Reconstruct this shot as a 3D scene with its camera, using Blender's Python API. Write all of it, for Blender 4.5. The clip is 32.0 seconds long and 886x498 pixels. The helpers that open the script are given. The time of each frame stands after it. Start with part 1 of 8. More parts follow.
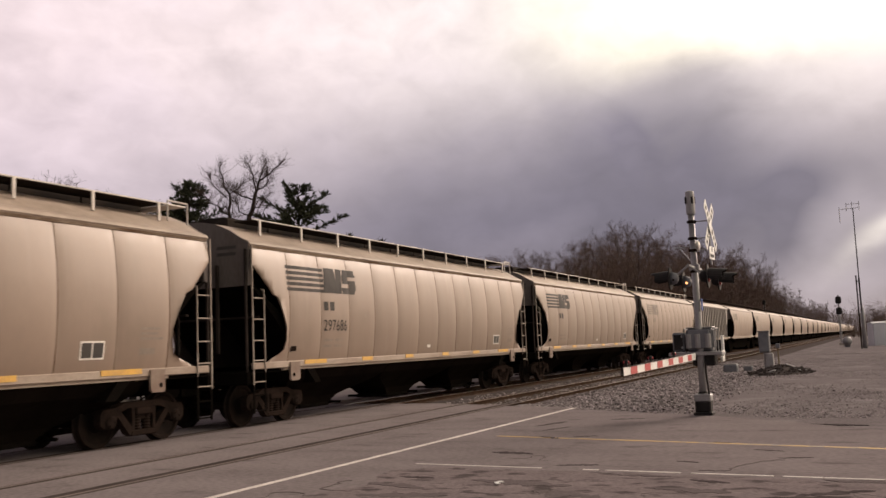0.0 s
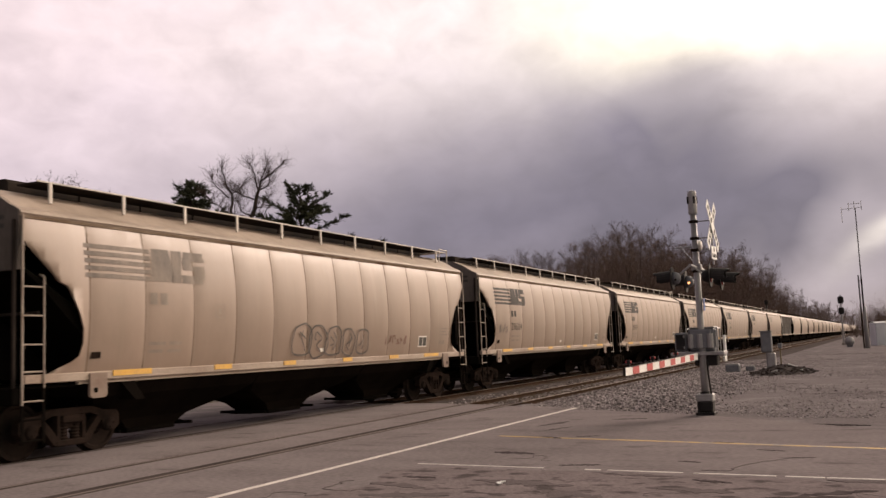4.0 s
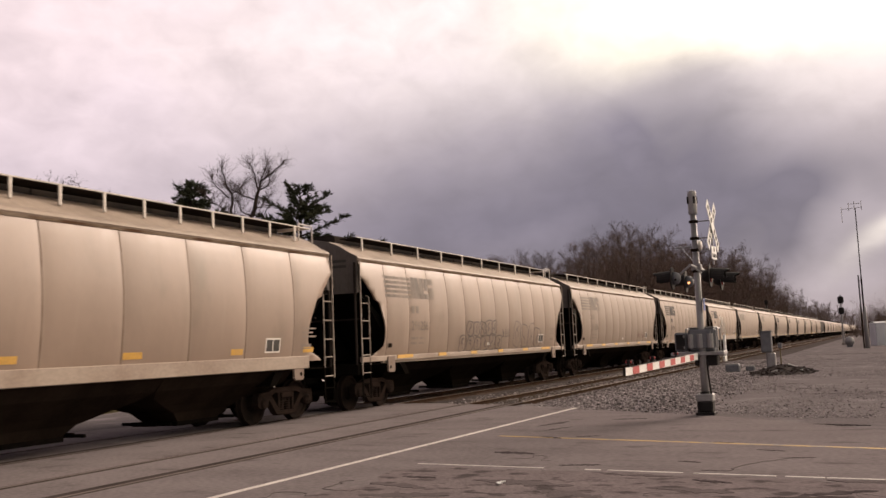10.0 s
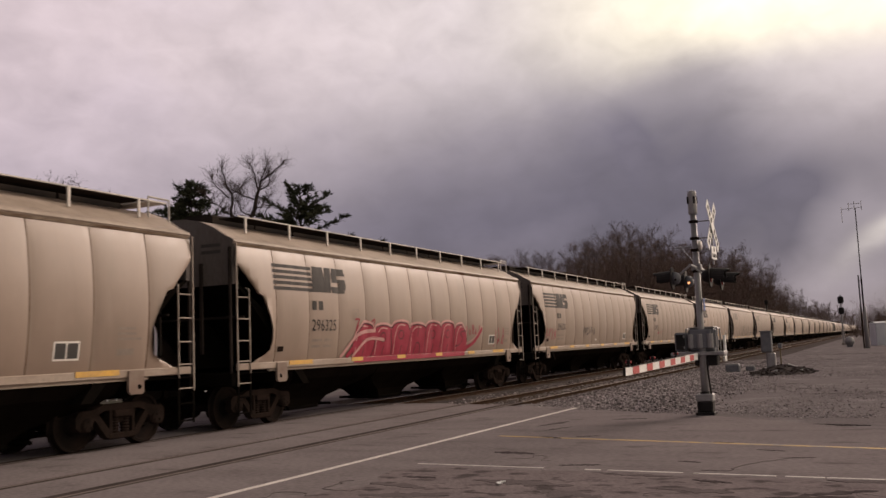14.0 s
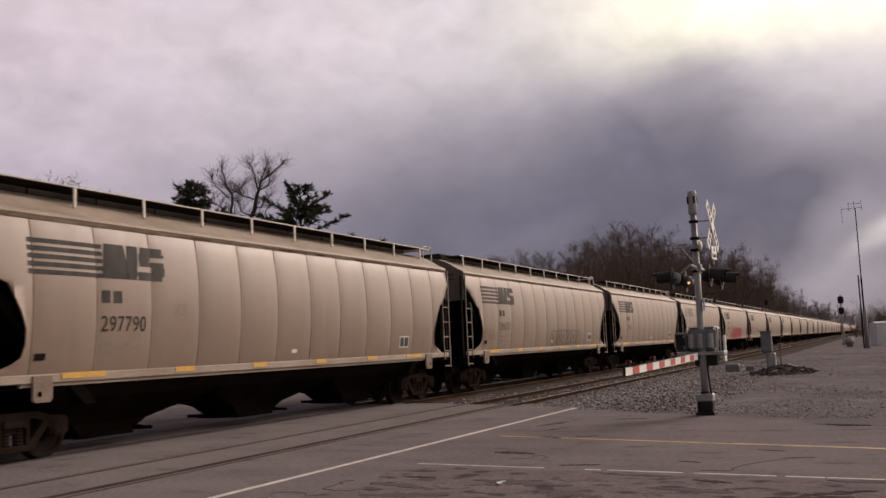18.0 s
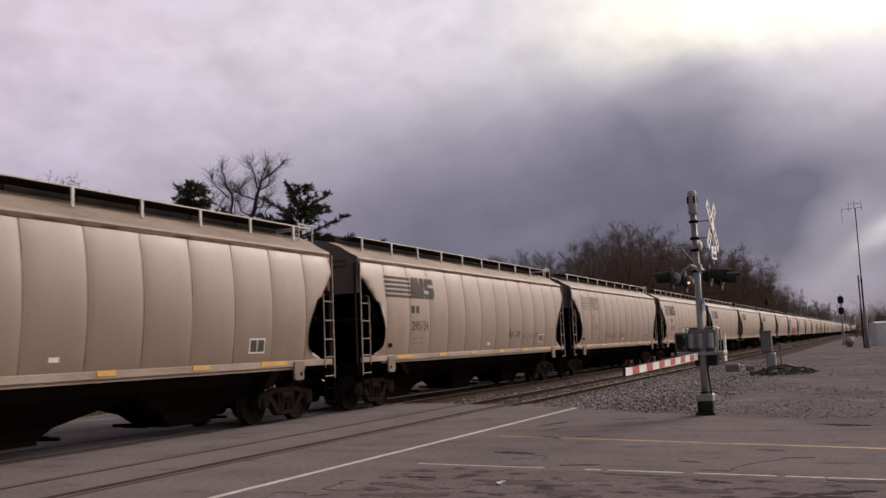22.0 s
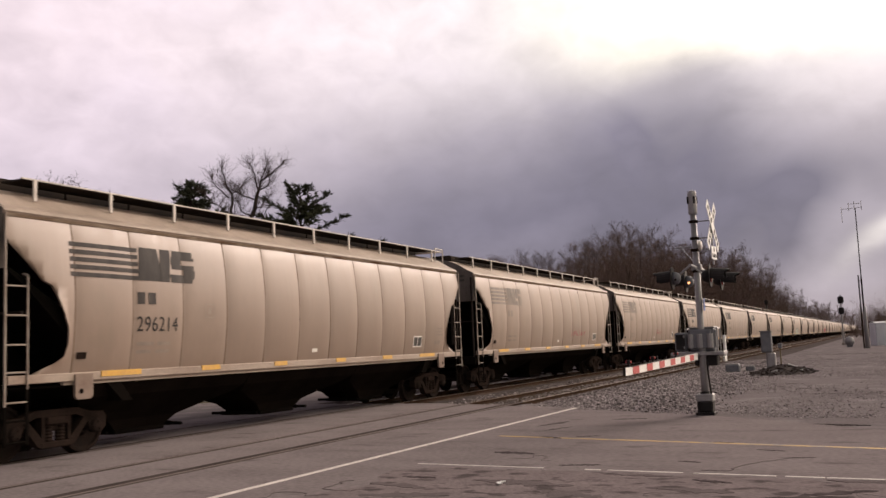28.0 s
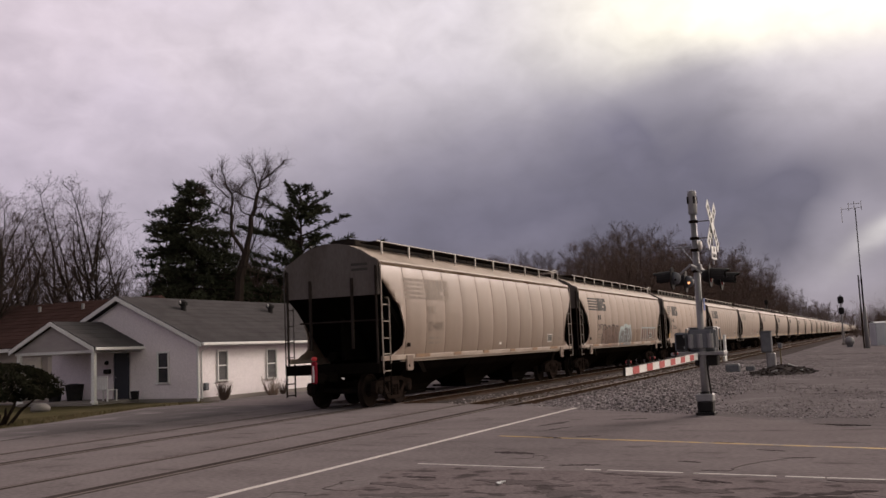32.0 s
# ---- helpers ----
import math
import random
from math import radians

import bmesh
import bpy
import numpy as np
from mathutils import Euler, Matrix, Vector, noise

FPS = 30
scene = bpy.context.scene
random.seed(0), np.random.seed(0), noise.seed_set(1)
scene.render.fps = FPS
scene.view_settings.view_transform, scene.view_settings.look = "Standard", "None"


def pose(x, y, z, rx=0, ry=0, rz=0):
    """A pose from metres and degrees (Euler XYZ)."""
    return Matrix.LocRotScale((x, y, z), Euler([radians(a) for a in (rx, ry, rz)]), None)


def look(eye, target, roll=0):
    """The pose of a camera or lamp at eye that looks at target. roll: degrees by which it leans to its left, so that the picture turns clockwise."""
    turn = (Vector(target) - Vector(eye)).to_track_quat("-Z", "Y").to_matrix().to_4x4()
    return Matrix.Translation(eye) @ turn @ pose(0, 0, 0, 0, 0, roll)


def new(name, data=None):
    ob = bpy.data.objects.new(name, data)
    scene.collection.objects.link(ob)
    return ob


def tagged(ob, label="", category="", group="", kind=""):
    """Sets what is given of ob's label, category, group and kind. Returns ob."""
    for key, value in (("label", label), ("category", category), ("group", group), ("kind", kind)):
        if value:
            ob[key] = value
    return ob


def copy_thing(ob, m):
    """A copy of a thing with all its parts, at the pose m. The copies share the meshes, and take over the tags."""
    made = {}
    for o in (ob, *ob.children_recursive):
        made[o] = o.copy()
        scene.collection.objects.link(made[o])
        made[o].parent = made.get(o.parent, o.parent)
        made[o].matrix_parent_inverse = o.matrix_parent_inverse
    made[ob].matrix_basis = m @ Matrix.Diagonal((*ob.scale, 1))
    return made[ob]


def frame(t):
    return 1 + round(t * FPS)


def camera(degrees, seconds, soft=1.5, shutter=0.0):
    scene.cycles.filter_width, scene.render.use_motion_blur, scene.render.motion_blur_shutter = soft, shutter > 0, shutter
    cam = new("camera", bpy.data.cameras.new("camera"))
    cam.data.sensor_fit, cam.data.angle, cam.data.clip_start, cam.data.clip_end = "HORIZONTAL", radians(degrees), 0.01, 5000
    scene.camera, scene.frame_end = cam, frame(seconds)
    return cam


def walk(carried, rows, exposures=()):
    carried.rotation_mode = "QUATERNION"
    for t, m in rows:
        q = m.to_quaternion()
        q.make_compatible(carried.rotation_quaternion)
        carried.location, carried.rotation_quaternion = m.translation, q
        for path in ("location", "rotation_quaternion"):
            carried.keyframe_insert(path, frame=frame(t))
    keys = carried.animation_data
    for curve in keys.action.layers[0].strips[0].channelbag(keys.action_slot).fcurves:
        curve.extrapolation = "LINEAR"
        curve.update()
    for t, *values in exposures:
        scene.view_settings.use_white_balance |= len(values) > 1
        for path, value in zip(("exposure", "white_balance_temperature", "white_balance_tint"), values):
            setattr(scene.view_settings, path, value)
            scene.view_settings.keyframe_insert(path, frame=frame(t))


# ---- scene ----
# ---------------------------------------------------------------- camera
cam = camera(50.35, 32.0, soft=1.5, shutter=0.08)
EYE = Vector((0.0, 0.0, 1.552))
HEAD, PITCH, ROLL = 65.63, 5.93, -2.38


def view(d_head=0.0, d_pitch=0.0):
    a, e = radians(HEAD + d_head), radians(PITCH + d_pitch)
    way = Vector((math.sin(a) * math.cos(e), math.cos(a) * math.cos(e), math.sin(e)))
    return look(EYE, EYE + way * 10, ROLL)


EXPO = [(0, 0.0, 6610, 14), (6, 0.05, 6660, 15), (13, 0.05, 6660, 15), (13.5, -0.15, 6610, 15), (14, -0.42, 6510, 16), (17, -0.42, 6360, 16), (19, -0.42, 6160, 16), (21, -0.38, 6060, 16), (22.2, -0.36, 5960, 16), (22.8, 0.05, 6060, 15), (24, 0.08, 6110, 15), (26, 0.05, 6260, 15), (28, 0.03, 6360, 15), (30, 0.05, 6360, 15), (30.5, 0.0, 6310, 15), (31, -0.37, 6210, 15), (31.5, -0.3, 6160, 15), (32, -0.36, 6110, 15)]
walk(cam, [(0, view(0.12)), (0.2, view(0.04)), (0.5, view(-0.085)), (1.0, view(-0.045)), (1.5, view(0.0)), (16, view(0.0)), (32, view(0.0))], EXPO)

# ---------------------------------------------------------------- sky and sun
SUN_AZ, SUN_EL = 114.0, 27.0  # degrees from +Y towards +X, and above the horizon
world = bpy.data.worlds.new("sky")
scene.world = world
world.use_nodes = True


def sky_nodes():
    nt = world.node_tree
    nt.nodes.clear()
    N, K = nt.nodes, nt.links

    def val(x, sock):
        if isinstance(x, (int, float)):
            sock.default_value = x
        else:
            K.new(x, sock)

    def m(op, a, b=0.0, c=0.0, clamp=False):
        n = N.new("ShaderNodeMath")
        n.operation, n.use_clamp = op, clamp
        for x, s in zip((a, b, c), n.inputs):
            val(x, s)
        return n.outputs[0]

    def step(x, lo, hi):
        n = N.new("ShaderNodeMapRange")
        n.interpolation_type = "SMOOTHSTEP"
        val(x, n.inputs[0])
        n.inputs[1].default_value, n.inputs[2].default_value = lo, hi
        return n.outputs[0]

    def blob(x, y, cx, cy, wx, wy):
        a = m("DIVIDE", m("SUBTRACT", x, cx), wx)
        b = m("DIVIDE", m("SUBTRACT", y, cy), wy)
        r2 = m("ADD", m("MULTIPLY", a, a), m("MULTIPLY", b, b))
        return m("POWER", 2.718, m("MULTIPLY", r2, -1.0))

    def mix(f, a, b):
        n = N.new("ShaderNodeMix")
        n.data_type = "RGBA"
        val(f, n.inputs[0])
        for x, s in ((a, n.inputs[6]), (b, n.inputs[7])):
            if isinstance(x, tuple):
                s.default_value = (*x, 1)
            else:
                K.new(x, s)
        return n.outputs[2]

    tc = N.new("ShaderNodeTexCoord")
    rot = N.new("ShaderNodeVectorRotate")
    rot.rotation_type = "Z_AXIS"
    rot.inputs["Angle"].default_value = radians(HEAD)
    K.new(tc.outputs["Generated"], rot.inputs["Vector"])
    sep = N.new("ShaderNodeSeparateXYZ")
    K.new(rot.outputs[0], sep.inputs[0])
    az = m("ARCTAN2", sep.outputs[0], sep.outputs[1])
    el = m("ARCSINE", sep.outputs[2])
    co = N.new("ShaderNodeCombineXYZ")
    K.new(m("MULTIPLY", az, 1.0), co.inputs[0])
    K.new(m("MULTIPLY", el, 1.5), co.inputs[1])

    def cloud_noise(scale, detail, off, dist=0.3):
        n = N.new("ShaderNodeTexNoise")
        n.noise_dimensions = "3D"
        mp = N.new("ShaderNodeMapping")
        mp.inputs[1].default_value = (off, off * 0.7, off)
        K.new(co.outputs[0], mp.inputs[0])
        K.new(mp.outputs[0], n.inputs["Vector"])
        n.inputs["Scale"].default_value, n.inputs["Detail"].default_value, n.inputs["Distortion"].default_value = scale, detail, dist
        return m("SUBTRACT", n.outputs["Fac"], 0.5)

    big, mid, fine = cloud_noise(4.0, 3.0, 3.1), cloud_noise(9.0, 4.0, 7.7), cloud_noise(22.0, 5.0, 1.3)
    wob = m("ADD", m("MULTIPLY", big, 0.13), m("ADD", m("MULTIPLY", mid, 0.06), m("MULTIPLY", fine, 0.012)))
    # the storm bank: dark low down, thinning upwards, with a plume towards the sun's side
    top = m("ADD", 0.165, m("MULTIPLY", step(az, -0.2, 0.25), 0.055))
    top = m("SUBTRACT", top, m("MULTIPLY", step(az, 0.29, 0.42), 0.035))
    bank = step(m("ADD", m("SUBTRACT", top, el), wob), -0.15, 0.10)
    bank = m("MULTIPLY", bank, step(m("ADD", az, wob), -0.45, 0.02))
    plume = blob(m("ADD", az, m("MULTIPLY", wob, 1.1)), m("ADD", el, m("MULTIPLY", wob, 0.8)), 0.276, 0.238, 0.045, 0.075)
    tail = blob(m("ADD", az, m("MULTIPLY", wob, 0.8)), el, 0.20, 0.20, 0.07, 0.05)
    lift = blob(m("ADD", az, wob), m("ADD", el, m("MULTIPLY", wob, 0.9)), 0.425, 0.245, 0.12, 0.045)
    lane = m("SUBTRACT", el, m("MULTIPLY", m("SUBTRACT", az, 0.40), 0.35))
    lane = blob(az, m("ADD", lane, m("MULTIPLY", wob, 0.4)), 0.41, 0.152, 0.13, 0.026)
    bank = m("ADD", bank, m("MULTIPLY", plume, 0.23))
    bank = m("ADD", bank, m("MULTIPLY", tail, 0.11), clamp=True)
    bank = m("SUBTRACT", bank, m("MULTIPLY", lift, 0.17), clamp=True)
    # thinner, paler cloud low down towards the sun's side, with a dark shaft of rain in it
    clear = m("MULTIPLY", step(m("ADD", az, m("MULTIPLY", wob, 0.6)), 0.27, 0.37), step(m("ADD", el, m("MULTIPLY", wob, 0.7)), 0.15, 0.09))
    shaft = blob(m("ADD", m("SUBTRACT", az, m("MULTIPLY", el, 0.22)), m("MULTIPLY", wob, 0.25)), el, 0.328, 0.105, 0.026, 0.055)
    gap = m("SUBTRACT", el, m("MULTIPLY", m("SUBTRACT", az, 0.43), 0.55))
    gap = blob(az, m("ADD", gap, m("MULTIPLY", wob, 0.35)), 0.455, 0.083, 0.045, 0.012)
    bank = m("SUBTRACT", bank, m("MULTIPLY", clear, 0.37), clamp=True)
    bank = m("ADD", bank, m("ADD", m("MULTIPLY", shaft, 0.34), m("MULTIPLY", lane, 0.10)), clamp=True)
    glow = m("MULTIPLY", step(m("ADD", el, m("MULTIPLY", wob, 0.55)), 0.255, 0.335), step(az, 0.02, 0.33))
    pale = mix(step(az, -0.55, 0.3), (0.99, 0.835, 0.852), (1.05, 0.965, 0.91))
    pale = mix(m("MULTIPLY", step(m("ADD", el, wob), 0.33, 0.13), 0.64), pale, (0.56, 0.48, 0.55))
    pale = mix(m("ADD", 0.0, m("MULTIPLY", mid, 0.9), clamp=True), pale, (0.55, 0.48, 0.55))
    dark = mix(m("ADD", 0.5, m("MULTIPLY", big, 1.6), clamp=True), (0.128, 0.115, 0.155), (0.26, 0.232, 0.28))
    col = mix(bank, pale, dark)
    col = mix(m("MULTIPLY", gap, 0.9), col, (0.92, 0.85, 0.78))
    col = mix(m("MULTIPLY", glow, m("SUBTRACT", 1.0, m("MULTIPLY", bank, 0.4)), clamp=True), col, (1.75, 1.62, 1.2))
    vary = N.new("ShaderNodeVectorMath")
    vary.operation = "SCALE"
    K.new(col, vary.inputs[0])
    K.new(m("ADD", 1.0, m("ADD", m("MULTIPLY", mid, 0.45), m("MULTIPLY", fine, 0.4))), vary.inputs[3])
    col = vary.outputs[0]
    # beyond the storm bank, on the sun's side, the low sky is open and bright
    open_ = m("MULTIPLY", step(m("ADD", az, m("MULTIPLY", wob, 0.5)), 0.46, 0.75), step(az, 2.4, 1.7))
    open_ = m("MULTIPLY", open_, step(el, 0.55, 0.25))
    col = mix(m("MULTIPLY", open_, 0.85), col, (2.5, 1.95, 1.4))
    # the veiled sun's bright surround
    halo = blob(az, el, radians(SUN_AZ - HEAD) - 0.05, radians(SUN_EL), 0.3, 0.2)
    col = mix(m("MULTIPLY", halo, 0.9), col, (2.6, 2.2, 1.75))
    # darker cloud overhead and away from the sun
    sa = radians(SUN_AZ - HEAD)
    toward = m("ADD", m("MULTIPLY", sep.outputs[0], math.sin(sa)), m("MULTIPLY", sep.outputs[1], math.cos(sa)))
    dim = m("SUBTRACT", 1.0, m("MULTIPLY", step(toward, -0.05, -0.8), 0.5))
    dim = m("MULTIPLY", dim, m("SUBTRACT", 1.0, m("MULTIPLY", step(el, 0.42, 0.85), 0.68)))
    vm = N.new("ShaderNodeVectorMath")
    vm.operation = "SCALE"
    K.new(col, vm.inputs[0])
    K.new(dim, vm.inputs[3])
    col = vm.outputs[0]
    sky = N.new("ShaderNodeTexSky")
    sky.sky_type, sky.sun_disc = "NISHITA", False
    sky.sun_elevation, sky.sun_rotation = radians(SUN_EL), radians(SUN_AZ)
    b1, b2 = N.new("ShaderNodeBackground"), N.new("ShaderNodeBackground")
    K.new(sky.outputs[0], b1.inputs[0])
    b1.inputs[1].default_value = 0.08
    K.new(col, b2.inputs[0])
    b2.inputs[1].default_value = 1.0
    ms = N.new("ShaderNodeMixShader")
    ms.inputs[0].default_value = 0.94
    K.new(b1.outputs[0], ms.inputs[1])
    K.new(b2.outputs[0], ms.inputs[2])
    out = N.new("ShaderNodeOutputWorld")
    K.new(ms.outputs[0], out.inputs[0])


sky_nodes()
sun = new("sun", bpy.data.lights.new("sun", "SUN"))
sun.data.energy, sun.data.angle, sun.data.color = 3.5, radians(20), (1.0, 0.83, 0.69)
a, e = radians(SUN_AZ), radians(SUN_EL)
sun.matrix_world = look(Vector((math.sin(a) * math.cos(e), math.cos(a) * math.cos(e), math.sin(e))) * 80, (0, 0, 0))


# ---------------------------------------------------------------- materials
def material(name, base, rough=0.8, metal=0.0, second=None, scale=3.0, stretch=(1, 1, 1), amount=0.5, grain=40.0, bump=0.15, bump_scale=None, spread=0.0, space="Object", dirt=None, dirt_scale=1.2, dirt_cut=(0.5, 0.7), spec=0.4, grit=0.35):
    """A surface with two scales of variation: wide stains between base and second, fine grain, relief, and a spread from thing to thing."""
    mt = bpy.data.materials.new(name)
    mt.use_nodes = True
    N, K = mt.node_tree.nodes, mt.node_tree.links
    bs = N["Principled BSDF"]
    tc = N.new("ShaderNodeTexCoord")
    mp = N.new("ShaderNodeMapping")
    mp.inputs[3].default_value = stretch
    K.new(tc.outputs[space], mp.inputs[0])
    second = second or tuple(c * 0.75 for c in base)

    def tex(sc, det):
        n = N.new("ShaderNodeTexNoise")
        n.inputs["Scale"].default_value, n.inputs["Detail"].default_value = sc, det
        K.new(mp.outputs[0], n.inputs["Vector"])
        return n

    def mix(f, a, b, mode="MIX"):
        n = N.new("ShaderNodeMix")
        n.data_type, n.blend_type = "RGBA", mode
        for x, s in ((f, n.inputs[0]), (a, n.inputs[6]), (b, n.inputs[7])):
            if isinstance(x, tuple):
                s.default_value = (*x, 1)
            elif isinstance(x, float):
                s.default_value = x
            else:
                K.new(x, s)
        return n.outputs[2]

    def ramp(src, lo, hi, to=1.0):
        n = N.new("ShaderNodeMapRange")
        K.new(src, n.inputs[0])
        n.inputs[1].default_value, n.inputs[2].default_value, n.inputs[4].default_value = lo, hi, to
        return n.outputs[0]

    wide, small = tex(scale, 5), tex(grain, 3)
    col = mix(ramp(wide.outputs[0], 0.38, 0.66, amount * 2 if amount < 0.5 else 1.0), base, second)
    g = ramp(small.outputs[0], 0.3, 0.7)
    col = mix(grit, col, mix(g, tuple(c * 0.72 for c in base), tuple(min(1, c * 1.22) for c in base)))
    if dirt:
        d = tex(dirt_scale, 6)
        col = mix(ramp(d.outputs[0], dirt_cut[0], dirt_cut[1]), col, dirt)
    if spread:
        oi = N.new("ShaderNodeObjectInfo")
        hs = N.new("ShaderNodeHueSaturation")
        K.new(col, hs.inputs["Color"])
        mr = N.new("ShaderNodeMapRange")
        K.new(oi.outputs["Random"], mr.inputs[0])
        mr.inputs[3].default_value, mr.inputs[4].default_value = 1 - spread, 1 + spread
        K.new(mr.outputs[0], hs.inputs["Value"])
        col = hs.outputs[0]
    K.new(col, bs.inputs["Base Color"])
    rr = N.new("ShaderNodeMapRange")
    K.new(small.outputs[0], rr.inputs[0])
    rr.inputs[3].default_value, rr.inputs[4].default_value = max(0.02, rough - 0.1), min(1, rough + 0.1)
    K.new(rr.outputs[0], bs.inputs["Roughness"])
    bs.inputs["Metallic"].default_value = metal
    bs.inputs["Specular IOR Level"].default_value = spec
    if bump:
        bp = N.new("ShaderNodeBump")
        bp.inputs["Strength"].default_value = bump
        bp.inputs["Distance"].default_value = 0.02
        K.new((tex(bump_scale, 4) if bump_scale else small).outputs[0], bp.inputs["Height"])
        K.new(bp.outputs[0], bs.inputs["Normal"])
    return mt


def glow(name, colour, power):
    mt = bpy.data.materials.new(name)
    mt.use_nodes = True
    b = mt.node_tree.nodes["Principled BSDF"]
    b.inputs["Base Color"].default_value = (*colour, 1)
    b.inputs["Emission Color"].default_value = (*colour, 1)
    b.inputs["Emission Strength"].default_value = power
    return mt




def car_paint(name, k):
    """Chalky beige-grey paint: broad fading, upright dirt streaks, rust-brown grime and shallow dents, a little gloss left."""
    mt = material(name, (0.230 * k, 0.164 * k, 0.126 * k), 0.50, 0, (0.190 * k, 0.134 * k, 0.102 * k), 0.7, (0.7, 1, 0.5), 0.45, 9, 0.5, 1.05, 0.09, dirt=(0.18, 0.132, 0.096), dirt_scale=1.7, dirt_cut=(0.56, 0.84), spec=0.75, grit=0.14)
    N, K = mt.node_tree.nodes, mt.node_tree.links
    bs = N["Principled BSDF"]
    src = bs.inputs["Base Color"].links[0].from_socket
    tc, mp, oi = N.new("ShaderNodeTexCoord"), N.new("ShaderNodeMapping"), N.new("ShaderNodeObjectInfo")
    off = N.new("ShaderNodeVectorMath")
    off.operation = "MULTIPLY_ADD"
    K.new(oi.outputs["Random"], off.inputs[0])
    off.inputs[1].default_value = (37, 11, 5)
    K.new(tc.outputs["Object"], off.inputs[2])
    mp.inputs[3].default_value = (3.0, 1, 0.35)
    K.new(off.outputs[0], mp.inputs[0])
    for scale, lo, hi, amount, colour in ((0.8, 0.54, 0.82, 0.42, (0.175, 0.126, 0.090)), (2.6, 0.58, 0.86, 0.22, (0.155, 0.112, 0.082)), (1.3, 0.58, 0.9, 0.22, (0.37, 0.30, 0.25))):
        n, r, mx = N.new("ShaderNodeTexNoise"), N.new("ShaderNodeMapRange"), N.new("ShaderNodeMix")
        n.inputs["Scale"].default_value, n.inputs["Detail"].default_value = scale, 5
        K.new(mp.outputs[0], n.inputs["Vector"])
        K.new(n.outputs[0], r.inputs[0])
        r.inputs[1].default_value, r.inputs[2].default_value, r.inputs[4].default_value = lo, hi, amount
        mx.data_type = "RGBA"
        K.new(r.outputs[0], mx.inputs[0])
        K.new(src, mx.inputs[6])
        mx.inputs[7].default_value = (*colour, 1)
        src = mx.outputs[2]
    K.new(src, bs.inputs["Base Color"])
    return mt


CAR_PAINT = car_paint("weathered_beige_car_paint", 1.0)
PALE_CAR_PAINT = car_paint("paler_beige_car_paint", 1.2)
ROOF_PAINT = material("car_roof_paint", (0.345, 0.277, 0.232), 0.6, 0, (0.215, 0.168, 0.136), 1.6, (0.8, 1, 1), 0.5, 9, 0.12, 3.0, 0.06)
SEAM = material("grimy_weld_seam", (0.135, 0.098, 0.072), 0.7, 0, (0.25, 0.205, 0.168), 1.1, (1, 1, 0.7), 0.5, 16, 0.1, spec=0.0, dirt=(0.085, 0.05, 0.033), dirt_scale=1.6, dirt_cut=(0.52, 0.66))
SILL_PAINT = material("sill_paint", (0.31, 0.25, 0.205), 0.6, 0, (0.20, 0.14, 0.108), 1.6, (0.6, 1, 1), 0.5, 20, 0.08)
PAD_PAINT = material("rust_stained_pad_paint", (0.215, 0.165, 0.137), 0.7, 0, (0.15, 0.095, 0.075), 2.6, (1, 1, 1), 0.5, 20, 0.08, spec=0.2)
# Visible ends turn from the sun; base darkened for it, streaks are dirt.
END_GREY = material("shaded_end_grey_paint", (0.135, 0.120, 0.117), 0.85, 0, (0.085, 0.071, 0.066), 1.0, (1, 1, 0.3), 0.5, 22, 0.08, spec=0.0, dirt=(0.03, 0.023, 0.02), dirt_scale=1.5, dirt_cut=(0.56, 0.8))
# End posts and braces: black of the shaded car end put into the paint.
END_DARK = material("shade_dark_end_frame_paint", (0.022, 0.018, 0.017), 0.85, 0, (0.045, 0.036, 0.032), 2.0, (1, 1, 0.4), 0.5, 22, 0.08, spec=0.0)
# Blacker than the steel: shade under and between cars is in the colour.
BLACK_STEEL = material("shade_black_steel", (0.005, 0.0045, 0.004), 0.9, 0.0, (0.009, 0.007, 0.006), 1.4, (1, 1, 0.6), 0.5, 20, 0.12, spec=0.0)
HOPPER_BLACK = material("shade_black_hopper_paint", (0.011, 0.0085, 0.007), 0.95, 0.0, (0.005, 0.004, 0.0035), 1.0, (1, 1, 0.5), 0.5, 15, 0.12, spec=0.0)
HOPPER_STEEL = material("grimy_shaded_hopper_steel", (0.024, 0.0175, 0.014), 0.95, 0.0, (0.008, 0.0062, 0.0052), 1.0, (1, 1, 0.5), 0.5, 15, 0.12, spec=0.0)
TRUCK_STEEL = material("rusty_cast_steel", (0.025, 0.0175, 0.0148), 0.9, 0.0, (0.012, 0.0095, 0.0085), 4.0, (1, 1, 1), 0.5, 30, 0.25, spec=0.0)
WHEEL_STEEL = material("worn_wheel_steel", (0.013, 0.011, 0.010), 0.8, 0.1, (0.028, 0.019, 0.016), 3.0, (1, 1, 1), 0.5, 25, 0.1, spec=0.0)
TREAD_STEEL = material("bright_wheel_tread", (0.32, 0.30, 0.28), 0.35, 0.9, (0.22, 0.2, 0.18), 6.0, (1, 1, 1), 0.5, 40, 0.05)
LADDER_PAINT = material("chalky_ladder_paint", (0.31, 0.265, 0.23), 0.7, 0, (0.17, 0.115, 0.09), 5.0, (1, 1, 1), 0.5, 30, 0.08)
# Near-black: the shadow under walks and hatches is put into this steel.
DARK_GRATE = material("shade_dark_roof_walk_steel", (0.022, 0.019, 0.018), 0.8, 0.1, (0.04, 0.032, 0.027), 3.0, (1, 1, 1), 0.5, 30, 0.15, spec=0.0)
WALK_EDGE = material("galvanised_walk_edge", (0.50, 0.47, 0.44), 0.55, 0.2, (0.33, 0.29, 0.26), 4.0, (1, 1, 1), 0.5, 30, 0.05)
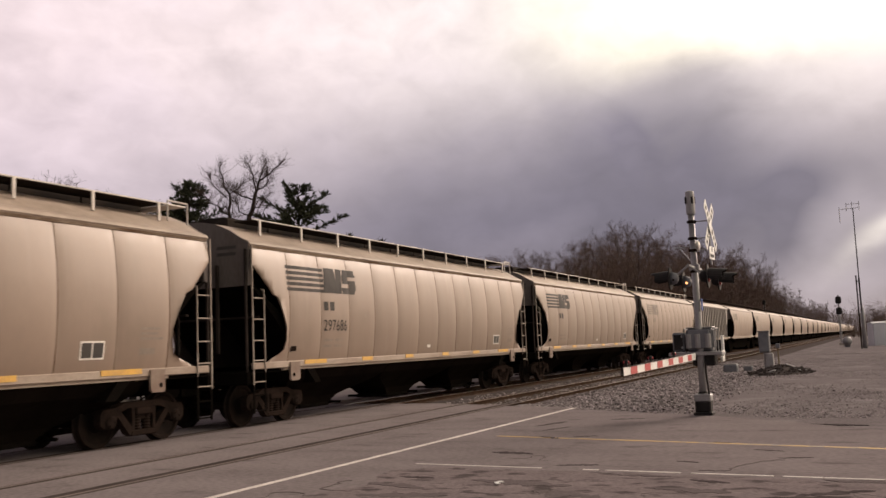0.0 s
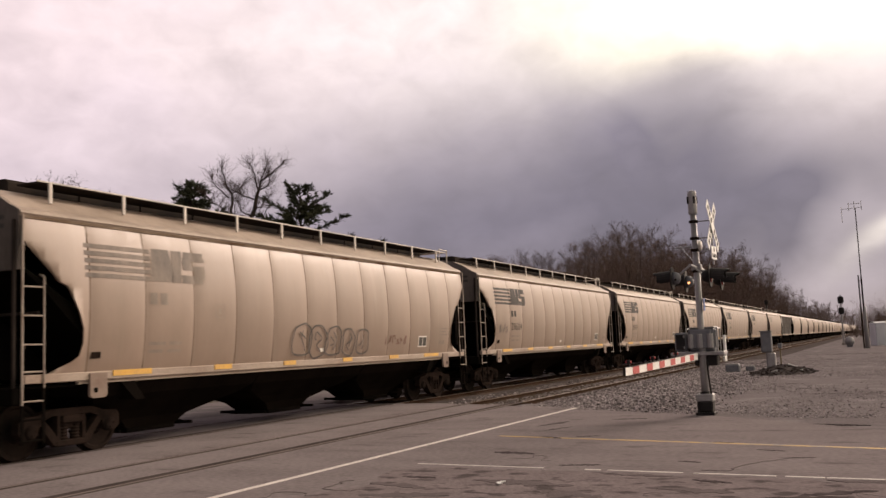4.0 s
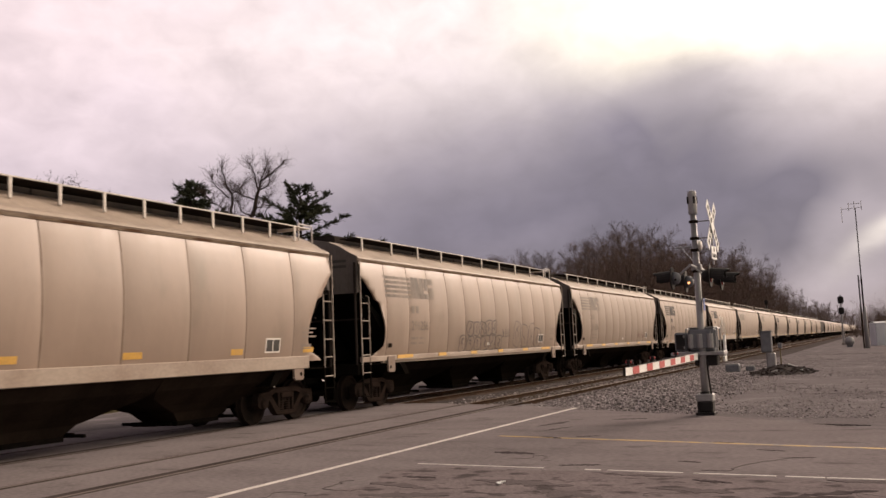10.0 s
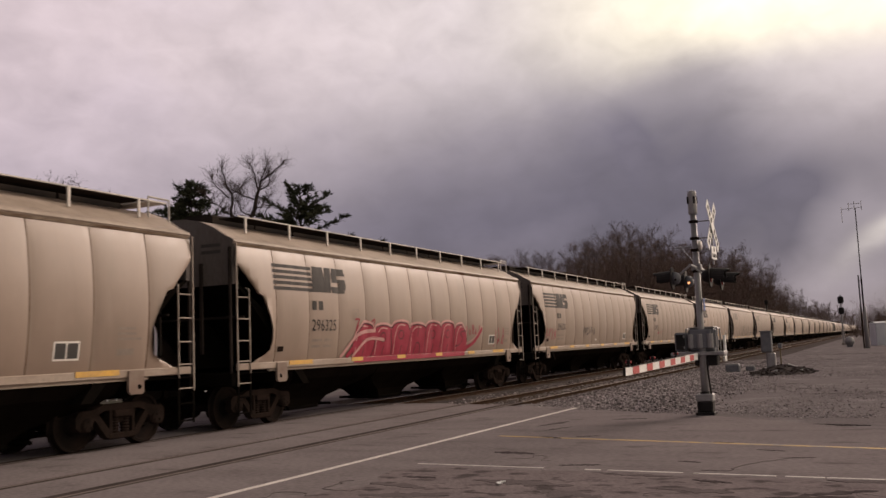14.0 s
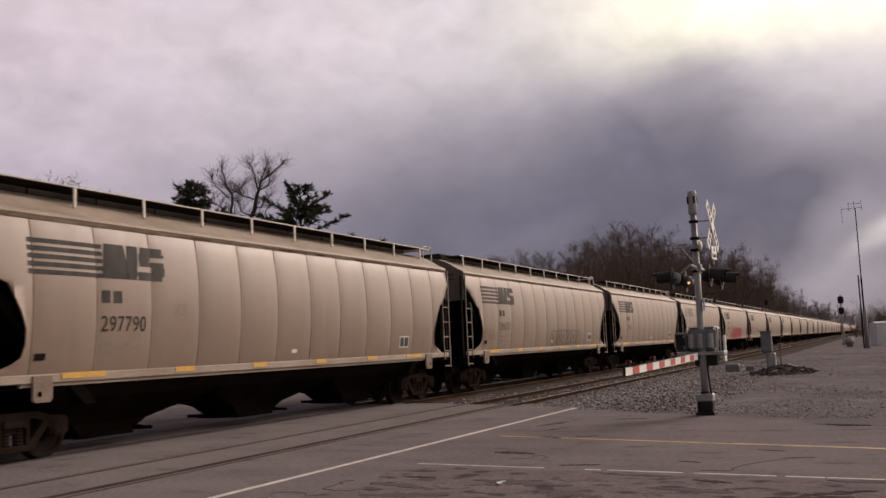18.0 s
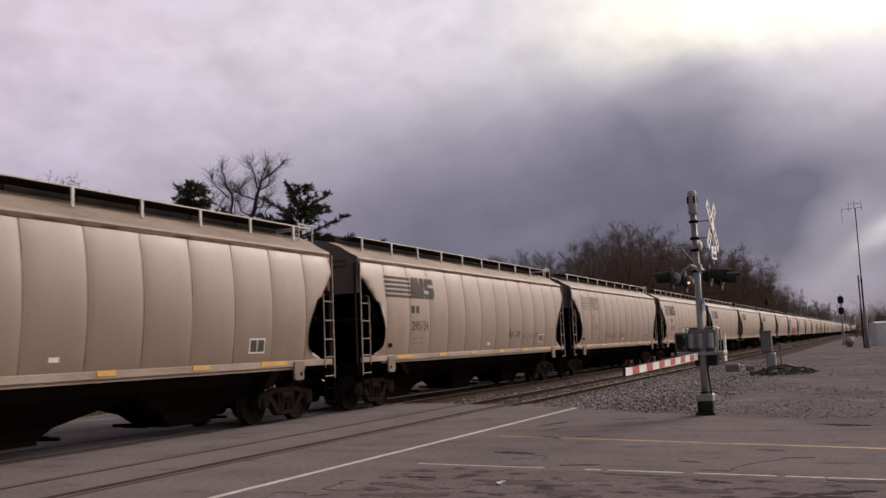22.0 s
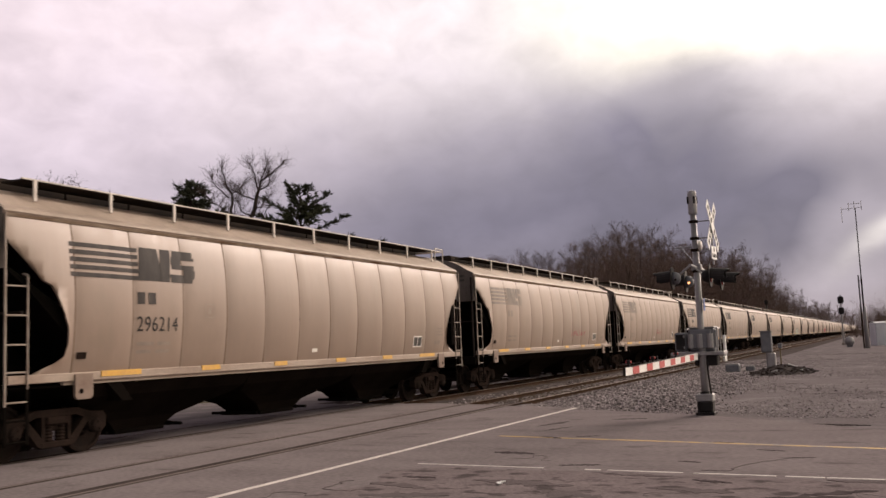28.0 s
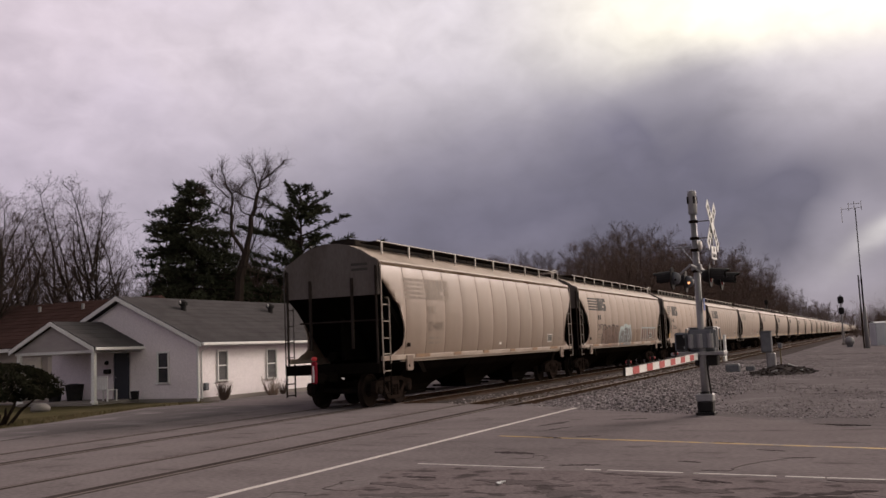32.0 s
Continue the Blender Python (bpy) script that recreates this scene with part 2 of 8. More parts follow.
DECAL_GREY = material("faded_charcoal_lettering", (0.042, 0.038, 0.038), 0.65, 0, (0.085, 0.075, 0.07), 3.0, (1, 1, 0.4), 0.5, 25, 0.03, spec=0.12)
DECAL_PALE = material("washed_out_lettering", (0.235, 0.195, 0.17), 0.65, 0, (0.31, 0.255, 0.215), 3.0, (1, 1, 0.4), 0.5, 25, 0.03, spec=0.12)
DECAL_FADED = material("half_faded_lettering", (0.17, 0.148, 0.135), 0.65, 0, (0.30, 0.25, 0.212), 2.2, (1, 1, 0.4), 0.5, 25, 0.03, spec=0.12)
YELLOW_REFLECT = material("yellow_reflective_tape", (0.62, 0.35, 0.055), 0.5, 0, (0.44, 0.27, 0.09), 3.0, (1, 1, 1), 0.5, 25, 0.03)
RUSTY_REFLECT = material("rust_stained_reflector", (0.20, 0.12, 0.075), 0.6, 0, (0.26, 0.155, 0.075), 5.0, (1, 1, 1), 0.5, 30, 0.05, spec=0.2)
WHITE_PLATE = material("white_stencil_paint", (0.75, 0.72, 0.68), 0.6, 0, None, 3.0, (1, 1, 1), 0.3, 25, 0.03)
PLACARD_BLACK = material("black_stencil_paint", (0.04, 0.036, 0.034), 0.6, 0, None, 3.0, (1, 1, 1), 0.3, 25, 0.03)
OLD_GREY_CAR = material("dull_grey_ribbed_paint", (0.27, 0.245, 0.23), 0.65, 0, (0.17, 0.15, 0.14), 1.0, (1, 1, 0.3), 0.5, 15, 0.08)

ASPHALT = material("worn_asphalt", (0.200, 0.174, 0.180), 0.92, 0, (0.127, 0.110, 0.114), 1.1, (1, 0.5, 1), 0.5, 22, 0.6, 40, dirt=(0.10, 0.084, 0.087), dirt_scale=2.2, dirt_cut=(0.6, 0.78), spec=0.0, grit=0.6)
OLD_ASPHALT = material("broken_old_asphalt", (0.185, 0.155, 0.161), 0.95, 0, (0.10, 0.084, 0.088), 2.6, (1, 0.6, 1), 0.5, 30, 0.9, 24, dirt=(0.078, 0.066, 0.068), dirt_scale=4.2, dirt_cut=(0.54, 0.62), spec=0.0, grit=0.6)
FLANGE = material("dark_flangeway_rubber", (0.055, 0.045, 0.043), 0.85, 0, (0.085, 0.07, 0.067), 3.0, (0.3, 1, 1), 0.5, 30, 0.2, spec=0.0)
HAIR_CRACK = material("fine_dirt_filled_crack", (0.095, 0.08, 0.082), 0.9, 0, (0.13, 0.11, 0.113), 5.0, (1, 1, 1), 0.5, 40, 0.2, spec=0.0)
STAIN = material("oily_asphalt_stain", (0.112, 0.095, 0.098), 0.9, 0, (0.15, 0.129, 0.133), 3.0, (1, 1, 1), 0.5, 26, 0.5, 40, spec=0.0, grit=0.6)
LUMBER = material("weathered_brown_lumber", (0.055, 0.034, 0.024), 0.9, 0, (0.10, 0.07, 0.05), 4.0, (1, 5, 1), 0.5, 30, 0.2, spec=0.0)
TAR = material("black_crack_tar", (0.055, 0.046, 0.048), 0.85, 0, (0.10, 0.084, 0.087), 5.0, (1, 1, 1), 0.5, 40, 0.3, spec=0.0)
CONCRETE = material("crossing_concrete", (0.25, 0.22, 0.205), 0.9, 0, (0.18, 0.16, 0.15), 0.8, (0.4, 1, 1), 0.5, 50, 0.2, 60)
GRAVEL = material("packed_grey_gravel", (0.168, 0.149, 0.156), 0.95, 0, (0.078, 0.068, 0.071), 0.33, (1, 1, 1), 0.5, 21, 1.0, 14, dirt=(0.235, 0.212, 0.222), dirt_scale=0.8, dirt_cut=(0.52, 0.68), spec=0.0, grit=0.7)
BALLAST = material("crushed_stone_ballast", (0.09, 0.077, 0.077), 0.95, 0, (0.04, 0.033, 0.033), 1.5, (1, 1, 1), 0.5, 9, 1.0, 18, spec=0.0, grit=0.6)
STAINED_BALLAST = material("rust_stained_ballast", (0.098, 0.072, 0.06), 0.95, 0, (0.052, 0.037, 0.031), 1.3, (0.5, 1, 1), 0.5, 9, 1.0, 18, spec=0.0, grit=0.6)
STONE = material("grey_ballast_stone", (0.23, 0.205, 0.21), 0.9, 0, (0.135, 0.12, 0.123), 5.0, (1, 1, 1), 0.5, 20, 0.3, space="Generated", spec=0.0)
SOIL = material("dark_churned_soil", (0.062, 0.053, 0.052), 0.95, 0, (0.105, 0.091, 0.09), 2.0, (1, 1, 1), 0.5, 18, 0.9, 9, spec=0.0)
LAWN = material("winter_lawn", (0.072, 0.064, 0.034), 0.95, 0, (0.10, 0.08, 0.052), 0.8, (1, 1, 1), 0.5, 30, 0.7, 40, spec=0.0)
RAIL_RUST = material("rusty_rail_web", (0.045, 0.029, 0.022), 0.9, 0.1, (0.075, 0.047, 0.034), 4.0, (1, 1, 1), 0.5, 30, 0.2, spec=0.0)
RAIL_DUSTY = material("dusty_rail_head", (0.17, 0.14, 0.135), 0.75, 0.2, (0.11, 0.085, 0.08), 2.0, (0.4, 1, 1), 0.5, 30, 0.05, spec=0.1)
RAIL_TOP = material("polished_rail_head", (0.34, 0.29, 0.25), 0.32, 0.9, (0.26, 0.2, 0.16), 3.0, (1, 1, 1), 0.5, 30, 0.05)
TIE_WOOD = material("creosoted_tie", (0.075, 0.058, 0.047), 0.95, 0, (0.12, 0.10, 0.085), 3.0, (1, 6, 1), 0.5, 30, 0.4, None, 0.2, spec=0.0)
LINE_WHITE = material("worn_white_road_paint", (0.60, 0.555, 0.535), 0.8, 0, (0.40, 0.36, 0.345), 4.0, (1, 1, 1), 0.5, 40, 0.15, dirt=(0.24, 0.21, 0.2), dirt_scale=6.0, dirt_cut=(0.6, 0.72))
LINE_YELLOW = material("faded_yellow_road_paint", (0.42, 0.27, 0.09), 0.8, 0, (0.27, 0.2, 0.12), 3.0, (1, 1, 1), 0.5, 40, 0.15, dirt=(0.2, 0.17, 0.15), dirt_scale=4.0, dirt_cut=(0.52, 0.66))
GALV = material("dull_galvanised_steel", (0.28, 0.275, 0.285), 0.55, 0.5, (0.20, 0.195, 0.20), 4.0, (1, 1, 0.5), 0.5, 30, 0.06)
ALU_BOX = material("grey_aluminium_case", (0.16, 0.165, 0.185), 0.6, 0.3, (0.10, 0.104, 0.118), 4.0, (1, 1, 1), 0.5, 30, 0.06)
SIGNAL_BLACK = material("matt_black_signal_paint", (0.016, 0.015, 0.016), 0.6, 0, (0.03, 0.027, 0.027), 4.0, (1, 1, 1), 0.5, 30, 0.05, spec=0.1)
SIGN_WHITE = material("white_sign_sheet", (0.72, 0.72, 0.72), 0.5, 0, (0.6, 0.58, 0.56), 3.0, (1, 1, 1), 0.4, 30, 0.03)
GATE_RED = material("red_gate_stripe", (0.42, 0.035, 0.04), 0.45, 0, (0.4, 0.04, 0.04), 3.0, (1, 1, 1), 0.5, 30, 0.03)
MARKER_RED = material("dark_red_marker_case", (0.22, 0.014, 0.028), 0.5, 0, (0.15, 0.012, 0.022), 3.0, (1, 1, 1), 0.5, 30, 0.03, spec=0.1)
SIDE_LIGHT = glow("lit_amber_side_light", (1.0, 0.42, 0.16), 2.2)
RED_LENS = glow("lit_red_lamp_lens", (0.22, 0.012, 0.014), 0.5)
SHED_PAINT = material("chalky_blue_grey_sheet", (0.50, 0.51, 0.55), 0.7, 0, (0.38, 0.39, 0.43), 1.0, (1, 1, 0.4), 0.5, 20, 0.05)
SILVER = material("silver_bell_paint", (0.6, 0.58, 0.55), 0.3, 0.8, (0.45, 0.42, 0.4), 3.0, (1, 1, 1), 0.5, 30, 0.03)
BLUE_TAG = material("blue_sign_sheet", (0.03, 0.09, 0.36), 0.5, 0, None, 3.0, (1, 1, 1), 0.4, 30, 0.03)
SIDING = material("white_vinyl_siding", (0.83, 0.76, 0.785), 0.55, 0, (0.75, 0.68, 0.70), 0.7, (1, 1, 1), 0.5, 18, 0.04)
TRIM = material("white_house_trim", (0.78, 0.77, 0.77), 0.5, 0, (0.7, 0.68, 0.67), 2.0, (1, 1, 1), 0.5, 20, 0.03)
PORCH_BOARD = material("dull_grey_porch_boards", (0.40, 0.36, 0.36), 0.7, 0, (0.32, 0.285, 0.285), 1.0, (1, 1, 4), 0.5, 18, 0.05)
SHINGLE = material("grey_asphalt_shingle", (0.078, 0.073, 0.077), 0.95, 0, (0.056, 0.052, 0.055), 1.2, (1, 1, 1), 0.5, 30, 0.4, spec=0.0)
RED_ROOF = material("red_brown_shingle", (0.068, 0.040, 0.037), 0.95, 0, (0.042, 0.026, 0.024), 1.2, (1, 1, 1), 0.5, 30, 0.4, spec=0.0)
WINDOW_GLASS = material("dark_window_glass", (0.03, 0.03, 0.035), 0.08, 0, (0.05, 0.05, 0.055), 2.0, (1, 1, 1), 0.5, 8, 0.0)
CURTAINED = material("glass_over_grey_blind", (0.16, 0.155, 0.16), 0.12, 0, (0.10, 0.098, 0.105), 1.5, (0.3, 1, 3), 0.5, 8, 0.0)
DARK_DOOR = material("dark_blue_door_paint", (0.02, 0.022, 0.032), 0.4, 0, None, 2.0, (1, 1, 1), 0.4, 20, 0.03)
BARK = material("grey_brown_bark", (0.040, 0.031, 0.027), 0.95, 0, (0.024, 0.019, 0.017), 3.0, (1, 1, 0.3), 0.5, 15, 0.5, spec=0.0)
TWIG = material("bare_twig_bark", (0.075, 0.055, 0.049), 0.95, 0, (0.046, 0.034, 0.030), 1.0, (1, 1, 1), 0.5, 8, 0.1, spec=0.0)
# Paler copy of TWIG: the wood's sunlit look is put into the colour.
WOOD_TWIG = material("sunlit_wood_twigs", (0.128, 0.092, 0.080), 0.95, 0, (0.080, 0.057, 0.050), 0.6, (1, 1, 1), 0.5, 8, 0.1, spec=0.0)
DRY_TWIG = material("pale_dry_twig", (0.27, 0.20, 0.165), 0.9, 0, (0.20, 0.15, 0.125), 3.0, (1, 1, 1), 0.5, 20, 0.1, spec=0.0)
# Likewise a paler BARK, brightened in colour for the far wood.
WOOD_BARK = material("sunlit_wood_trunks", (0.10, 0.078, 0.068), 0.95, 0, (0.055, 0.042, 0.037), 2.0, (1, 1, 0.3), 0.5, 12, 0.3, spec=0.0)
NEEDLE = material("dark_conifer_needles", (0.040, 0.046, 0.030), 0.9, 0, (0.062, 0.062, 0.040), 1.0, (1, 1, 1), 0.5, 6, 0.1, spec=0.0)
HEDGE_LEAF = material("dark_yew_leaves", (0.016, 0.017, 0.011), 0.9, 0, (0.028, 0.024, 0.016), 2.0, (1, 1, 1), 0.5, 8, 0.1, spec=0.0)
DRY_GRASS = material("dry_grass_blades", (0.15, 0.118, 0.072), 0.95, 0, (0.10, 0.09, 0.042), 2.0, (1, 1, 1), 0.5, 8, 0.1, spec=0.0)


# ---------------------------------------------------------------- mesh building
class Shape:
    """Collects faces; make() turns them into one mesh object."""

    def __init__(self):
        self.v, self.f = [], []

    def add(self, verts, faces):
        n = len(self.v)
        self.v += [tuple(p) for p in verts]
        self.f += [tuple(i + n for i in f) for f in faces]
        return self

    def box(self, x, y, z, sx, sy, sz, c=0.0):
        """A box centred at x, y, z; c chamfers its four upright or long edges."""
        if not c:
            p = [(x + i * sx / 2, y + j * sy / 2, z + k * sz / 2) for i in (-1, 1) for j in (-1, 1) for k in (-1, 1)]
            return self.add(p, [(0, 1, 3, 2), (4, 6, 7, 5), (0, 4, 5, 1), (2, 3, 7, 6), (0, 2, 6, 4), (1, 5, 7, 3)])
        s = (sx / 2, sy / 2, sz / 2)
        c = min(c, 0.45 * min(sx, sy, sz))
        p, faces, at = [], [], {}
        for i in (-1, 1):
            for j in (-1, 1):
                for k in (-1, 1):
                    for ax in range(3):
                        q = [i * s[0], j * s[1], k * s[2]]
                        for b in range(3):
                            if b != ax:
                                q[b] -= (i, j, k)[b] * c
                        at[(i, j, k, ax)] = len(p)
                        p.append((x + q[0], y + q[1], z + q[2]))
        for ax in range(3):
            b, d = (ax + 1) % 3, (ax + 2) % 3
            for sg in (-1, 1):
                loop = []
                for u, w in ((-1, -1), (1, -1), (1, 1), (-1, 1)):
                    key = [0, 0, 0]
                    key[ax], key[b], key[d] = sg, u, w
                    loop.append(at[(*key, ax)])
                faces.append(loop if sg > 0 else loop[::-1])
            for u in (-1, 1):
                for w in (-1, 1):
                    k0, k1 = [0, 0, 0], [0, 0, 0]
                    k0[ax], k1[ax] = -1, 1
                    k0[b] = k1[b] = u
                    k0[d] = k1[d] = w
                    loop = [at[(*k0, b)], at[(*k1, b)], at[(*k1, d)], at[(*k0, d)]]
                    faces.append(loop if u * w < 0 else loop[::-1])
        for i in (-1, 1):
            for j in (-1, 1):
                for k in (-1, 1):
                    loop = [at[(i, j, k, ax)] for ax in range(3)]
                    faces.append(loop if i * j * k > 0 else loop[::-1])
        return self.add(p, faces)

    def tube(self, p0, p1, r0, r1=None, n=8, caps=True):
        p0, p1 = Vector(p0), Vector(p1)
        r1 = r0 if r1 is None else r1
        d = (p1 - p0).normalized()
        s = d.orthogonal().normalized()
        t = d.cross(s)
        ring = [(s * math.cos(2 * math.pi * i / n) + t * math.sin(2 * math.pi * i / n)) for i in range(n)]
        vs = [p0 + q * r0 for q in ring] + [p1 + q * r1 for q in ring]
        fs = [(i, (i + 1) % n, n + (i + 1) % n, n + i) for i in range(n)]
        if caps:
            fs += [tuple(range(n - 1, -1, -1)), tuple(range(n, 2 * n))]
        return self.add(vs, fs)

    def lathe(self, prof, p, axis="z", n=16):
        """A body turned from (radius, height) pairs about an axis through p."""
        vs, fs = [], []
        for r, h in prof:
            for i in range(n):
                c, s = r * math.cos(2 * math.pi * i / n), r * math.sin(2 * math.pi * i / n)
                q = {"z": (c, s, h), "y": (c, h, -s), "x": (h, c, s)}[axis]
                vs.append((p[0] + q[0], p[1] + q[1], p[2] + q[2]))
        for k in range(len(prof) - 1):
            for i in range(n):
                j = (i + 1) % n
                fs.append((k * n + i, k * n + j, (k + 1) * n + j, (k + 1) * n + i))
        fs += [tuple(range(n - 1, -1, -1)), tuple(range((len(prof) - 1) * n, len(prof) * n))]
        return self.add(vs, fs)

    def prism(self, outline, a, b, axis="y"):
        """An outline in the two other axes, drawn out from a to b along an axis."""
        put = {"y": lambda u, w, d: (u, d, w), "x": lambda u, w, d: (d, u, w), "z": lambda u, w, d: (u, w, d)}[axis]
        n = len(outline)
        vs = [put(u, w, a) for u, w in outline] + [put(u, w, b) for u, w in outline]
        fs = [(i, (i + 1) % n, n + (i + 1) % n, n + i) for i in range(n)] + [tuple(range(n - 1, -1, -1)), tuple(range(n, 2 * n))]
        return self.add(vs, fs)

    def mesh(self, name, mat, smooth=False):
        me = bpy.data.meshes.new(name)
        me.from_pydata(self.v, [], self.f)
        me.materials.append(mat)
        me.validate()
        bm = bmesh.new()
        bm.from_mesh(me)
        if len(bm.faces) < 60000:
            bmesh.ops.recalc_face_normals(bm, faces=bm.faces)
        bm.to_mesh(me)
        bm.free()
        if smooth:
            for p in me.polygons:
                p.use_smooth = True
        return me

    def make(self, name, mat, parent=None, label="", smooth=False):
        return part(name, self.mesh(name, mat, smooth), parent, label)


def part(name, mesh, parent=None, label="", at=None):
    """ONE mesh object under a thing or under a part."""
    ob = new(name, mesh)
    ob.parent = parent
    if at is not None:
        ob.matrix_basis = at
    if label:
        ob["label"] = label
    return ob


def empty(name, m, label, category, group=""):
    ob = new(name)
    ob.empty_display_size = 0.2
    ob.matrix_basis = m
    return tagged(ob, label, category, group)


def setting(ob, label="", category=""):
    return tagged(ob, label, category, kind="structure")

# ---------------------------------------------------------------- ground, road, tracks
TRAIN_Y, NEAR_Y = 13.40, 9.48  # centre lines of the two tracks
BEND_X, BEND_R = 720.0, 700.0  # far off, both tracks bend away


def along(x, y0=TRAIN_Y):
    """Place and heading on a track, x metres down its line."""
    if x <= BEND_X:
        return x, y0, 0.0
    t = (x - BEND_X) / BEND_R
    return BEND_X + BEND_R * math.sin(t), y0 + BEND_R * (1 - math.cos(t)), t


def ground_z(x, y):
    far = min(1, max(0, (y - 17.0) / 6.0))
    z = -0.05 - 0.2 * far * far * (3 - 2 * far)
    if x > 24.5 and 6.5 < y < 15.5:
        return -0.35  # under the ballast bed
    if 15 < x < 26 and y < 6.5:
        z = -0.012 + 0.006 * noise.noise((x * 0.8, y * 0.8, 7.0))
    if x > 26 and y < 6.5:
        z += 0.03 * noise.noise((x * 0.25, y * 0.25, 0.0)) + 0.015 * noise.noise((x, y, 3.0))
    return z


def build_ground():
    xs = [-4000, -1500, -500, -150, -60, -30] + [-20 + 1.0 * i for i in range(150)] + [135, 150, 180, 230, 320, 500, 800, 1300, 2200, 4000]
    ys = [-4000, -1500, -500, -150, -60, -30] + [-20 + 1.0 * i for i in range(70)] + [55, 70, 100, 160, 300, 600, 1200, 2200, 4000]
    vs = [(x, y, ground_z(x, y)) for y in ys for x in xs]
    n = len(xs)
    fs = [(j * n + i, j * n + i + 1, (j + 1) * n + i + 1, (j + 1) * n + i) for j in range(len(ys) - 1) for i in range(n - 1)]
    setting(Shape().add(vs, fs).make("ground", GRAVEL, smooth=True), "grey-brown packed gravel and dirt beside the tracks", "ground")


build_ground()


def slab(name, outline, top, mat, label, category, thick=0.12):
    ob = Shape().prism(outline, top - thick, top, "z").make(name, mat)
    return setting(ob, label, category)


EAST = [(14.2, -40), (15.2, -6), (16.1, 0.0), (17.9, 1.6), (19.4, 3.3), (21.7, 6.6), (24.0, 11.0), (24.6, 15.6)]
def ragged_run(points, seed, amount=0.06, step=0.3):
    """A line of points with small random bites in it."""
    rnd, out = random.Random(seed), []
    for (x, y), (x2, y2) in zip(points, points[1:]):
        n = max(1, int(math.hypot(x2 - x, y2 - y) / step))
        out += [(x + (x2 - x) * k / n + rnd.uniform(-amount, amount), y + (y2 - y) * k / n) for k in range(n)]
    return out + [points[-1]]


road = slab("road", ragged_run(EAST, 6) + [(70, 15.8), (70, 19.4), (29.5, 19.5), (24.0, 21.6), (18.4, 19.9), (10, 19.6), (-30, 19.4), (-30, -40)], 0.0, ASPHALT, "worn grey asphalt road over the level crossing", "road")


def ragged(points, seed, amount=0.12, step=0.35):
    """An outline with its straight runs broken into an uneven edge."""
    rnd, out = random.Random(seed), []
    for i, (x, y) in enumerate(points):
        x2, y2 = points[(i + 1) % len(points)]
        n = max(1, int(math.hypot(x2 - x, y2 - y) / step))
        for k in range(n):
            t = k / n
            out.append((x + (x2 - x) * t + rnd.uniform(-amount, amount), y + (y2 - y) * t + rnd.uniform(-amount, amount)))
    return out


slab("pavement", ragged([(2, -12), (10.2, -12), (10.6, -0.5), (11.1, 3.0), (11.35, 5.3), (10.9, 5.85), (9.6, 5.5), (8.6, 5.95), (6.0, 6.1), (2, 5.9)], 3), 0.003, OLD_ASPHALT, "dark cracked old asphalt on the road shoulder", "pavement", 0.03)


def strip(name, pts, width, mat, top, label, category="road marking", wobble=0.0, seed=1):
    """A painted line or crack along points on the ground."""
    rnd = random.Random(seed)
    vs, fs = [], []
    for i, (x, y) in enumerate(pts):
        x0, y0 = pts[max(0, i - 1)]
        x1, y1 = pts[min(len(pts) - 1, i + 1)]
        d = Vector((x1 - x0, y1 - y0)).normalized()
        w = width / 2 * (1 + rnd.uniform(-wobble, wobble))
        for s in (1, -1):
            for z in (top, top - 0.012):
                vs.append((x - d.y * w * s, y + d.x * w * s, z))
    for i in range(len(pts) - 1):
        a, b = 4 * i, 4 * i + 4
        fs += [(a, a + 2, b + 2, b), (a, b, b + 1, a + 1), (a + 2, a + 3, b + 3, b + 2)]
    fs += [(0, 1, 3, 2), (len(vs) - 4, len(vs) - 2, len(vs) - 1, len(vs) - 3)]
    ob = Shape().add(vs, fs).make(name, mat)
    return setting(ob, label, category)


def line(x0, y0, x1, y1, n=12, bend=0.0, seed=0):
    rnd = random.Random(seed)
    return [(x0 + (x1 - x0) * i / n + rnd.uniform(-bend, bend), y0 + (y1 - y0) * i / n + rnd.uniform(-bend, bend)) for i in range(n + 1)]


strip("stop_line", line(2.0, 6.95, 21.7, 6.56), 0.11, LINE_WHITE, 0.002, "white painted line along the tracks")
strip("centre_line", line(15.25, 6.0, 12.2, -5.8), 0.13, LINE_YELLOW, 0.002, "faded yellow centre line of the road")
for k, (y0, y1) in enumerate(((5.75, 3.9), (3.35, 3.15), (3.05, 2.15), (2.02, 1.12), (1.02, 0.62), (0.6, -0.6), (-0.64, -5.0))):
    strip("edge_line", line(11.0 + 0.125 * (y0 - 1), y0, 11.0 + 0.125 * (y1 - 1), y1, 6), 0.055, LINE_WHITE, 0.0055, "broken thin white edge line of the road", seed=k)
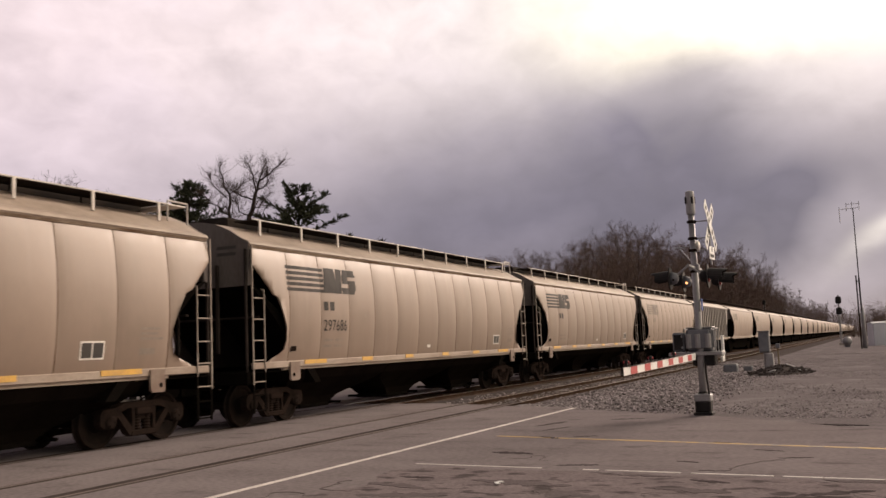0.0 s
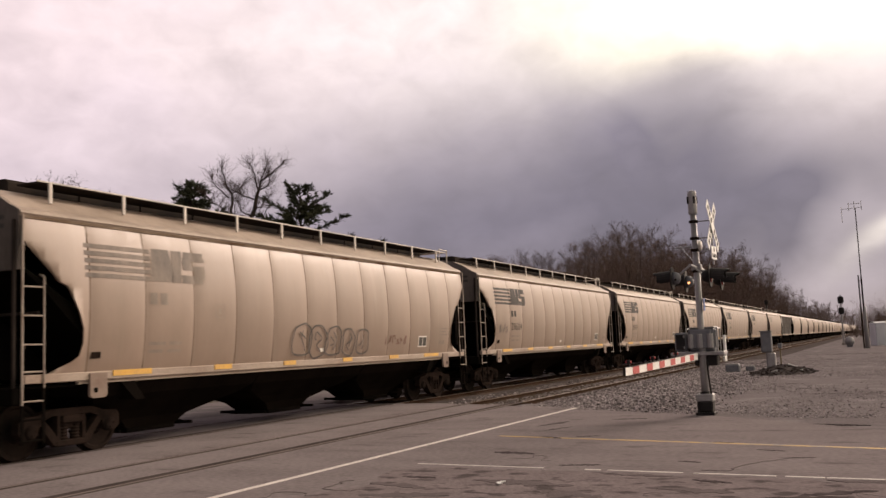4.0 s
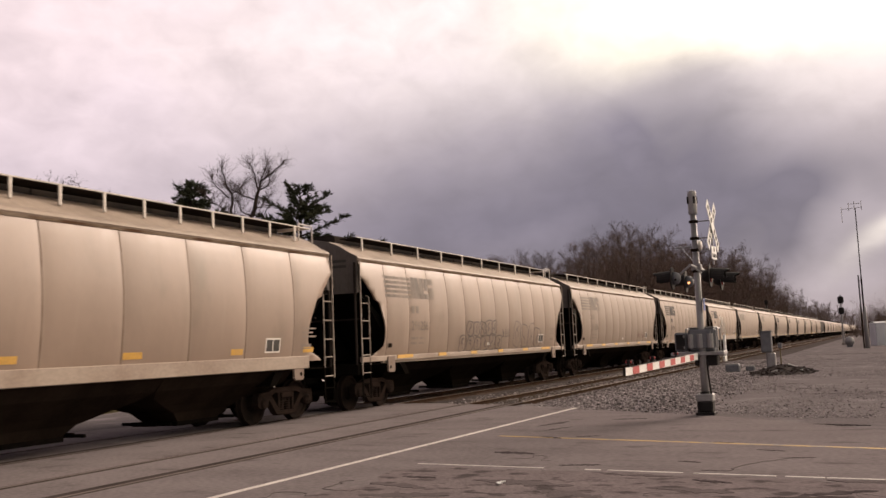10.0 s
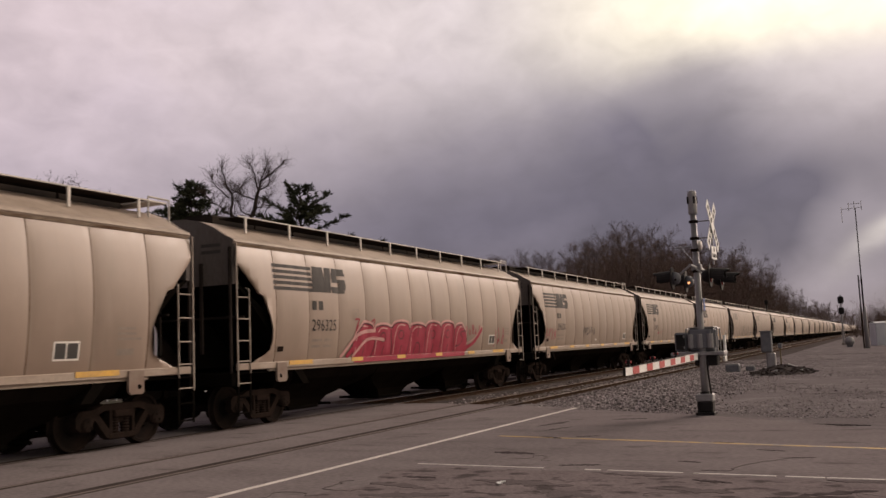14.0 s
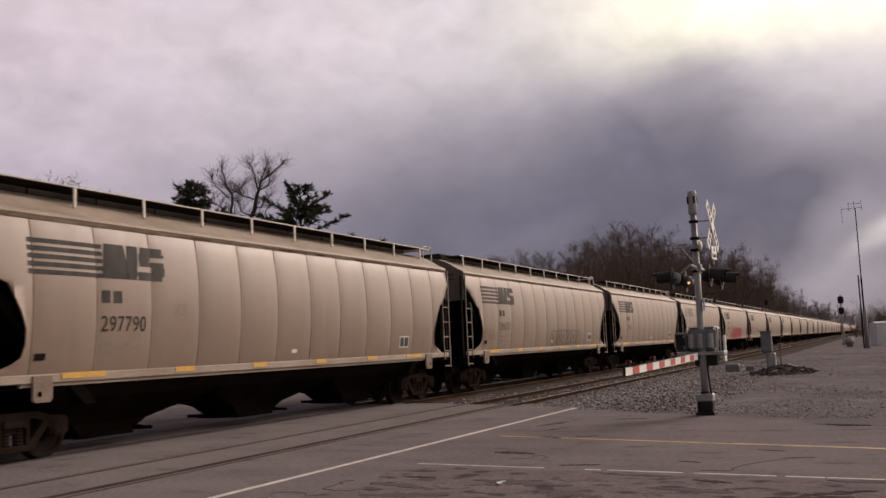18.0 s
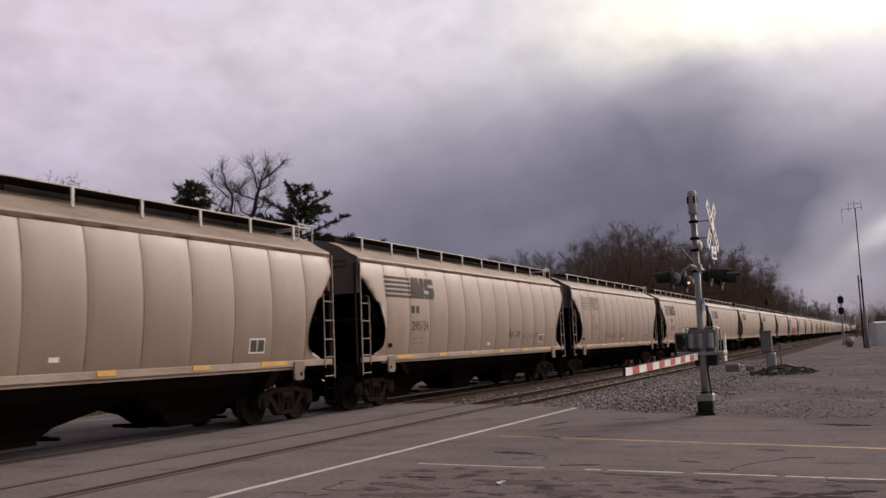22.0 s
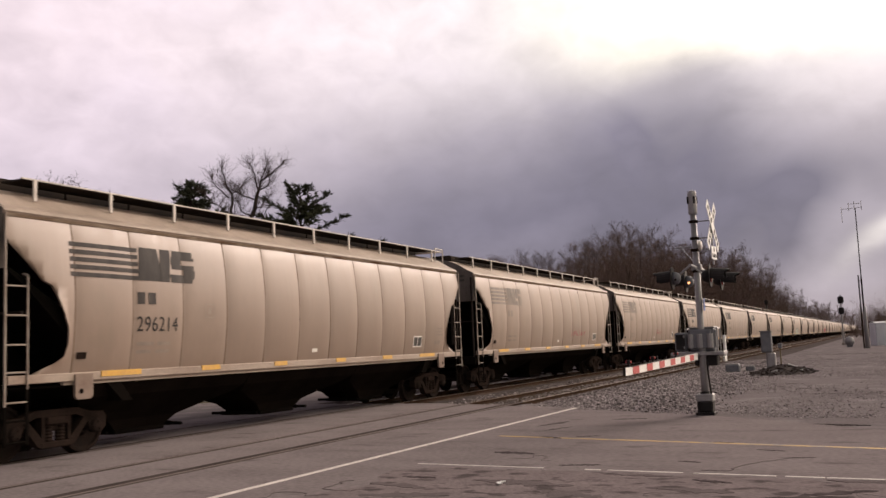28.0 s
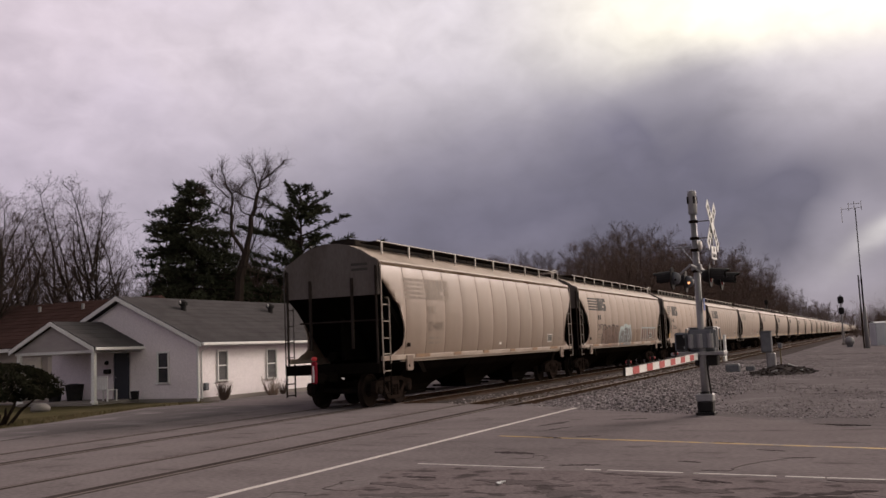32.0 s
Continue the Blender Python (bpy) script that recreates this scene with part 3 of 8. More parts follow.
# cracks and tar patches
def tar_patch(x0, y0, x1, y1, w, seed, mat=None, name="road_crack", says="dark ragged tar-filled crack in the asphalt", kind="crack"):
    """A ragged dark patch, thickest in its middle and frayed at its ends."""
    rnd, n = random.Random(seed), 16
    d = Vector((x1 - x0, y1 - y0)).normalized()
    left, right = [], []
    for k in range(n + 1):
        t = k / n
        c = (x0 + (x1 - x0) * t + rnd.gauss(0, w * 0.10), y0 + (y1 - y0) * t)
        h = w / 2 * (math.sin(math.pi * t) ** 0.6 + 0.06) * rnd.uniform(0.45, 1.25)
        left.append((c[0] - d.y * h, c[1] + d.x * h))
        right.append((c[0] + d.y * h * rnd.uniform(0.6, 1.2), c[1] - d.x * h * rnd.uniform(0.6, 1.2)))
    top = 0.0056 + 0.0003 * (seed % 5) if x0 < 11.6 else 0.002 + 0.0003 * (seed % 5)
    ob = Shape().prism(left + right[::-1], top - 0.012, top, "z").make(name, mat or TAR)
    setting(ob, says, kind)


for k, (x0, y0, x1, y1, w) in enumerate(((13.0, 5.2, 12.78, 4.5, 0.20), (11.65, 3.8, 11.75, 3.26, 0.12), (15.12, 4.62, 15.32, 4.24, 0.11), (15.16, 5.2, 14.89, 4.78, 0.11), (10.62, 1.95, 10.43, 1.5, 0.13), (9.72, 0.8, 10.15, 0.1, 0.20), (9.35, 1.3, 9.75, 0.3, 0.22), (10.45, 5.4, 10.35, 4.9, 0.14), (17.0, 5.9, 18.0, 5.6, 0.16), (18.45, 4.85, 18.55, 4.2, 0.14), (16.2, 5.5, 16.9, 5.2, 0.12), (17.3, 1.1, 17.0, 0.2, 0.16), (12.6, 1.2, 12.7, 0.8, 0.10), (13.5, 1.6, 13.35, 1.2, 0.08), (12.2, 2.4, 12.1, 2.1, 0.08))):
    tar_patch(x0, y0, x1, y1, w, k)
for k, (x0, y0, x1, y1, w) in enumerate(((10.3, 4.4, 10.0, 3.1, 0.30), (9.6, 3.4, 9.3, 2.6, 0.32), (9.0, 5.2, 9.2, 4.2, 0.34), (10.0, 2.2, 9.8, 1.4, 0.26), (8.7, 3.0, 8.6, 1.9, 0.30), (10.75, 0.6, 10.7, -0.6, 0.22), (9.9, 5.55, 9.6, 4.7, 0.22), (8.3, 4.6, 8.35, 3.7, 0.25), (10.9, 2.9, 10.85, 2.2, 0.16))):
    tar_patch(x0, y0, x1, y1, w, 50 + k, STAIN, "road_stain", "broad dark stain on the worn asphalt", "stain")
tar_patch(14.40, 2.38, 14.31, 1.98, 0.055, 33, LUMBER, "wood_scrap", "flat brown scrap of wood on the centre line", "scrap")


def hairline(seed):
    """A thin crack that wanders over the asphalt."""
    rnd = random.Random(seed)
    x, y, a = rnd.uniform(8.2, 18.0), rnd.uniform(-4.5, 6.2), rnd.uniform(0, 6.28)
    pts = []
    for _ in range(rnd.randint(7, 18)):
        pts.append((x, y))
        a += rnd.gauss(0, 0.8)
        x, y = x + 0.11 * math.cos(a), y + 0.11 * math.sin(a)
    if all(px < 16.3 + 0.4 * max(0, py) for px, py in pts):
        strip("road_crack", pts, rnd.uniform(0.006, 0.012), HAIR_CRACK, 0.0048 if x < 11.8 else 0.0018, "thin wandering crack in the asphalt", "crack", 0.8, seed)


for k in range(10):
    hairline(300 + k)
for k, (y, x0, x1) in enumerate(((16.75, -6, 15.0),)):
    strip("road_crack", line(x0, y, x1, y - 0.12, 30, 0.03, 40 + k), 0.07, TAR, 0.002, "long tar-filled joint in the crossing", "crack", 0.5, k)
slab("shoulder", ragged([(-30, 16.9), (10, 16.8), (15.2, 16.65), (17.4, 16.1), (19.5, 15.9), (24.3, 15.75), (24.3, 21.2), (18.4, 19.8), (10, 19.5), (-30, 19.3)], 17, 0.06, 0.5), 0.004, GRAVEL, "pale gravelly road shoulder beyond the tracks", "shoulder", 0.05)
slab("lawn", ragged([(-30, 20.4), (10, 20.2), (18.4, 20.3), (24.0, 22.1), (29.6, 23.2), (29.6, 60), (-30, 60)], 9, 0.2, 0.6), -0.17, LAWN, "thin winter lawn in front of the white house", "lawn", 0.3)


# rails, ties and ballast
def rail_profile(top):
    half = [(0.036, 0.0), (0.036, -0.035), (0.009, -0.05), (0.009, -0.135), (0.07, -0.152), (0.07, -0.165)]
    return [(x, top + z) for x, z in half] + [(-x, top + z) for x, z in reversed(half)]


def swept(profile, xs, y0, off):
    vs, fs, n = [], [], len(profile)
    for x in xs:
        px, py, h = along(x, y0)
        for u, z in profile:
            vs.append((px - math.sin(h) * (off + u), py + math.cos(h) * (off + u), z))
    for i in range(len(xs) - 1):
        for k in range(n):
            fs.append((i * n + k, i * n + (k + 1) % n, (i + 1) * n + (k + 1) % n, (i + 1) * n + k))
    return Shape().add(vs, fs + [tuple(range(n)), tuple(range(len(vs) - n, len(vs)))])


FAR_XS = [-220, -60, 0, 24, 60, 200, 500, 720] + [720 + 30 * i for i in range(1, 24)]
track_labels = {TRAIN_Y: "main track that the train runs on", NEAR_Y: "empty second track nearer the road"}
tracks = {}
for y0 in (TRAIN_Y, NEAR_Y):
    tr = empty("railway_track", pose(0, 0, 0), track_labels[y0] + ", rusty steel rails on ballast", "track", "tracks over the crossing")
    tagged(tr, kind="structure")
    tracks[y0] = tr
    for off in (-0.755, 0.755):
        r = swept(rail_profile(0.004), FAR_XS, y0, off).make("rail", RAIL_RUST, tr, "rusty steel rail")
        swept([(-0.03, 0.0045), (0.03, 0.0045), (0.03, 0.0085), (-0.03, 0.0085)], [x for x in FAR_XS if x >= 24], y0, off).make("rail_head", RAIL_TOP, r, "worn shiny rail head")
        swept([(-0.032, 0.0045), (0.032, 0.0045), (0.032, 0.0075), (-0.032, 0.0075)], [-220, -60, 0, 24], y0, off).make("rail_head", RAIL_DUSTY, r, "dust-covered rail head level with the road")
        # the gauge side of a rail has the wide flangeway
        inner = -1 if off > 0 else 1
        w = 0.10 if off < 0 else 0.035
        swept([(-w, 0.0), (w, 0.0), (w, 0.0052), (-w, 0.0052)], [-30, 0, 12, 23.9], y0, off + inner * (w + 0.034)).make("flangeway", FLANGE, tr, "dark dirt-filled flangeway beside the rail")
        swept([(-0.02, 0.0), (0.02, 0.0), (0.02, 0.0052), (-0.02, 0.0052)], [-30, 0, 12, 23.9], y0, off - inner * 0.055).make("flangeway", FLANGE, tr, "dark dirt-filled flangeway beside the rail")


def ballast_bed():
    rnd = random.Random(8)
    xs = [23.9 + 0.45 * i for i in range(100)] + [70, 80, 95, 115, 140, 180, 240, 320, 420, 560, 720] + [720 + 40 * i for i in range(1, 16)]
    prof = [(6.05, -0.07), (6.5, -0.05), (7.0, -0.045), (7.5, -0.045), (8.15, -0.06), (8.45, -0.115), (8.95, -0.125), (9.45, -0.12), (10.0, -0.125), (10.45, -0.115), (10.85, -0.075), (11.15, -0.10), (11.6, -0.10), (12.1, -0.075), (12.45, -0.11), (13.0, -0.125), (13.8, -0.125), (14.35, -0.115), (14.8, -0.08), (15.3, -0.09), (15.8, -0.14)]
    vs, fs = [], []
    for x in xs:
        for y, z in prof:
            px, py, h = along(x, 0.0)
            k = 0.025 if x < 80 else 0.0
            vs.append((px - math.sin(h) * y + rnd.uniform(-0.08, 0.08) * (k > 0), py + math.cos(h) * y, z + rnd.uniform(-k, k)))
    n = len(prof)
    for i in range(len(xs) - 1):
        for j in range(n - 1):
            fs.append((i * n + j, (i + 1) * n + j, (i + 1) * n + j + 1, i * n + j + 1))
    bed = Shape().add(vs, fs).make("ballast", BALLAST, smooth=True)
    # brown with rust and brake dust between and beside the rails
    bed.data.materials.append(STAINED_BALLAST)
    mids = [(prof[j][0] + prof[j + 1][0]) / 2 for j in range(n - 1)]
    for k, p in enumerate(bed.data.polygons):
        p.material_index = int(any(abs(mids[k % (n - 1)] - t) < 1.35 for t in (NEAR_Y, TRAIN_Y)))
    setting(bed, "bed of crushed grey stone under the tracks, rust-brown along the rails", "ballast")


ballast_bed()


def lay_ties():
    rnd = random.Random(14)
    me = Shape().box(0, 0, 0, 0.23, 2.6, 0.17, 0.012).mesh("tie", TIE_WOOD)
    for y0 in (TRAIN_Y, NEAR_Y):
        for k in range(120):
            part("tie", me, tracks[y0], at=pose(24.75 + 0.55 * k + rnd.uniform(-0.03, 0.03), y0 + rnd.uniform(-0.05, 0.05), -0.185 + rnd.uniform(-0.008, 0.012), 0, 0, rnd.uniform(-1.2, 1.2)))


lay_ties()


def scatter_stones():
    """Loose stones over the ballast and the gravel beside the crossing."""
    rnd, sh = random.Random(21), Shape()
    base = [(0, 0, 1), (1, 0, 0), (0, 1, 0), (-1, 0, 0), (0, -1, 0), (0, 0, -0.5)]
    tri = [(0, 1, 2), (0, 2, 3), (0, 3, 4), (0, 4, 1), (5, 2, 1), (5, 3, 2), (5, 4, 3), (5, 1, 4)]
    for _ in range(30000):
        u = rnd.random()
        x = 18.8 + 42 * u ** 1.5
        lo = 3.0 + max(0, (x - 19.5) * 0.05)
        y = rnd.triangular(lo, 11.9, 6.3)
        edge = 19.2 + (y - 3.3) * 0.63 if y < 11 else 24.0
        if x < edge + rnd.uniform(0, 0.25) or any(abs(y - t - o) < 0.1 for t in (TRAIN_Y, NEAR_Y) for o in (-0.755, 0.755)):
            continue
        s = rnd.uniform(0.016, 0.05) * (1.4 if rnd.random() < 0.06 else 1.0)
        z = ground_z(x, y) if y < 6.3 else (-0.05 if y < 7.9 else (-0.12 if abs(y - NEAR_Y) < 1.0 else -0.085))
        a = rnd.uniform(0, 6.28)
        q = Euler((rnd.uniform(-0.6, 0.6), rnd.uniform(-0.6, 0.6), a)).to_matrix()
        k = (rnd.uniform(0.7, 1.4), rnd.uniform(0.7, 1.4), rnd.uniform(0.5, 0.95))
        sh.add([q @ Vector((p[0] * s * k[0], p[1] * s * k[1], p[2] * s * k[2])) + Vector((x, y, z + s * 0.3)) for p in base], tri)
    for _ in range(44000):
        x = 18.5 + 55 * rnd.random() ** 1.5
        y = rnd.uniform(-7.0, 5.0)
        if x < 16.6 + max(0, y) * 1.05 + rnd.uniform(0, 0.5) or noise.noise((x * 0.22, y * 0.4, 2.0)) < rnd.uniform(-0.5, 0.35):
            continue
        s = rnd.uniform(0.008, 0.024) * (1.5 if rnd.random() < 0.05 else 1.0)
        q = Euler((rnd.uniform(-0.6, 0.6), rnd.uniform(-0.6, 0.6), rnd.uniform(0, 6.28))).to_matrix()
        k = (rnd.uniform(0.7, 1.4), rnd.uniform(0.7, 1.4), rnd.uniform(0.4, 0.8))
        sh.add([q @ Vector((p[0] * s * k[0], p[1] * s * k[1], p[2] * s * k[2])) + Vector((x, y, ground_z(x, y) + s * 0.2)) for p in base], tri)
    ob = sh.make("ballast_stones", STONE)
    tagged(ob, "loose grey crushed stones beside the tracks", "stones", kind="stuff")
    n = ob.data.materials[0].node_tree
    geo, hs = n.nodes.new("ShaderNodeNewGeometry"), n.nodes.new("ShaderNodeHueSaturation")
    bs = n.nodes["Principled BSDF"]
    src = bs.inputs["Base Color"].links[0].from_socket
    mr = n.nodes.new("ShaderNodeMapRange")
    n.links.new(geo.outputs["Random Per Island"], mr.inputs[0])
    mr.inputs[3].default_value, mr.inputs[4].default_value = 0.55, 2.1
    n.links.new(mr.outputs[0], hs.inputs["Value"])
    n.links.new(src, hs.inputs["Color"])
    n.links.new(hs.outputs[0], bs.inputs["Base Color"])


scatter_stones()

# ---------------------------------------------------------------- the train
HALF = {"old": 8.573, "new": 7.988}  # half the length of the two kinds of car body
EAVE = 3.87      # underside of the roof's lip above the rail
PITCH_CAR = 18.487  # from car to car, among those of the longer kind
WHEEL_R = 0.457
LONG = 1.01      # lengths along the car for the painted marks


def side_out(z):
    """How far a car's bulging side stands from its centre line at height z."""
    t = (z - 1.3) / (EAVE - 1.3)
    return 1.46 + 0.125 * math.sin(math.pi * min(1, max(0, t))) ** 0.8


def end_cut(z):
    """How far the side sheet's end is cut back from the car's end at height z."""
    pts = [(1.36, 0.50), (1.46, 0.72), (1.55, 0.98), (1.65, 1.15), (1.85, 1.21), (2.1, 1.20), (2.35, 1.10), (2.6, 0.96), (2.78, 0.84), (2.84, 0.66), (2.95, 0.57), (3.18, 0.32), (3.40, 0.08), (3.47, 0.05), (3.9, 0.05)]
    for (z0, c0), (z1, c1) in zip(pts, pts[1:]):
        if z <= z1:
            return c0 + (c1 - c0) * (z - z0) / (z1 - z0)
    return 0.05


def side_sheet(seams, sgn, half):
    """One side: panels pressed slightly outwards between recessed weld seams."""
    zs = [1.36, 1.46, 1.55, 1.65, 1.85, 2.1, 2.22, 2.35, 2.48, 2.6, 2.78, 2.84, 2.95, 3.18, 3.40, 3.47, 3.6, 3.75, EAVE]
    base = []
    for a, b in zip(seams, seams[1:]):
        base += [a + (b - a) * k for k in (0.0, 0.035, 0.12, 0.3, 0.5, 0.7, 0.88, 0.965)]
    base.append(seams[-1])
    vs, fs = [], []
    for z in zs:
        cut = end_cut(z)
        for x in base:
            i = max(k for k in range(len(seams)) if seams[k] <= x + 1e-6)
            i = min(i, len(seams) - 2)
            t = (x - seams[i]) / (seams[i + 1] - seams[i])
            fade = math.sin(math.pi * min(1, max(0, (z - 1.3) / (EAVE - 1.3)))) ** 0.5
            bow = 0.036 * (1 - (2 * t - 1) ** 4) * fade
            xx = max(-half + cut, min(half - cut, x))
            vs.append((xx, sgn * (side_out(z) + bow), z))
    n = len(base)
    for j in range(len(zs) - 1):
        for i in range(n - 1):
            q = (j * n + i, j * n + i + 1, (j + 1) * n + i + 1, (j + 1) * n + i)
            p = [Vector(vs[k]) for k in q]
            if (p[2] - p[0]).cross(p[3] - p[1]).length > 1e-7:
                fs.append(q)
    return Shape().add(vs, fs)


def seam_strip(x, sgn, half, width=0.025):
    """A grimy weld line down the side."""
    vs, fs = [], []
    zs = [z for z in (1.38, 1.5, 1.7, 2.0, 2.3, 2.6, 2.9, 3.2, 3.5, 3.7, 3.84) if abs(x) < half - end_cut(z) - 0.03]
    for z in zs:
        y = sgn * (side_out(z) + 0.004)
        vs += [(x - width / 2, y, z), (x + width / 2, y, z), (x + width / 2, y - sgn * 0.012, z), (x - width / 2, y - sgn * 0.012, z)]
    for i in range(len(zs) - 1):
        for k in range(4):
            fs.append((4 * i + k, 4 * i + (k + 1) % 4, 4 * i + 4 + (k + 1) % 4, 4 * i + 4 + k))
    return Shape().add(vs, fs)


SEAMS = {"old": [-7.23 + 1.320 * i for i in range(12)], "new": [-6.11 + 1.762 * i for i in range(8)]}
paint_on = {"kind": "old", "shift": 0.0}  # the kind of car that is being painted, and where along it


def bulge(x, z):
    """How far a panel stands out at x between its seams."""
    se = SEAMS[paint_on["kind"]]
    half = HALF[paint_on["kind"]] - 0.05
    ends = [-half] + se + [half]
    for a, b in zip(ends, ends[1:]):
        if a <= x <= b:
            t = (x - a) / (b - a)
            return 0.036 * (1 - (2 * t - 1) ** 4) * math.sin(math.pi * min(1, max(0, (z - 1.3) / (EAVE - 1.3)))) ** 0.5
    return 0.0


def on_side(x, z, proud=0.005):
    """A point on the camera-side sheet of a car."""
    x = x * LONG + paint_on["shift"]
    return (x, -(side_out(z) + bulge(x, z) + proud), z)


def side_patch(x0, x1, z0, z1, lean=0.0, proud=0.005, rows=None):
    """A painted block that follows the curve of the car's side."""
    rows = max(rows or 1, int((z1 - z0) / 0.12), 1)
    cols = max(1, int((x1 - x0) / 0.07))
    vs = [on_side(x0 + (x1 - x0) * k / cols + lean * i / rows, z0 + (z1 - z0) * i / rows, proud) for i in range(rows + 1) for k in range(cols + 1)]
    n = cols + 1
    return vs, [(i * n + k, i * n + k + 1, (i + 1) * n + k + 1, (i + 1) * n + k) for i in range(rows) for k in range(cols)]


def side_stroke(points, width, proud=0.008):
    """A brushed line on the car's side through (x, z) points."""
    vs, fs = [], []
    for i, (x, z) in enumerate(points):
        x0, z0 = points[max(0, i - 1)]
        x1, z1 = points[min(len(points) - 1, i + 1)]
        d = Vector((x1 - x0, z1 - z0))
        d = d.normalized() if d.length > 1e-6 else Vector((1, 0))
        vs += [on_side(x - d.y * width / 2, z + d.x * width / 2, proud), on_side(x + d.y * width / 2, z - d.x * width / 2, proud)]
        if i:
            a = 2 * i
            fs.append((a - 2, a - 1, a + 1, a))
    return vs, fs


def curve_pts(points, n=6):
    """A smooth line through points (Catmull-Rom)."""
    out = []
    P = [points[0]] + list(points) + [points[-1]]
    for i in range(1, len(P) - 2):
        for k in range(n):
            t = k / n
            q = []
            for c in (0, 1):
                a, b, d, e2 = P[i - 1][c], P[i][c], P[i + 1][c], P[i + 2][c]
                q.append(0.5 * (2 * b + (d - a) * t + (2 * a - 5 * b + 4 * d - e2) * t * t + (3 * b - a - 3 * d + e2) * t ** 3))
            out.append(tuple(q))
    out.append(points[-1])
    return out


def roof_outline():
    """The roof's section from lip to lip."""
    pts = [(-1.47, EAVE - 0.01), (-1.50, EAVE + 0.035), (-1.46, EAVE + 0.085), (-1.36, EAVE + 0.14), (-1.28, EAVE + 0.17), (-0.95, EAVE + 0.38), (-0.6, EAVE + 0.53), (-0.25, EAVE + 0.60), (0, EAVE + 0.615)]
    return pts + [(-y, z) for y, z in reversed(pts[:-1])]


def car_meshes(half):
    """The shapes that all cars of one length share."""
    M, f = {"half": half}, half / 8.573
    std = [-half + 0.05] + SEAMS["old"] + [half - 0.05]
    wide = [-half + 0.05] + SEAMS["new"] + [half - 0.05]
    for s, tag in ((-1, "near"), (1, "far")):
        M["side_" + tag] = side_sheet(std, s, half).mesh("side_sheet", CAR_PAINT, True)
        M["side_wide_" + tag] = side_sheet(wide, s, half).mesh("side_sheet", PALE_CAR_PAINT, True)
        M["sill_" + tag] = Shape().box(0, s * 1.47, 1.315, 2 * half - 0.16, 0.10, 0.14, 0.012).box(0, s * 1.44, 1.22, 2 * half - 2.4, 0.06, 0.06).mesh("side_sill", SILL_PAINT)
        M["sill_wide_" + tag] = Shape().box(0, s * 1.50, 1.34, 2 * half - 2.3, 0.12, 0.28, 0.012).mesh("side_sill", SILL_PAINT)
        for k, xs in (("seam_" + tag, std[1:-1]), ("seam_wide_" + tag, wide[1:-1])):
            M[k] = [seam_strip(x, s, half).mesh("weld_seam", SEAM) for x in xs]
        for e in (-1, 1):
            # Far-side ladders take the darker end grey, shade put into their colour.
            M["ladder_%s_%d" % (tag, e)] = ladder(s, e, half).mesh("ladder", LADDER_PAINT if s < 0 else END_GREY)
            M["ladder_low_%s_%d" % (tag, e)] = low_ladder(s, e, half).mesh("step_ladder", BLACK_STEEL)
            M["pad_%s_%d" % (tag, e)] = Shape().prism([(e * (half - 1.76), 1.36), (e * (half - 1.38), 1.36), (e * (half - 1.38), 0.99), (e * (half - 1.43), 0.95), (e * (half - 1.70), 0.95), (e * (half - 1.76), 1.0)], s * 1.50, s * 1.55).mesh("jacking_pad", PAD_PAINT)
            M["hole_%s_%d" % (tag, e)] = Shape().lathe([(0.045, s * 1.551), (0.045, s * 1.556)], (e * (half - 1.50), 0, 1.08), "y", 8).mesh("bolt_hole", BLACK_STEEL)
        M["walk_" + tag] = Shape().box(0, s * 0.78, 4.545, 15.55 * f, 0.56, 0.03).mesh("running_board", DARK_GRATE)
        M["walk_edge_" + tag] = Shape().box(0, s * 1.075, 4.545, 15.75 * f, 0.03, 0.028, 0.006).mesh("board_edge", WALK_EDGE)
    for s, tag in ((-1, "near"), (1, "far")):
        # Dark strip stands in for the shadowed groove under the roof's lip.
        M["eave_" + tag] = Shape().box(0, s * 1.462, EAVE - 0.022, 2 * half - 0.16, 0.05, 0.05).mesh("eave_joint", SEAM)
    M["roof"] = Shape().prism(roof_outline(), -half + 0.02, half - 0.02, "x").mesh("roof", ROOF_PAINT)
    M["post"] = Shape().box(0, 0, 0, 0.075, 0.035, 0.36, 0.008).mesh("walk_bracket", WALK_EDGE)
    M["hatch"] = Shape().prism([(-0.40, 4.44), (-0.40, 4.60), (-0.32, 4.66), (0.32, 4.66), (0.40, 4.60), (0.40, 4.44)], -0.76, 0.76, "x").mesh("hatch_cover", DARK_GRATE)
    for e in (-1, 1):
        # the bulkhead above, the slope sheet below, both darkened for the shaded car ends
        arch = [(y, z) for y, z in roof_outline()[2:-2]]
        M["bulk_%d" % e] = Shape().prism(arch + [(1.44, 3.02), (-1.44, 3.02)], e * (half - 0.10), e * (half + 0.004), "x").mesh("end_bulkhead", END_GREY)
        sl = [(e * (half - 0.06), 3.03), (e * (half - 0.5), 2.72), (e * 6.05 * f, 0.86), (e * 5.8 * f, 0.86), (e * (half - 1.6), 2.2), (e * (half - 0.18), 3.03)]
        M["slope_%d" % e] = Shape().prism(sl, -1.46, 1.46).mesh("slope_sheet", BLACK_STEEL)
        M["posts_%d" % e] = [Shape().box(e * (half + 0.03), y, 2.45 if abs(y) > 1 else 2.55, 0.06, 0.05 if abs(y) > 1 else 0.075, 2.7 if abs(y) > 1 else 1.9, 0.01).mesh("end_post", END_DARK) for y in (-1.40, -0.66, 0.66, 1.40)]
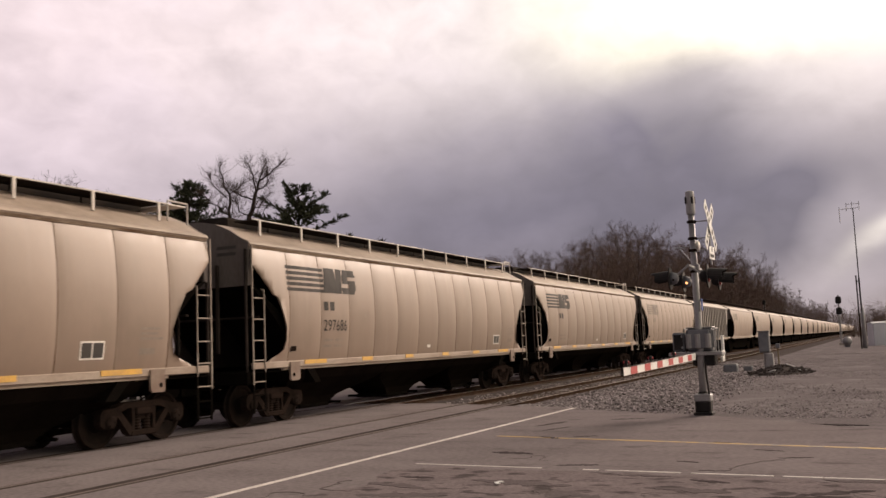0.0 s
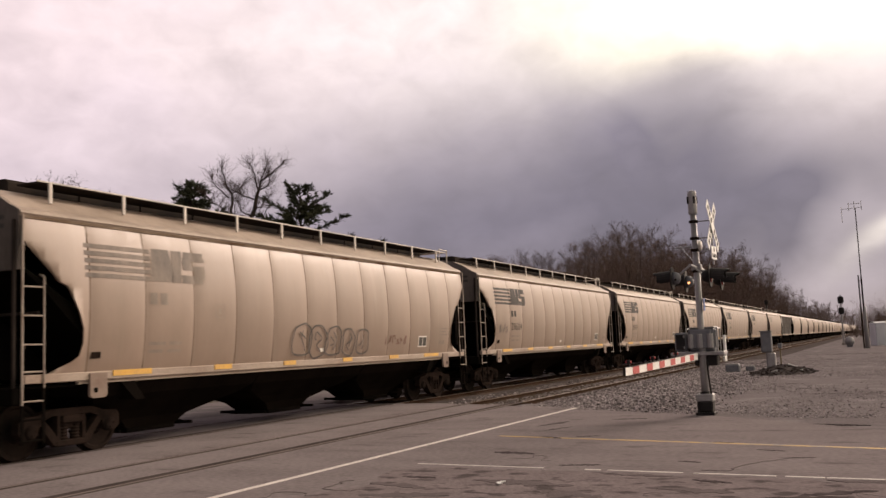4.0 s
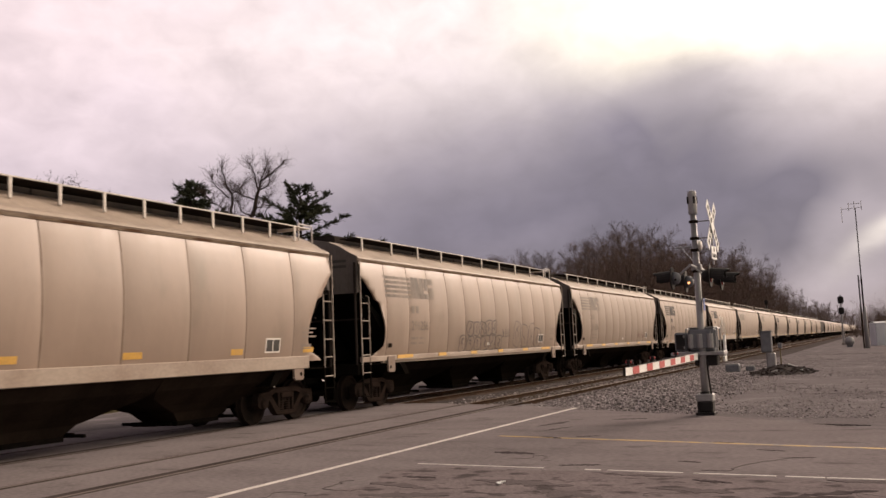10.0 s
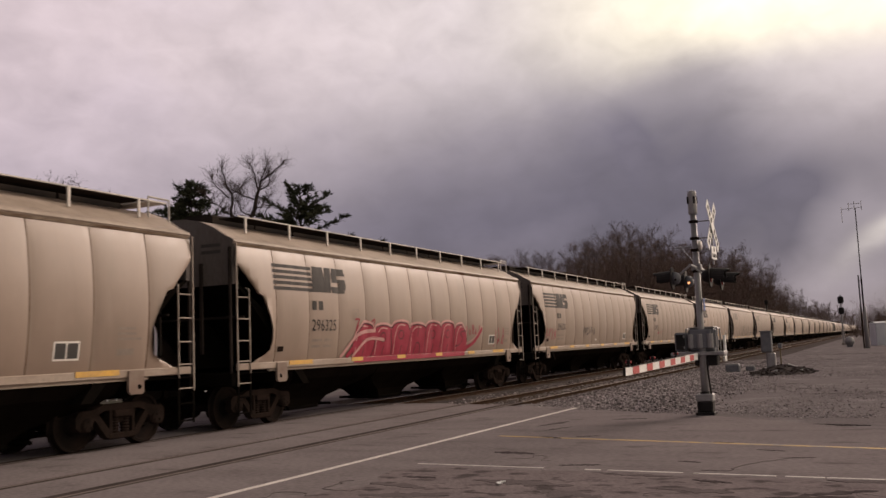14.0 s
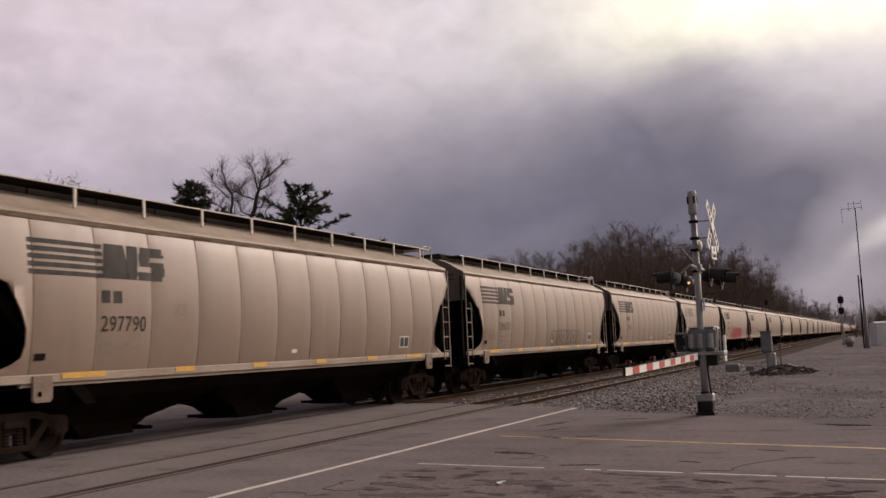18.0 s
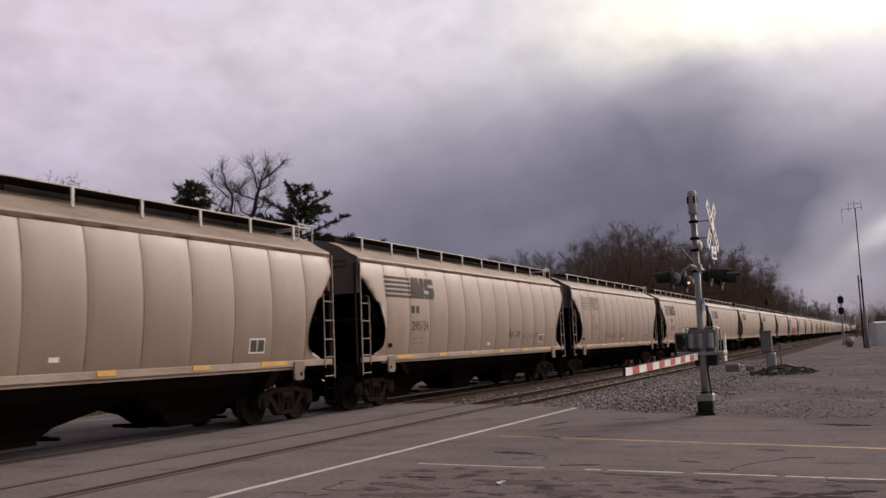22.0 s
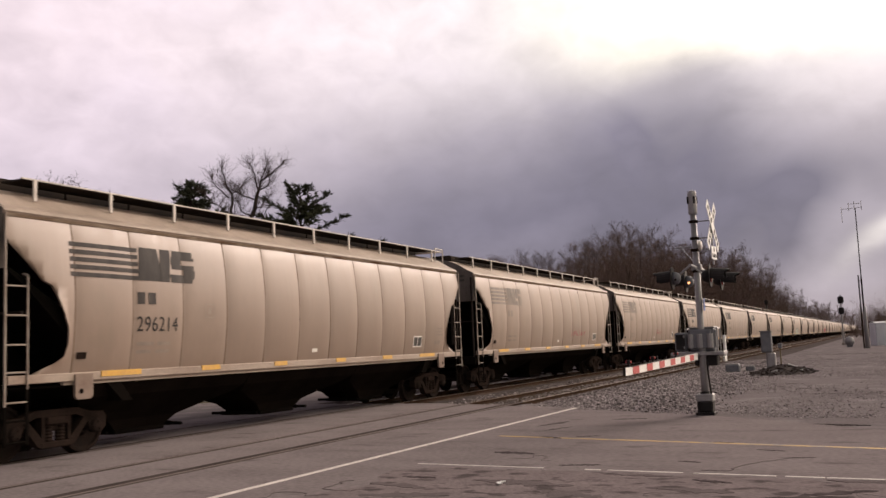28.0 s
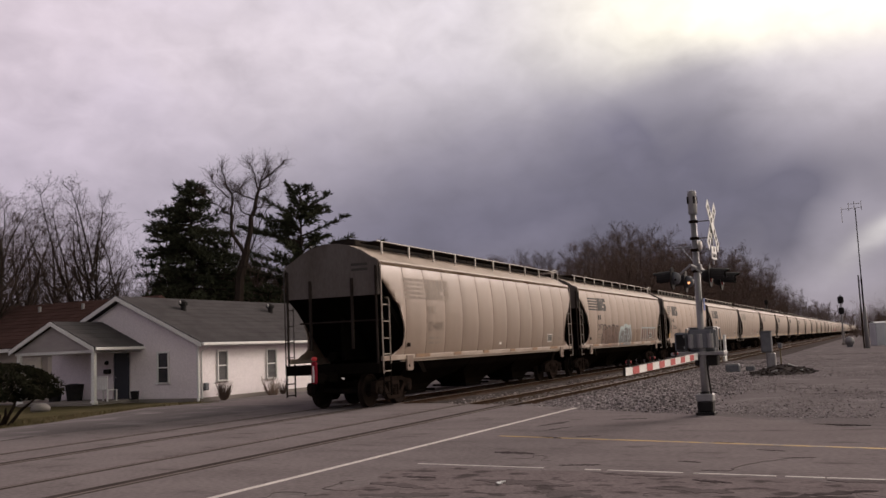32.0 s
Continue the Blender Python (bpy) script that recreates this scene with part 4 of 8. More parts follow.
        M["stencil_%d" % e] = Shape().box(e * (half + 0.006), 0.25, 0, 0.004, 0.5, 0.07).mesh("end_stencil", PLACARD_BLACK)
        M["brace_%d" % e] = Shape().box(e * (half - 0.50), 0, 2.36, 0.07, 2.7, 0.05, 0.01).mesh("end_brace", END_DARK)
        M["endsill_%d" % e] = Shape().box(e * (half + 0.02), 0, 1.06, 0.14, 2.9, 0.26, 0.015).box(e * (half - 0.6), 0, 1.18, 1.3, 2.86, 0.03).mesh("end_platform", BLACK_STEEL)
        M["coupler_%d" % e] = Shape().box(e * (half + 0.22), 0, 0.86, 0.5, 0.32, 0.26, 0.03).box(e * (half + 0.60), 0, 0.87, 0.34, 0.2, 0.16, 0.02).prism([(e * (half + 0.72), -0.16), (e * (half + 0.95), -0.12), (e * (half + 0.95), 0.10), (e * (half + 0.8), 0.16)], 0.74, 1.0, "z").mesh("coupler", BLACK_STEEL)
        M["hose_%d" % e] = Shape().tube((e * (half + 0.15), 0.3, 0.8), (e * (half + 0.5), 0.28, 0.45), 0.025).tube((e * (half + 0.5), 0.28, 0.45), (e * (half + 0.85), 0.2, 0.42), 0.025).mesh("air_hose", BLACK_STEEL)
        M["loop_%d" % e] = end_rail(e, half).mesh("end_railing", WALK_EDGE)
        M["gusset_%d" % e] = Shape().prism([(e * (half - 0.55), 1.3), (e * (half - 2.6), 1.3), (e * (half - 0.5), 2.5)], -0.05, 0.05).mesh("centre_gusset", BLACK_STEEL)
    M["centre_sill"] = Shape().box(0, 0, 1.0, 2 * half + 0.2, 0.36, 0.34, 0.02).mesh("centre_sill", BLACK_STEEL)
    M["brake_cyl"] = Shape().lathe([(0.12, -0.25), (0.16, -0.2), (0.16, 0.2), (0.12, 0.25)], (-7.5, 0.55, 1.38), "x", 10).tube((-7.25, 0.55, 1.38), (-5.6, 0.3, 1.2), 0.02).mesh("brake_cylinder", BLACK_STEEL)
    M["tank"] = Shape().lathe([(0.16, -0.55), (0.22, -0.45), (0.22, 0.45), (0.16, 0.55)], (7.2, -0.5, 1.55), "x", 12).mesh("air_reservoir", BLACK_STEEL)
    bay = Shape()
    ring = [(1.20, 2.272, 1.44), (0.95, 2.25, 1.22), (0.80, 2.05, 1.0), (0.62, 1.45, 0.74), (0.46, 0.92, 0.56), (0.27, 0.66, 0.46)]
    for z, hx, hy in ring:
        hx *= f
        bay.v += [(-hx, -hy, z), (hx, -hy, z), (hx, hy, z), (-hx, hy, z)]
    for i in range(len(ring) - 1):
        bay.f += [(4 * i + k, 4 * i + (k + 1) % 4, 4 * i + 4 + (k + 1) % 4, 4 * i + 4 + k) for k in range(4)]
    bay.f += [(0, 1, 2, 3), tuple(4 * (len(ring) - 1) + k for k in (3, 2, 1, 0))]
    # The dark underside of the car is put into the bay's colour.
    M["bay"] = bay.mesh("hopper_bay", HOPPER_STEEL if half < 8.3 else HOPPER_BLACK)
    g = Shape().box(0, 0, 0.235, 1.34, 0.96, 0.09, 0.015)
    for s in (-1, 1):
        g.box(s * 0.86, 0, 0.25, 0.42, 0.3, 0.05).box(s * 1.06, 0, 0.26, 0.05, 0.62, 0.09, 0.01).tube((s * 1.0, -0.62, 0.26), (s * 1.0, 0.62, 0.26), 0.035, n=6)
    M["gate"] = g.mesh("outlet_gate", BLACK_STEEL)
    # truck
    M["bolster"] = Shape().box(0, 0, 0.58, 0.42, 2.1, 0.26, 0.03).box(0, 0, 0.62, 0.44, 2.26, 0.13, 0.02).mesh("truck", TRUCK_STEEL)
    for s in (-1, 1):
        y0, y1 = s * 0.93, s * 1.09
        fr = Shape()
        fr.prism([(-1.08, 0.62), (-1.02, 0.70), (-0.7, 0.72), (-0.45, 0.80), (0.45, 0.80), (0.7, 0.72), (1.02, 0.70), (1.08, 0.62), (1.08, 0.44), (0.98, 0.36), (0.72, 0.40), (0.66, 0.60), (0.42, 0.69), (-0.42, 0.69), (-0.66, 0.60), (-0.72, 0.40), (-0.98, 0.36), (-1.08, 0.44)], y0, y1)
        fr.prism([(-0.70, 0.60), (-0.58, 0.64), (-0.26, 0.30), (-0.30, 0.20), (-0.38, 0.22)], y0, y1)
        fr.prism([(0.70, 0.60), (0.58, 0.64), (0.26, 0.30), (0.30, 0.20), (0.38, 0.22)], y0, y1)
        fr.box(0, s * 1.01, 0.235, 0.66, 0.18, 0.11, 0.02).box(-0.27, s * 1.01, 0.5, 0.07, 0.15, 0.42).box(0.27, s * 1.01, 0.5, 0.07, 0.15, 0.42)
        M["frame_%d" % s] = fr.mesh("side_frame", TRUCK_STEEL)
    M["spring"] = Shape().lathe([(0.07 + 0.018 * (k % 2), 0.29 + 0.026 * k) for k in range(11)], (0, 0, 0), "z", 9).mesh("spring", TRUCK_STEEL)
    w = Shape().tube((0, -1.0, 0), (0, 1.0, 0), 0.085, n=12)
    for s in (-1, 1):
        w.lathe([(0.10, s * 0.66), (0.16, s * 0.665), (0.38, s * 0.70), (0.43, s * 0.665), (0.49, s * 0.67), (0.49, s * 0.69), (0.46, s * 0.705), (WHEEL_R, s * 0.72), (0.452, s * 0.80), (0.40, s * 0.80), (0.37, s * 0.765), (0.18, s * 0.74), (0.14, s * 0.82), (0.09, s * 0.82)], (0, 0, 0), "y", 28)
        w.lathe([(0.12, s * 1.0), (0.125, s * 1.10), (0.10, s * 1.13), (0.05, s * 1.14)], (0, 0, 0), "y", 12)
        for k in range(3):
            a = 2 * math.pi * k / 3
            w.box(0.065 * math.cos(a), s * 1.145, 0.065 * math.sin(a), 0.035, 0.02, 0.035)
    M["wheelset"] = w.mesh("wheelset", WHEEL_STEEL, False)
    t = Shape()
    for s in (-1, 1):
        t.lathe([(0.4535, s * 0.725), (0.4585, s * 0.727), (0.4555, s * 0.797), (0.4505, s * 0.799)], (0, 0, 0), "y", 28)
    M["tread"] = t.mesh("tread", TREAD_STEEL)
    # far cars keep their outline only
    M["far_under"] = Shape().prism([(-half, 1.1), (-7.7, 0.012), (-6.1, 0.012), (-5.6, 0.5), (-3.4, 0.28), (3.4, 0.28), (5.6, 0.5), (6.1, 0.012), (7.7, 0.012), (half, 1.1)], -1.1, 1.1).mesh("underframe", BLACK_STEEL)
    return M


def ladder(s, e, half):
    """Upper ladder on a car's corner, its outer stile carried up to the roof."""
    y, x0, x1 = s * 1.53, e * (half - 0.02), e * (half - 0.44)
    sh = Shape().box(x0, y, 2.40, 0.036, 0.03, 2.95, 0.006).box(x1, y, 2.05, 0.03, 0.028, 1.75, 0.006)
    for z in (0.98, 1.43, 1.85, 2.30, 2.75):
        sh.tube((x0, y - s * 0.01, z), (x1, y - s * 0.01, z), 0.015, n=6)
    return sh.tube((x1, y, 2.92), (x1, s * 1.44, 2.95), 0.02, n=6)


def low_ladder(s, e, half):
    y, x0, x1 = s * 1.52, e * (half - 0.03), e * (half - 0.44)
    sh = Shape()
    for x in (x0, x1):
        sh.box(x, y, 0.78, 0.05, 0.02, 0.9)
    for z in (0.38, 0.70):
        sh.tube((x0, y, z), (x1, y, z), 0.017, n=6)
    return sh


def end_rail(e, half):
    """Grab railing that closes the roof walk at a car's end."""
    sh, x0, x1 = Shape(), e * (half - 0.70), e * (half - 0.12)
    for y in (-1.06, 1.06):
        a, b = Vector((x0, y, 4.22)), Vector((x1, y, 4.12))
        sh.tube(a, a + Vector((0, 0, 0.40)), 0.02, n=6).tube(b, b + Vector((0, 0, 0.49)), 0.02, n=6)
        sh.tube(a + Vector((0, 0, 0.40)), b + Vector((0, 0, 0.49)), 0.02, n=6)
    return sh.box(e * (half - 0.4), 0, 4.55, 0.5, 2.1, 0.03)


MESH = {kind: car_meshes(h) for kind, h in HALF.items()}


def text_mesh(s, size, mat):
    """Digits from the built-in font, as a mesh."""
    cu = bpy.data.curves.new("text", "FONT")
    cu.body, cu.size, cu.space_character = s, size, 1.08
    ob = bpy.data.objects.new("text", cu)
    me = bpy.data.meshes.new_from_object(ob)
    bpy.data.objects.remove(ob)
    bpy.data.curves.remove(cu)
    me.materials.clear()
    me.materials.append(mat)
    return me


def side_text(s, x, z, height, mat, parent, name, squeeze=0.8):
    """Painted digits, each a part of its own, along the car's side."""
    size = height / 0.70
    whole = [text_mesh(s[:k + 1], size, mat) for k in range(len(s))]
    ends = [max(v.co.x for v in me.vertices) for me in whole]
    for me in whole:
        bpy.data.meshes.remove(me)
    for k, c in enumerate(s):
        me = text_mesh(c, size, mat)
        shift = ends[k] - max(v.co.x for v in me.vertices)
        for v in me.vertices:
            v.co = Vector(on_side(x + (v.co.x + shift) * squeeze, z + v.co.y, 0.007))
        part(name, me, parent)


def add_trucks(car, M):
    for e in (-1, 1):
        tr = part("truck", M["bolster"], car, at=pose(e * (M["half"] - 1.43), 0, 0))
        for s in (-1, 1):
            part("side_frame", M["frame_%d" % s], tr)
            for k in (-0.125, 0.125):
                part("spring", M["spring"], tr, at=pose(k, s * 1.01, 0))
            part("wheelset", M["wheelset"], tr, at=pose(s * 0.845, 0, WHEEL_R + 0.012))


def hopper_car(label, wide=False):
    """A three-bay covered hopper car, with all that its side shows."""
    M = MESH["new" if wide else "old"]
    f = M["half"] / 8.573
    car = empty("hopper_car", pose(0, TRAIN_Y, 0), label, "railway car", "cars of the grain train")
    w = "_wide" if wide else ""
    for tag in ("near", "far"):
        part("side_sheet", M["side%s_%s" % (w, tag)], car)
        part("side_sill", M["sill%s_%s" % (w, tag)], car)
        part("eave_joint", M["eave_" + tag], car, "dark strip for the shaded groove under the roof's lip")
    for me in M["seam%s_near" % w]:
        part("weld_seam", me, car)
    part("roof", M["roof"], car)
    for tag, s in (("near", -1), ("far", 1)):
        board = part("running_board", M["walk_" + tag], car)
        part("board_edge", M["walk_edge_" + tag], board, "pale galvanised edge")
        n = 15 if wide else 10
        for k in range(n):
            x = (-7.60 + 15.20 * k / (n - 1)) * f
            if s < 0 or k % 3 == 0:
                part("walk_bracket", M["post"], board, at=pose(x, s * 1.08, 4.37))
        for e in (-1, 1):
            lad = part("ladder", M["ladder_%s_%d" % (tag, e)], car)
            part("step_ladder", M["ladder_low_%s_%d" % (tag, e)], lad)
            pad = part("jacking_pad", M["pad_%s_%d" % (tag, e)], car)
            if s < 0:
                part("bolt_hole", M["hole_%s_%d" % (tag, e)], pad)
    for k in range(10):
        part("hatch_cover", M["hatch"], car, at=pose((-7.1 + 14.2 * k / 9) * f, 0, 0))
    for e in (-1, 1):
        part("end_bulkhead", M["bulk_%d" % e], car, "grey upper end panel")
        part("slope_sheet", M["slope_%d" % e], car, "sloping end sheet, black with shade put into its colour")
        part("end_platform", M["endsill_%d" % e], car)
        part("coupler", M["coupler_%d" % e], car)
        part("air_hose", M["hose_%d" % e], car)
        part("end_brace", M["brace_%d" % e], car)
        if e > 0:
            part("end_railing", M["loop_%d" % e], car)
        part("centre_gusset", M["gusset_%d" % e], car)
        for y0, z0 in ((-1.15, 3.86), (-1.15, 3.72)):
            part("end_stencil", M["stencil_%d" % e], car, at=pose(0, y0, z0))
        for me in M["posts_%d" % e]:
            part("end_post", me, car)
    part("centre_sill", M["centre_sill"], car)
    part("brake_cylinder", M["brake_cyl"], car)
    part("air_reservoir", M["tank"], car)
    for x in (-4.55 * f, 0, 4.55 * f):
        bay = part("hopper_bay", M["bay"], car, at=pose(x, 0, 0))
        part("outlet_gate", M["gate"], bay)
    add_trucks(car, M)
    return car


def mark_mesh(kind, mat):
    """The owner's emblem as plain shapes: stripes and two slanted blocks."""
    sh = Shape()
    if kind == "old":
        for k in range(5):
            sh.add(*side_patch(-7.26, -5.72 + 0.0 * k, 2.95 + 0.125 * k, 3.025 + 0.125 * k, 0.0, rows=1))
        x0 = -5.74
    else:
        for k in range(5):
            sh.add(*side_patch(-7.24 + 0.02 * k, -6.62 + 0.155 * k, 2.95 + 0.125 * k, 3.02 + 0.125 * k, 0.06, rows=1))
        x0 = -5.82
    return sh, x0


def emblem(car, kind, mat):
    sh, x0 = mark_mesh(kind, mat)
    sh.make("emblem_stripes", mat, car, "faded dark horizontal stripes")
    wide = 1.22 if kind == "new" else 1.0
    b = Shape()
    for u0, u1, w0, w1 in ((0.0, 0.30, 0.08, 0.34), (0.31, 0.62, 0.12, 0.52), (0.545, 0.80, 0.60, 0.87)):
        vs, n = [], 6
        for k in range(6):
            f = k / 5
            l, r = x0 + wide * (u0 + (w0 - u0) * f), x0 + wide * (u1 + (w1 - u1) * f)
            vs += [on_side(l + (r - l) * q / (n - 1), 2.95 + 0.6 * f) for q in range(n)]
        b.add(vs, [(k * n + q, k * n + q + 1, (k + 1) * n + q + 1, (k + 1) * n + q) for k in range(5) for q in range(n - 1)])
    b.make("emblem_block", mat, car, "faded dark slanted block")
    c = Shape()
    for a0, a1, z0, z1 in ((0.92, 1.48, 3.44, 3.55), (0.88, 1.52, 3.38, 3.44), (0.87, 1.16, 3.29, 3.38), (0.88, 1.50, 3.20, 3.29), (1.22, 1.52, 3.10, 3.20), (0.82, 1.50, 3.03, 3.10), (0.84, 1.44, 2.95, 3.03)):
        c.add(*side_patch(x0 + wide * a0, x0 + wide * a1, z0, z1, 0.01, rows=1))
    c.make("emblem_block", mat, car, "faded dark notched block")


def stencils(car, number, kind, mat, seed):
    """The painted data on a car: bars for what cannot be read, digits for what can."""
    rnd = random.Random(seed)
    x = -5.76 if kind == "old" else -5.83
    bars = Shape().add(*side_patch(x, x + 0.17, 2.53, 2.74)).add(*side_patch(x + 0.25, x + 0.44, 2.53, 2.74))
    bars.make("reporting_mark", mat, car, "small dark painted owner's mark")
    if number:
        side_text(number, x - 0.02, 2.05 if kind == "old" else 2.08, 0.265 if kind == "old" else 0.25, mat, car, "digit", 0.88 if kind == "old" else 1.24)
    rows = [(x + a, x + b, z, z + 0.06) for z, a, b in ((1.80, 0.0, 0.42), (1.80, 0.52, 0.86), (1.66, 0.0, 0.36), (1.66, 0.48, 0.84))]
    rows += [(6.45, 6.45 + rnd.uniform(0.4, 0.6), 1.90 + 0.09 * k, 1.94 + 0.09 * k) for k in range(3)] + [(6.45, 6.85, 1.64, 1.75)]
    for a, b, z0, z1 in rows:
        Shape().add(*side_patch(a, b, z0, z1, rows=1)).make("stencil_line", DECAL_PALE, car)
    if kind == "old":
        Shape().add(*side_patch(-0.09, 0.12, 1.56, 1.64, proud=0.007, rows=1)).make("data_plate", WHITE_PLATE, car, "small white data plate")
    p2 = Shape().add(*side_patch(5.08, 5.62, 1.58, 1.89, proud=0.006))
    p2.make("placard", WHITE_PLATE, car, "small white-framed dark stencil panel")
    q = Shape().add(*side_patch(5.11, 5.33, 1.61, 1.86, proud=0.009)).add(*side_patch(5.36, 5.59, 1.61, 1.86, proud=0.009))
    q.make("placard_field", PLACARD_BLACK, car)
    f = Shape()
    xs, zs = (-3.95, -3.67), (2.3, 2.58)
    for a, b, c2, d2 in ((xs[0], xs[1], zs[0], zs[0] + 0.02), (xs[0], xs[1], zs[1] - 0.02, zs[1]), (xs[0], xs[0] + 0.02, *zs), (xs[1] - 0.02, xs[1], *zs), (-3.85, -3.77, 2.38, 2.5)):
        f.add(*side_patch(a, b, c2, d2, rows=1))
    f.make("stencil_frame", DECAL_PALE, car, "faint square stencilled frame")
    Shape().add(*side_patch(-7.10, -6.90, 1.60, 1.71, proud=0.012)).make("routing_board", TRUCK_STEEL, car, "small rusty routing board")
    # reflective tape along the sill, rust-stained on a few cars
    worn = seed in (100, 101, 122)
    y = -1.525
    tape = [(-6.1, 0.95), (-3.65, 0.55), (-1.27, 0.48), (1.2, 0.44), (3.64, 0.52), (6.04, 0.98)] if kind == "old" else [(-6.95, 0.42), (-4.34, 0.47), (-1.7, 0.45), (0.96, 0.45), (3.93, 0.4), (6.55, 0.42)]
    for tx, tw in tape:
        if kind == "old":
            Shape().box((tx + rnd.uniform(-0.06, 0.06)) * LONG, y, 1.345, tw, 0.012, 0.095).make("reflector", RUSTY_REFLECT if worn else YELLOW_REFLECT, car, "rust-stained reflector" if worn else "")
        else:
            Shape().add(*side_patch(tx, tx + tw, 1.56, 1.68 if tx > -6 else 1.82, rows=1)).make("reflector", YELLOW_REFLECT, car)


GRAFFITI = {}


def paint(name, rgb, rough=0.55):
    if name not in GRAFFITI:
        GRAFFITI[name] = material("spray_paint_" + name, rgb, rough, 0, tuple(min(1, c * 1.25 + 0.02) for c in rgb), 2.0, (1, 1, 1), 0.5, 20, 0.02, spec=0.15)
    return GRAFFITI[name]


PAINTS = {"black": (0.035, 0.032, 0.032), "grey": (0.095, 0.083, 0.078), "red": (0.27, 0.02, 0.045), "white": (0.74, 0.74, 0.72), "blue": (0.28, 0.33, 0.35), "brown": (0.15, 0.085, 0.07), "tan": (0.21, 0.15, 0.115), "mint": (0.36, 0.39, 0.335), "slate": (0.13, 0.125, 0.13), "rose": (0.46, 0.25, 0.24), "maroon": (0.09, 0.02, 0.028), "umber": (0.155, 0.10, 0.08), "soot": (0.028, 0.020, 0.018), "ice": (0.36, 0.42, 0.44)}


PAINT_SHIFT = {2: 0.31, 3: 0.5, 4: 0.5, 5: 0.45, 6: 0.4, 16: -0.3, 17: -0.4, 18: -0.4, 20: 0.29, 23: 0.39, 25: 0.4, 26: 0.3}


def aim(car):
    """Take up the can in front of a car."""
    i = next(k for k, c in train.items() if c is car)
    paint_on["kind"], paint_on["shift"] = CARS[i][1], PAINT_SHIFT.get(i, 0.0)


def tag_lines(car, colour, x0, x1, z0, z1, seed, loops=6, width=0.035, name="graffiti_tag"):
    """A sprayed tag: a row of unreadable looping strokes."""
    aim(car)
    rnd = random.Random(seed)
    step = (x1 - x0) / loops
    for k in range(loops):
        cx, w, h = x0 + step * (k + 0.5), step * 0.62, (z1 - z0)
        pts = [(cx - w * 0.5, z0 + h * rnd.uniform(0, 0.15))]
        for _ in range(rnd.randint(4, 6)):
            pts.append((cx + w * rnd.uniform(-0.6, 0.6), z0 + h * rnd.uniform(0, 1)))
        sh = Shape().add(*side_stroke(curve_pts(pts, 5), width * rnd.uniform(0.75, 1.2)))
        sh.make(name, paint(colour, PAINTS[colour]), car, "unreadable looping %s spray-painted stroke" % colour)


def sill_patch(car, x0, x1, mat, name="graffiti_fill", says=""):
    """Paint that runs on down over the side sill."""
    return Shape().box((x0 + x1) / 2 * LONG + paint_on["shift"], -1.5225, 1.318, (x1 - x0) * LONG, 0.006, 0.125).make(name, mat, car, says)


def ribbon(x0, x1, z0, top_at, n=60):
    """A painted field with a wavy upper edge, in strips that follow the car's side."""
    rows = 7
    vs = [on_side(x0 + (x1 - x0) * k / n, z0 + (top_at(k / n) - z0) * i / rows, 0.012) for i in range(rows + 1) for k in range(n + 1)]
    return Shape().add(vs, [(i * (n + 1) + k, i * (n + 1) + k + 1, (i + 1) * (n + 1) + k + 1, (i + 1) * (n + 1) + k) for i in range(rows) for k in range(n)])


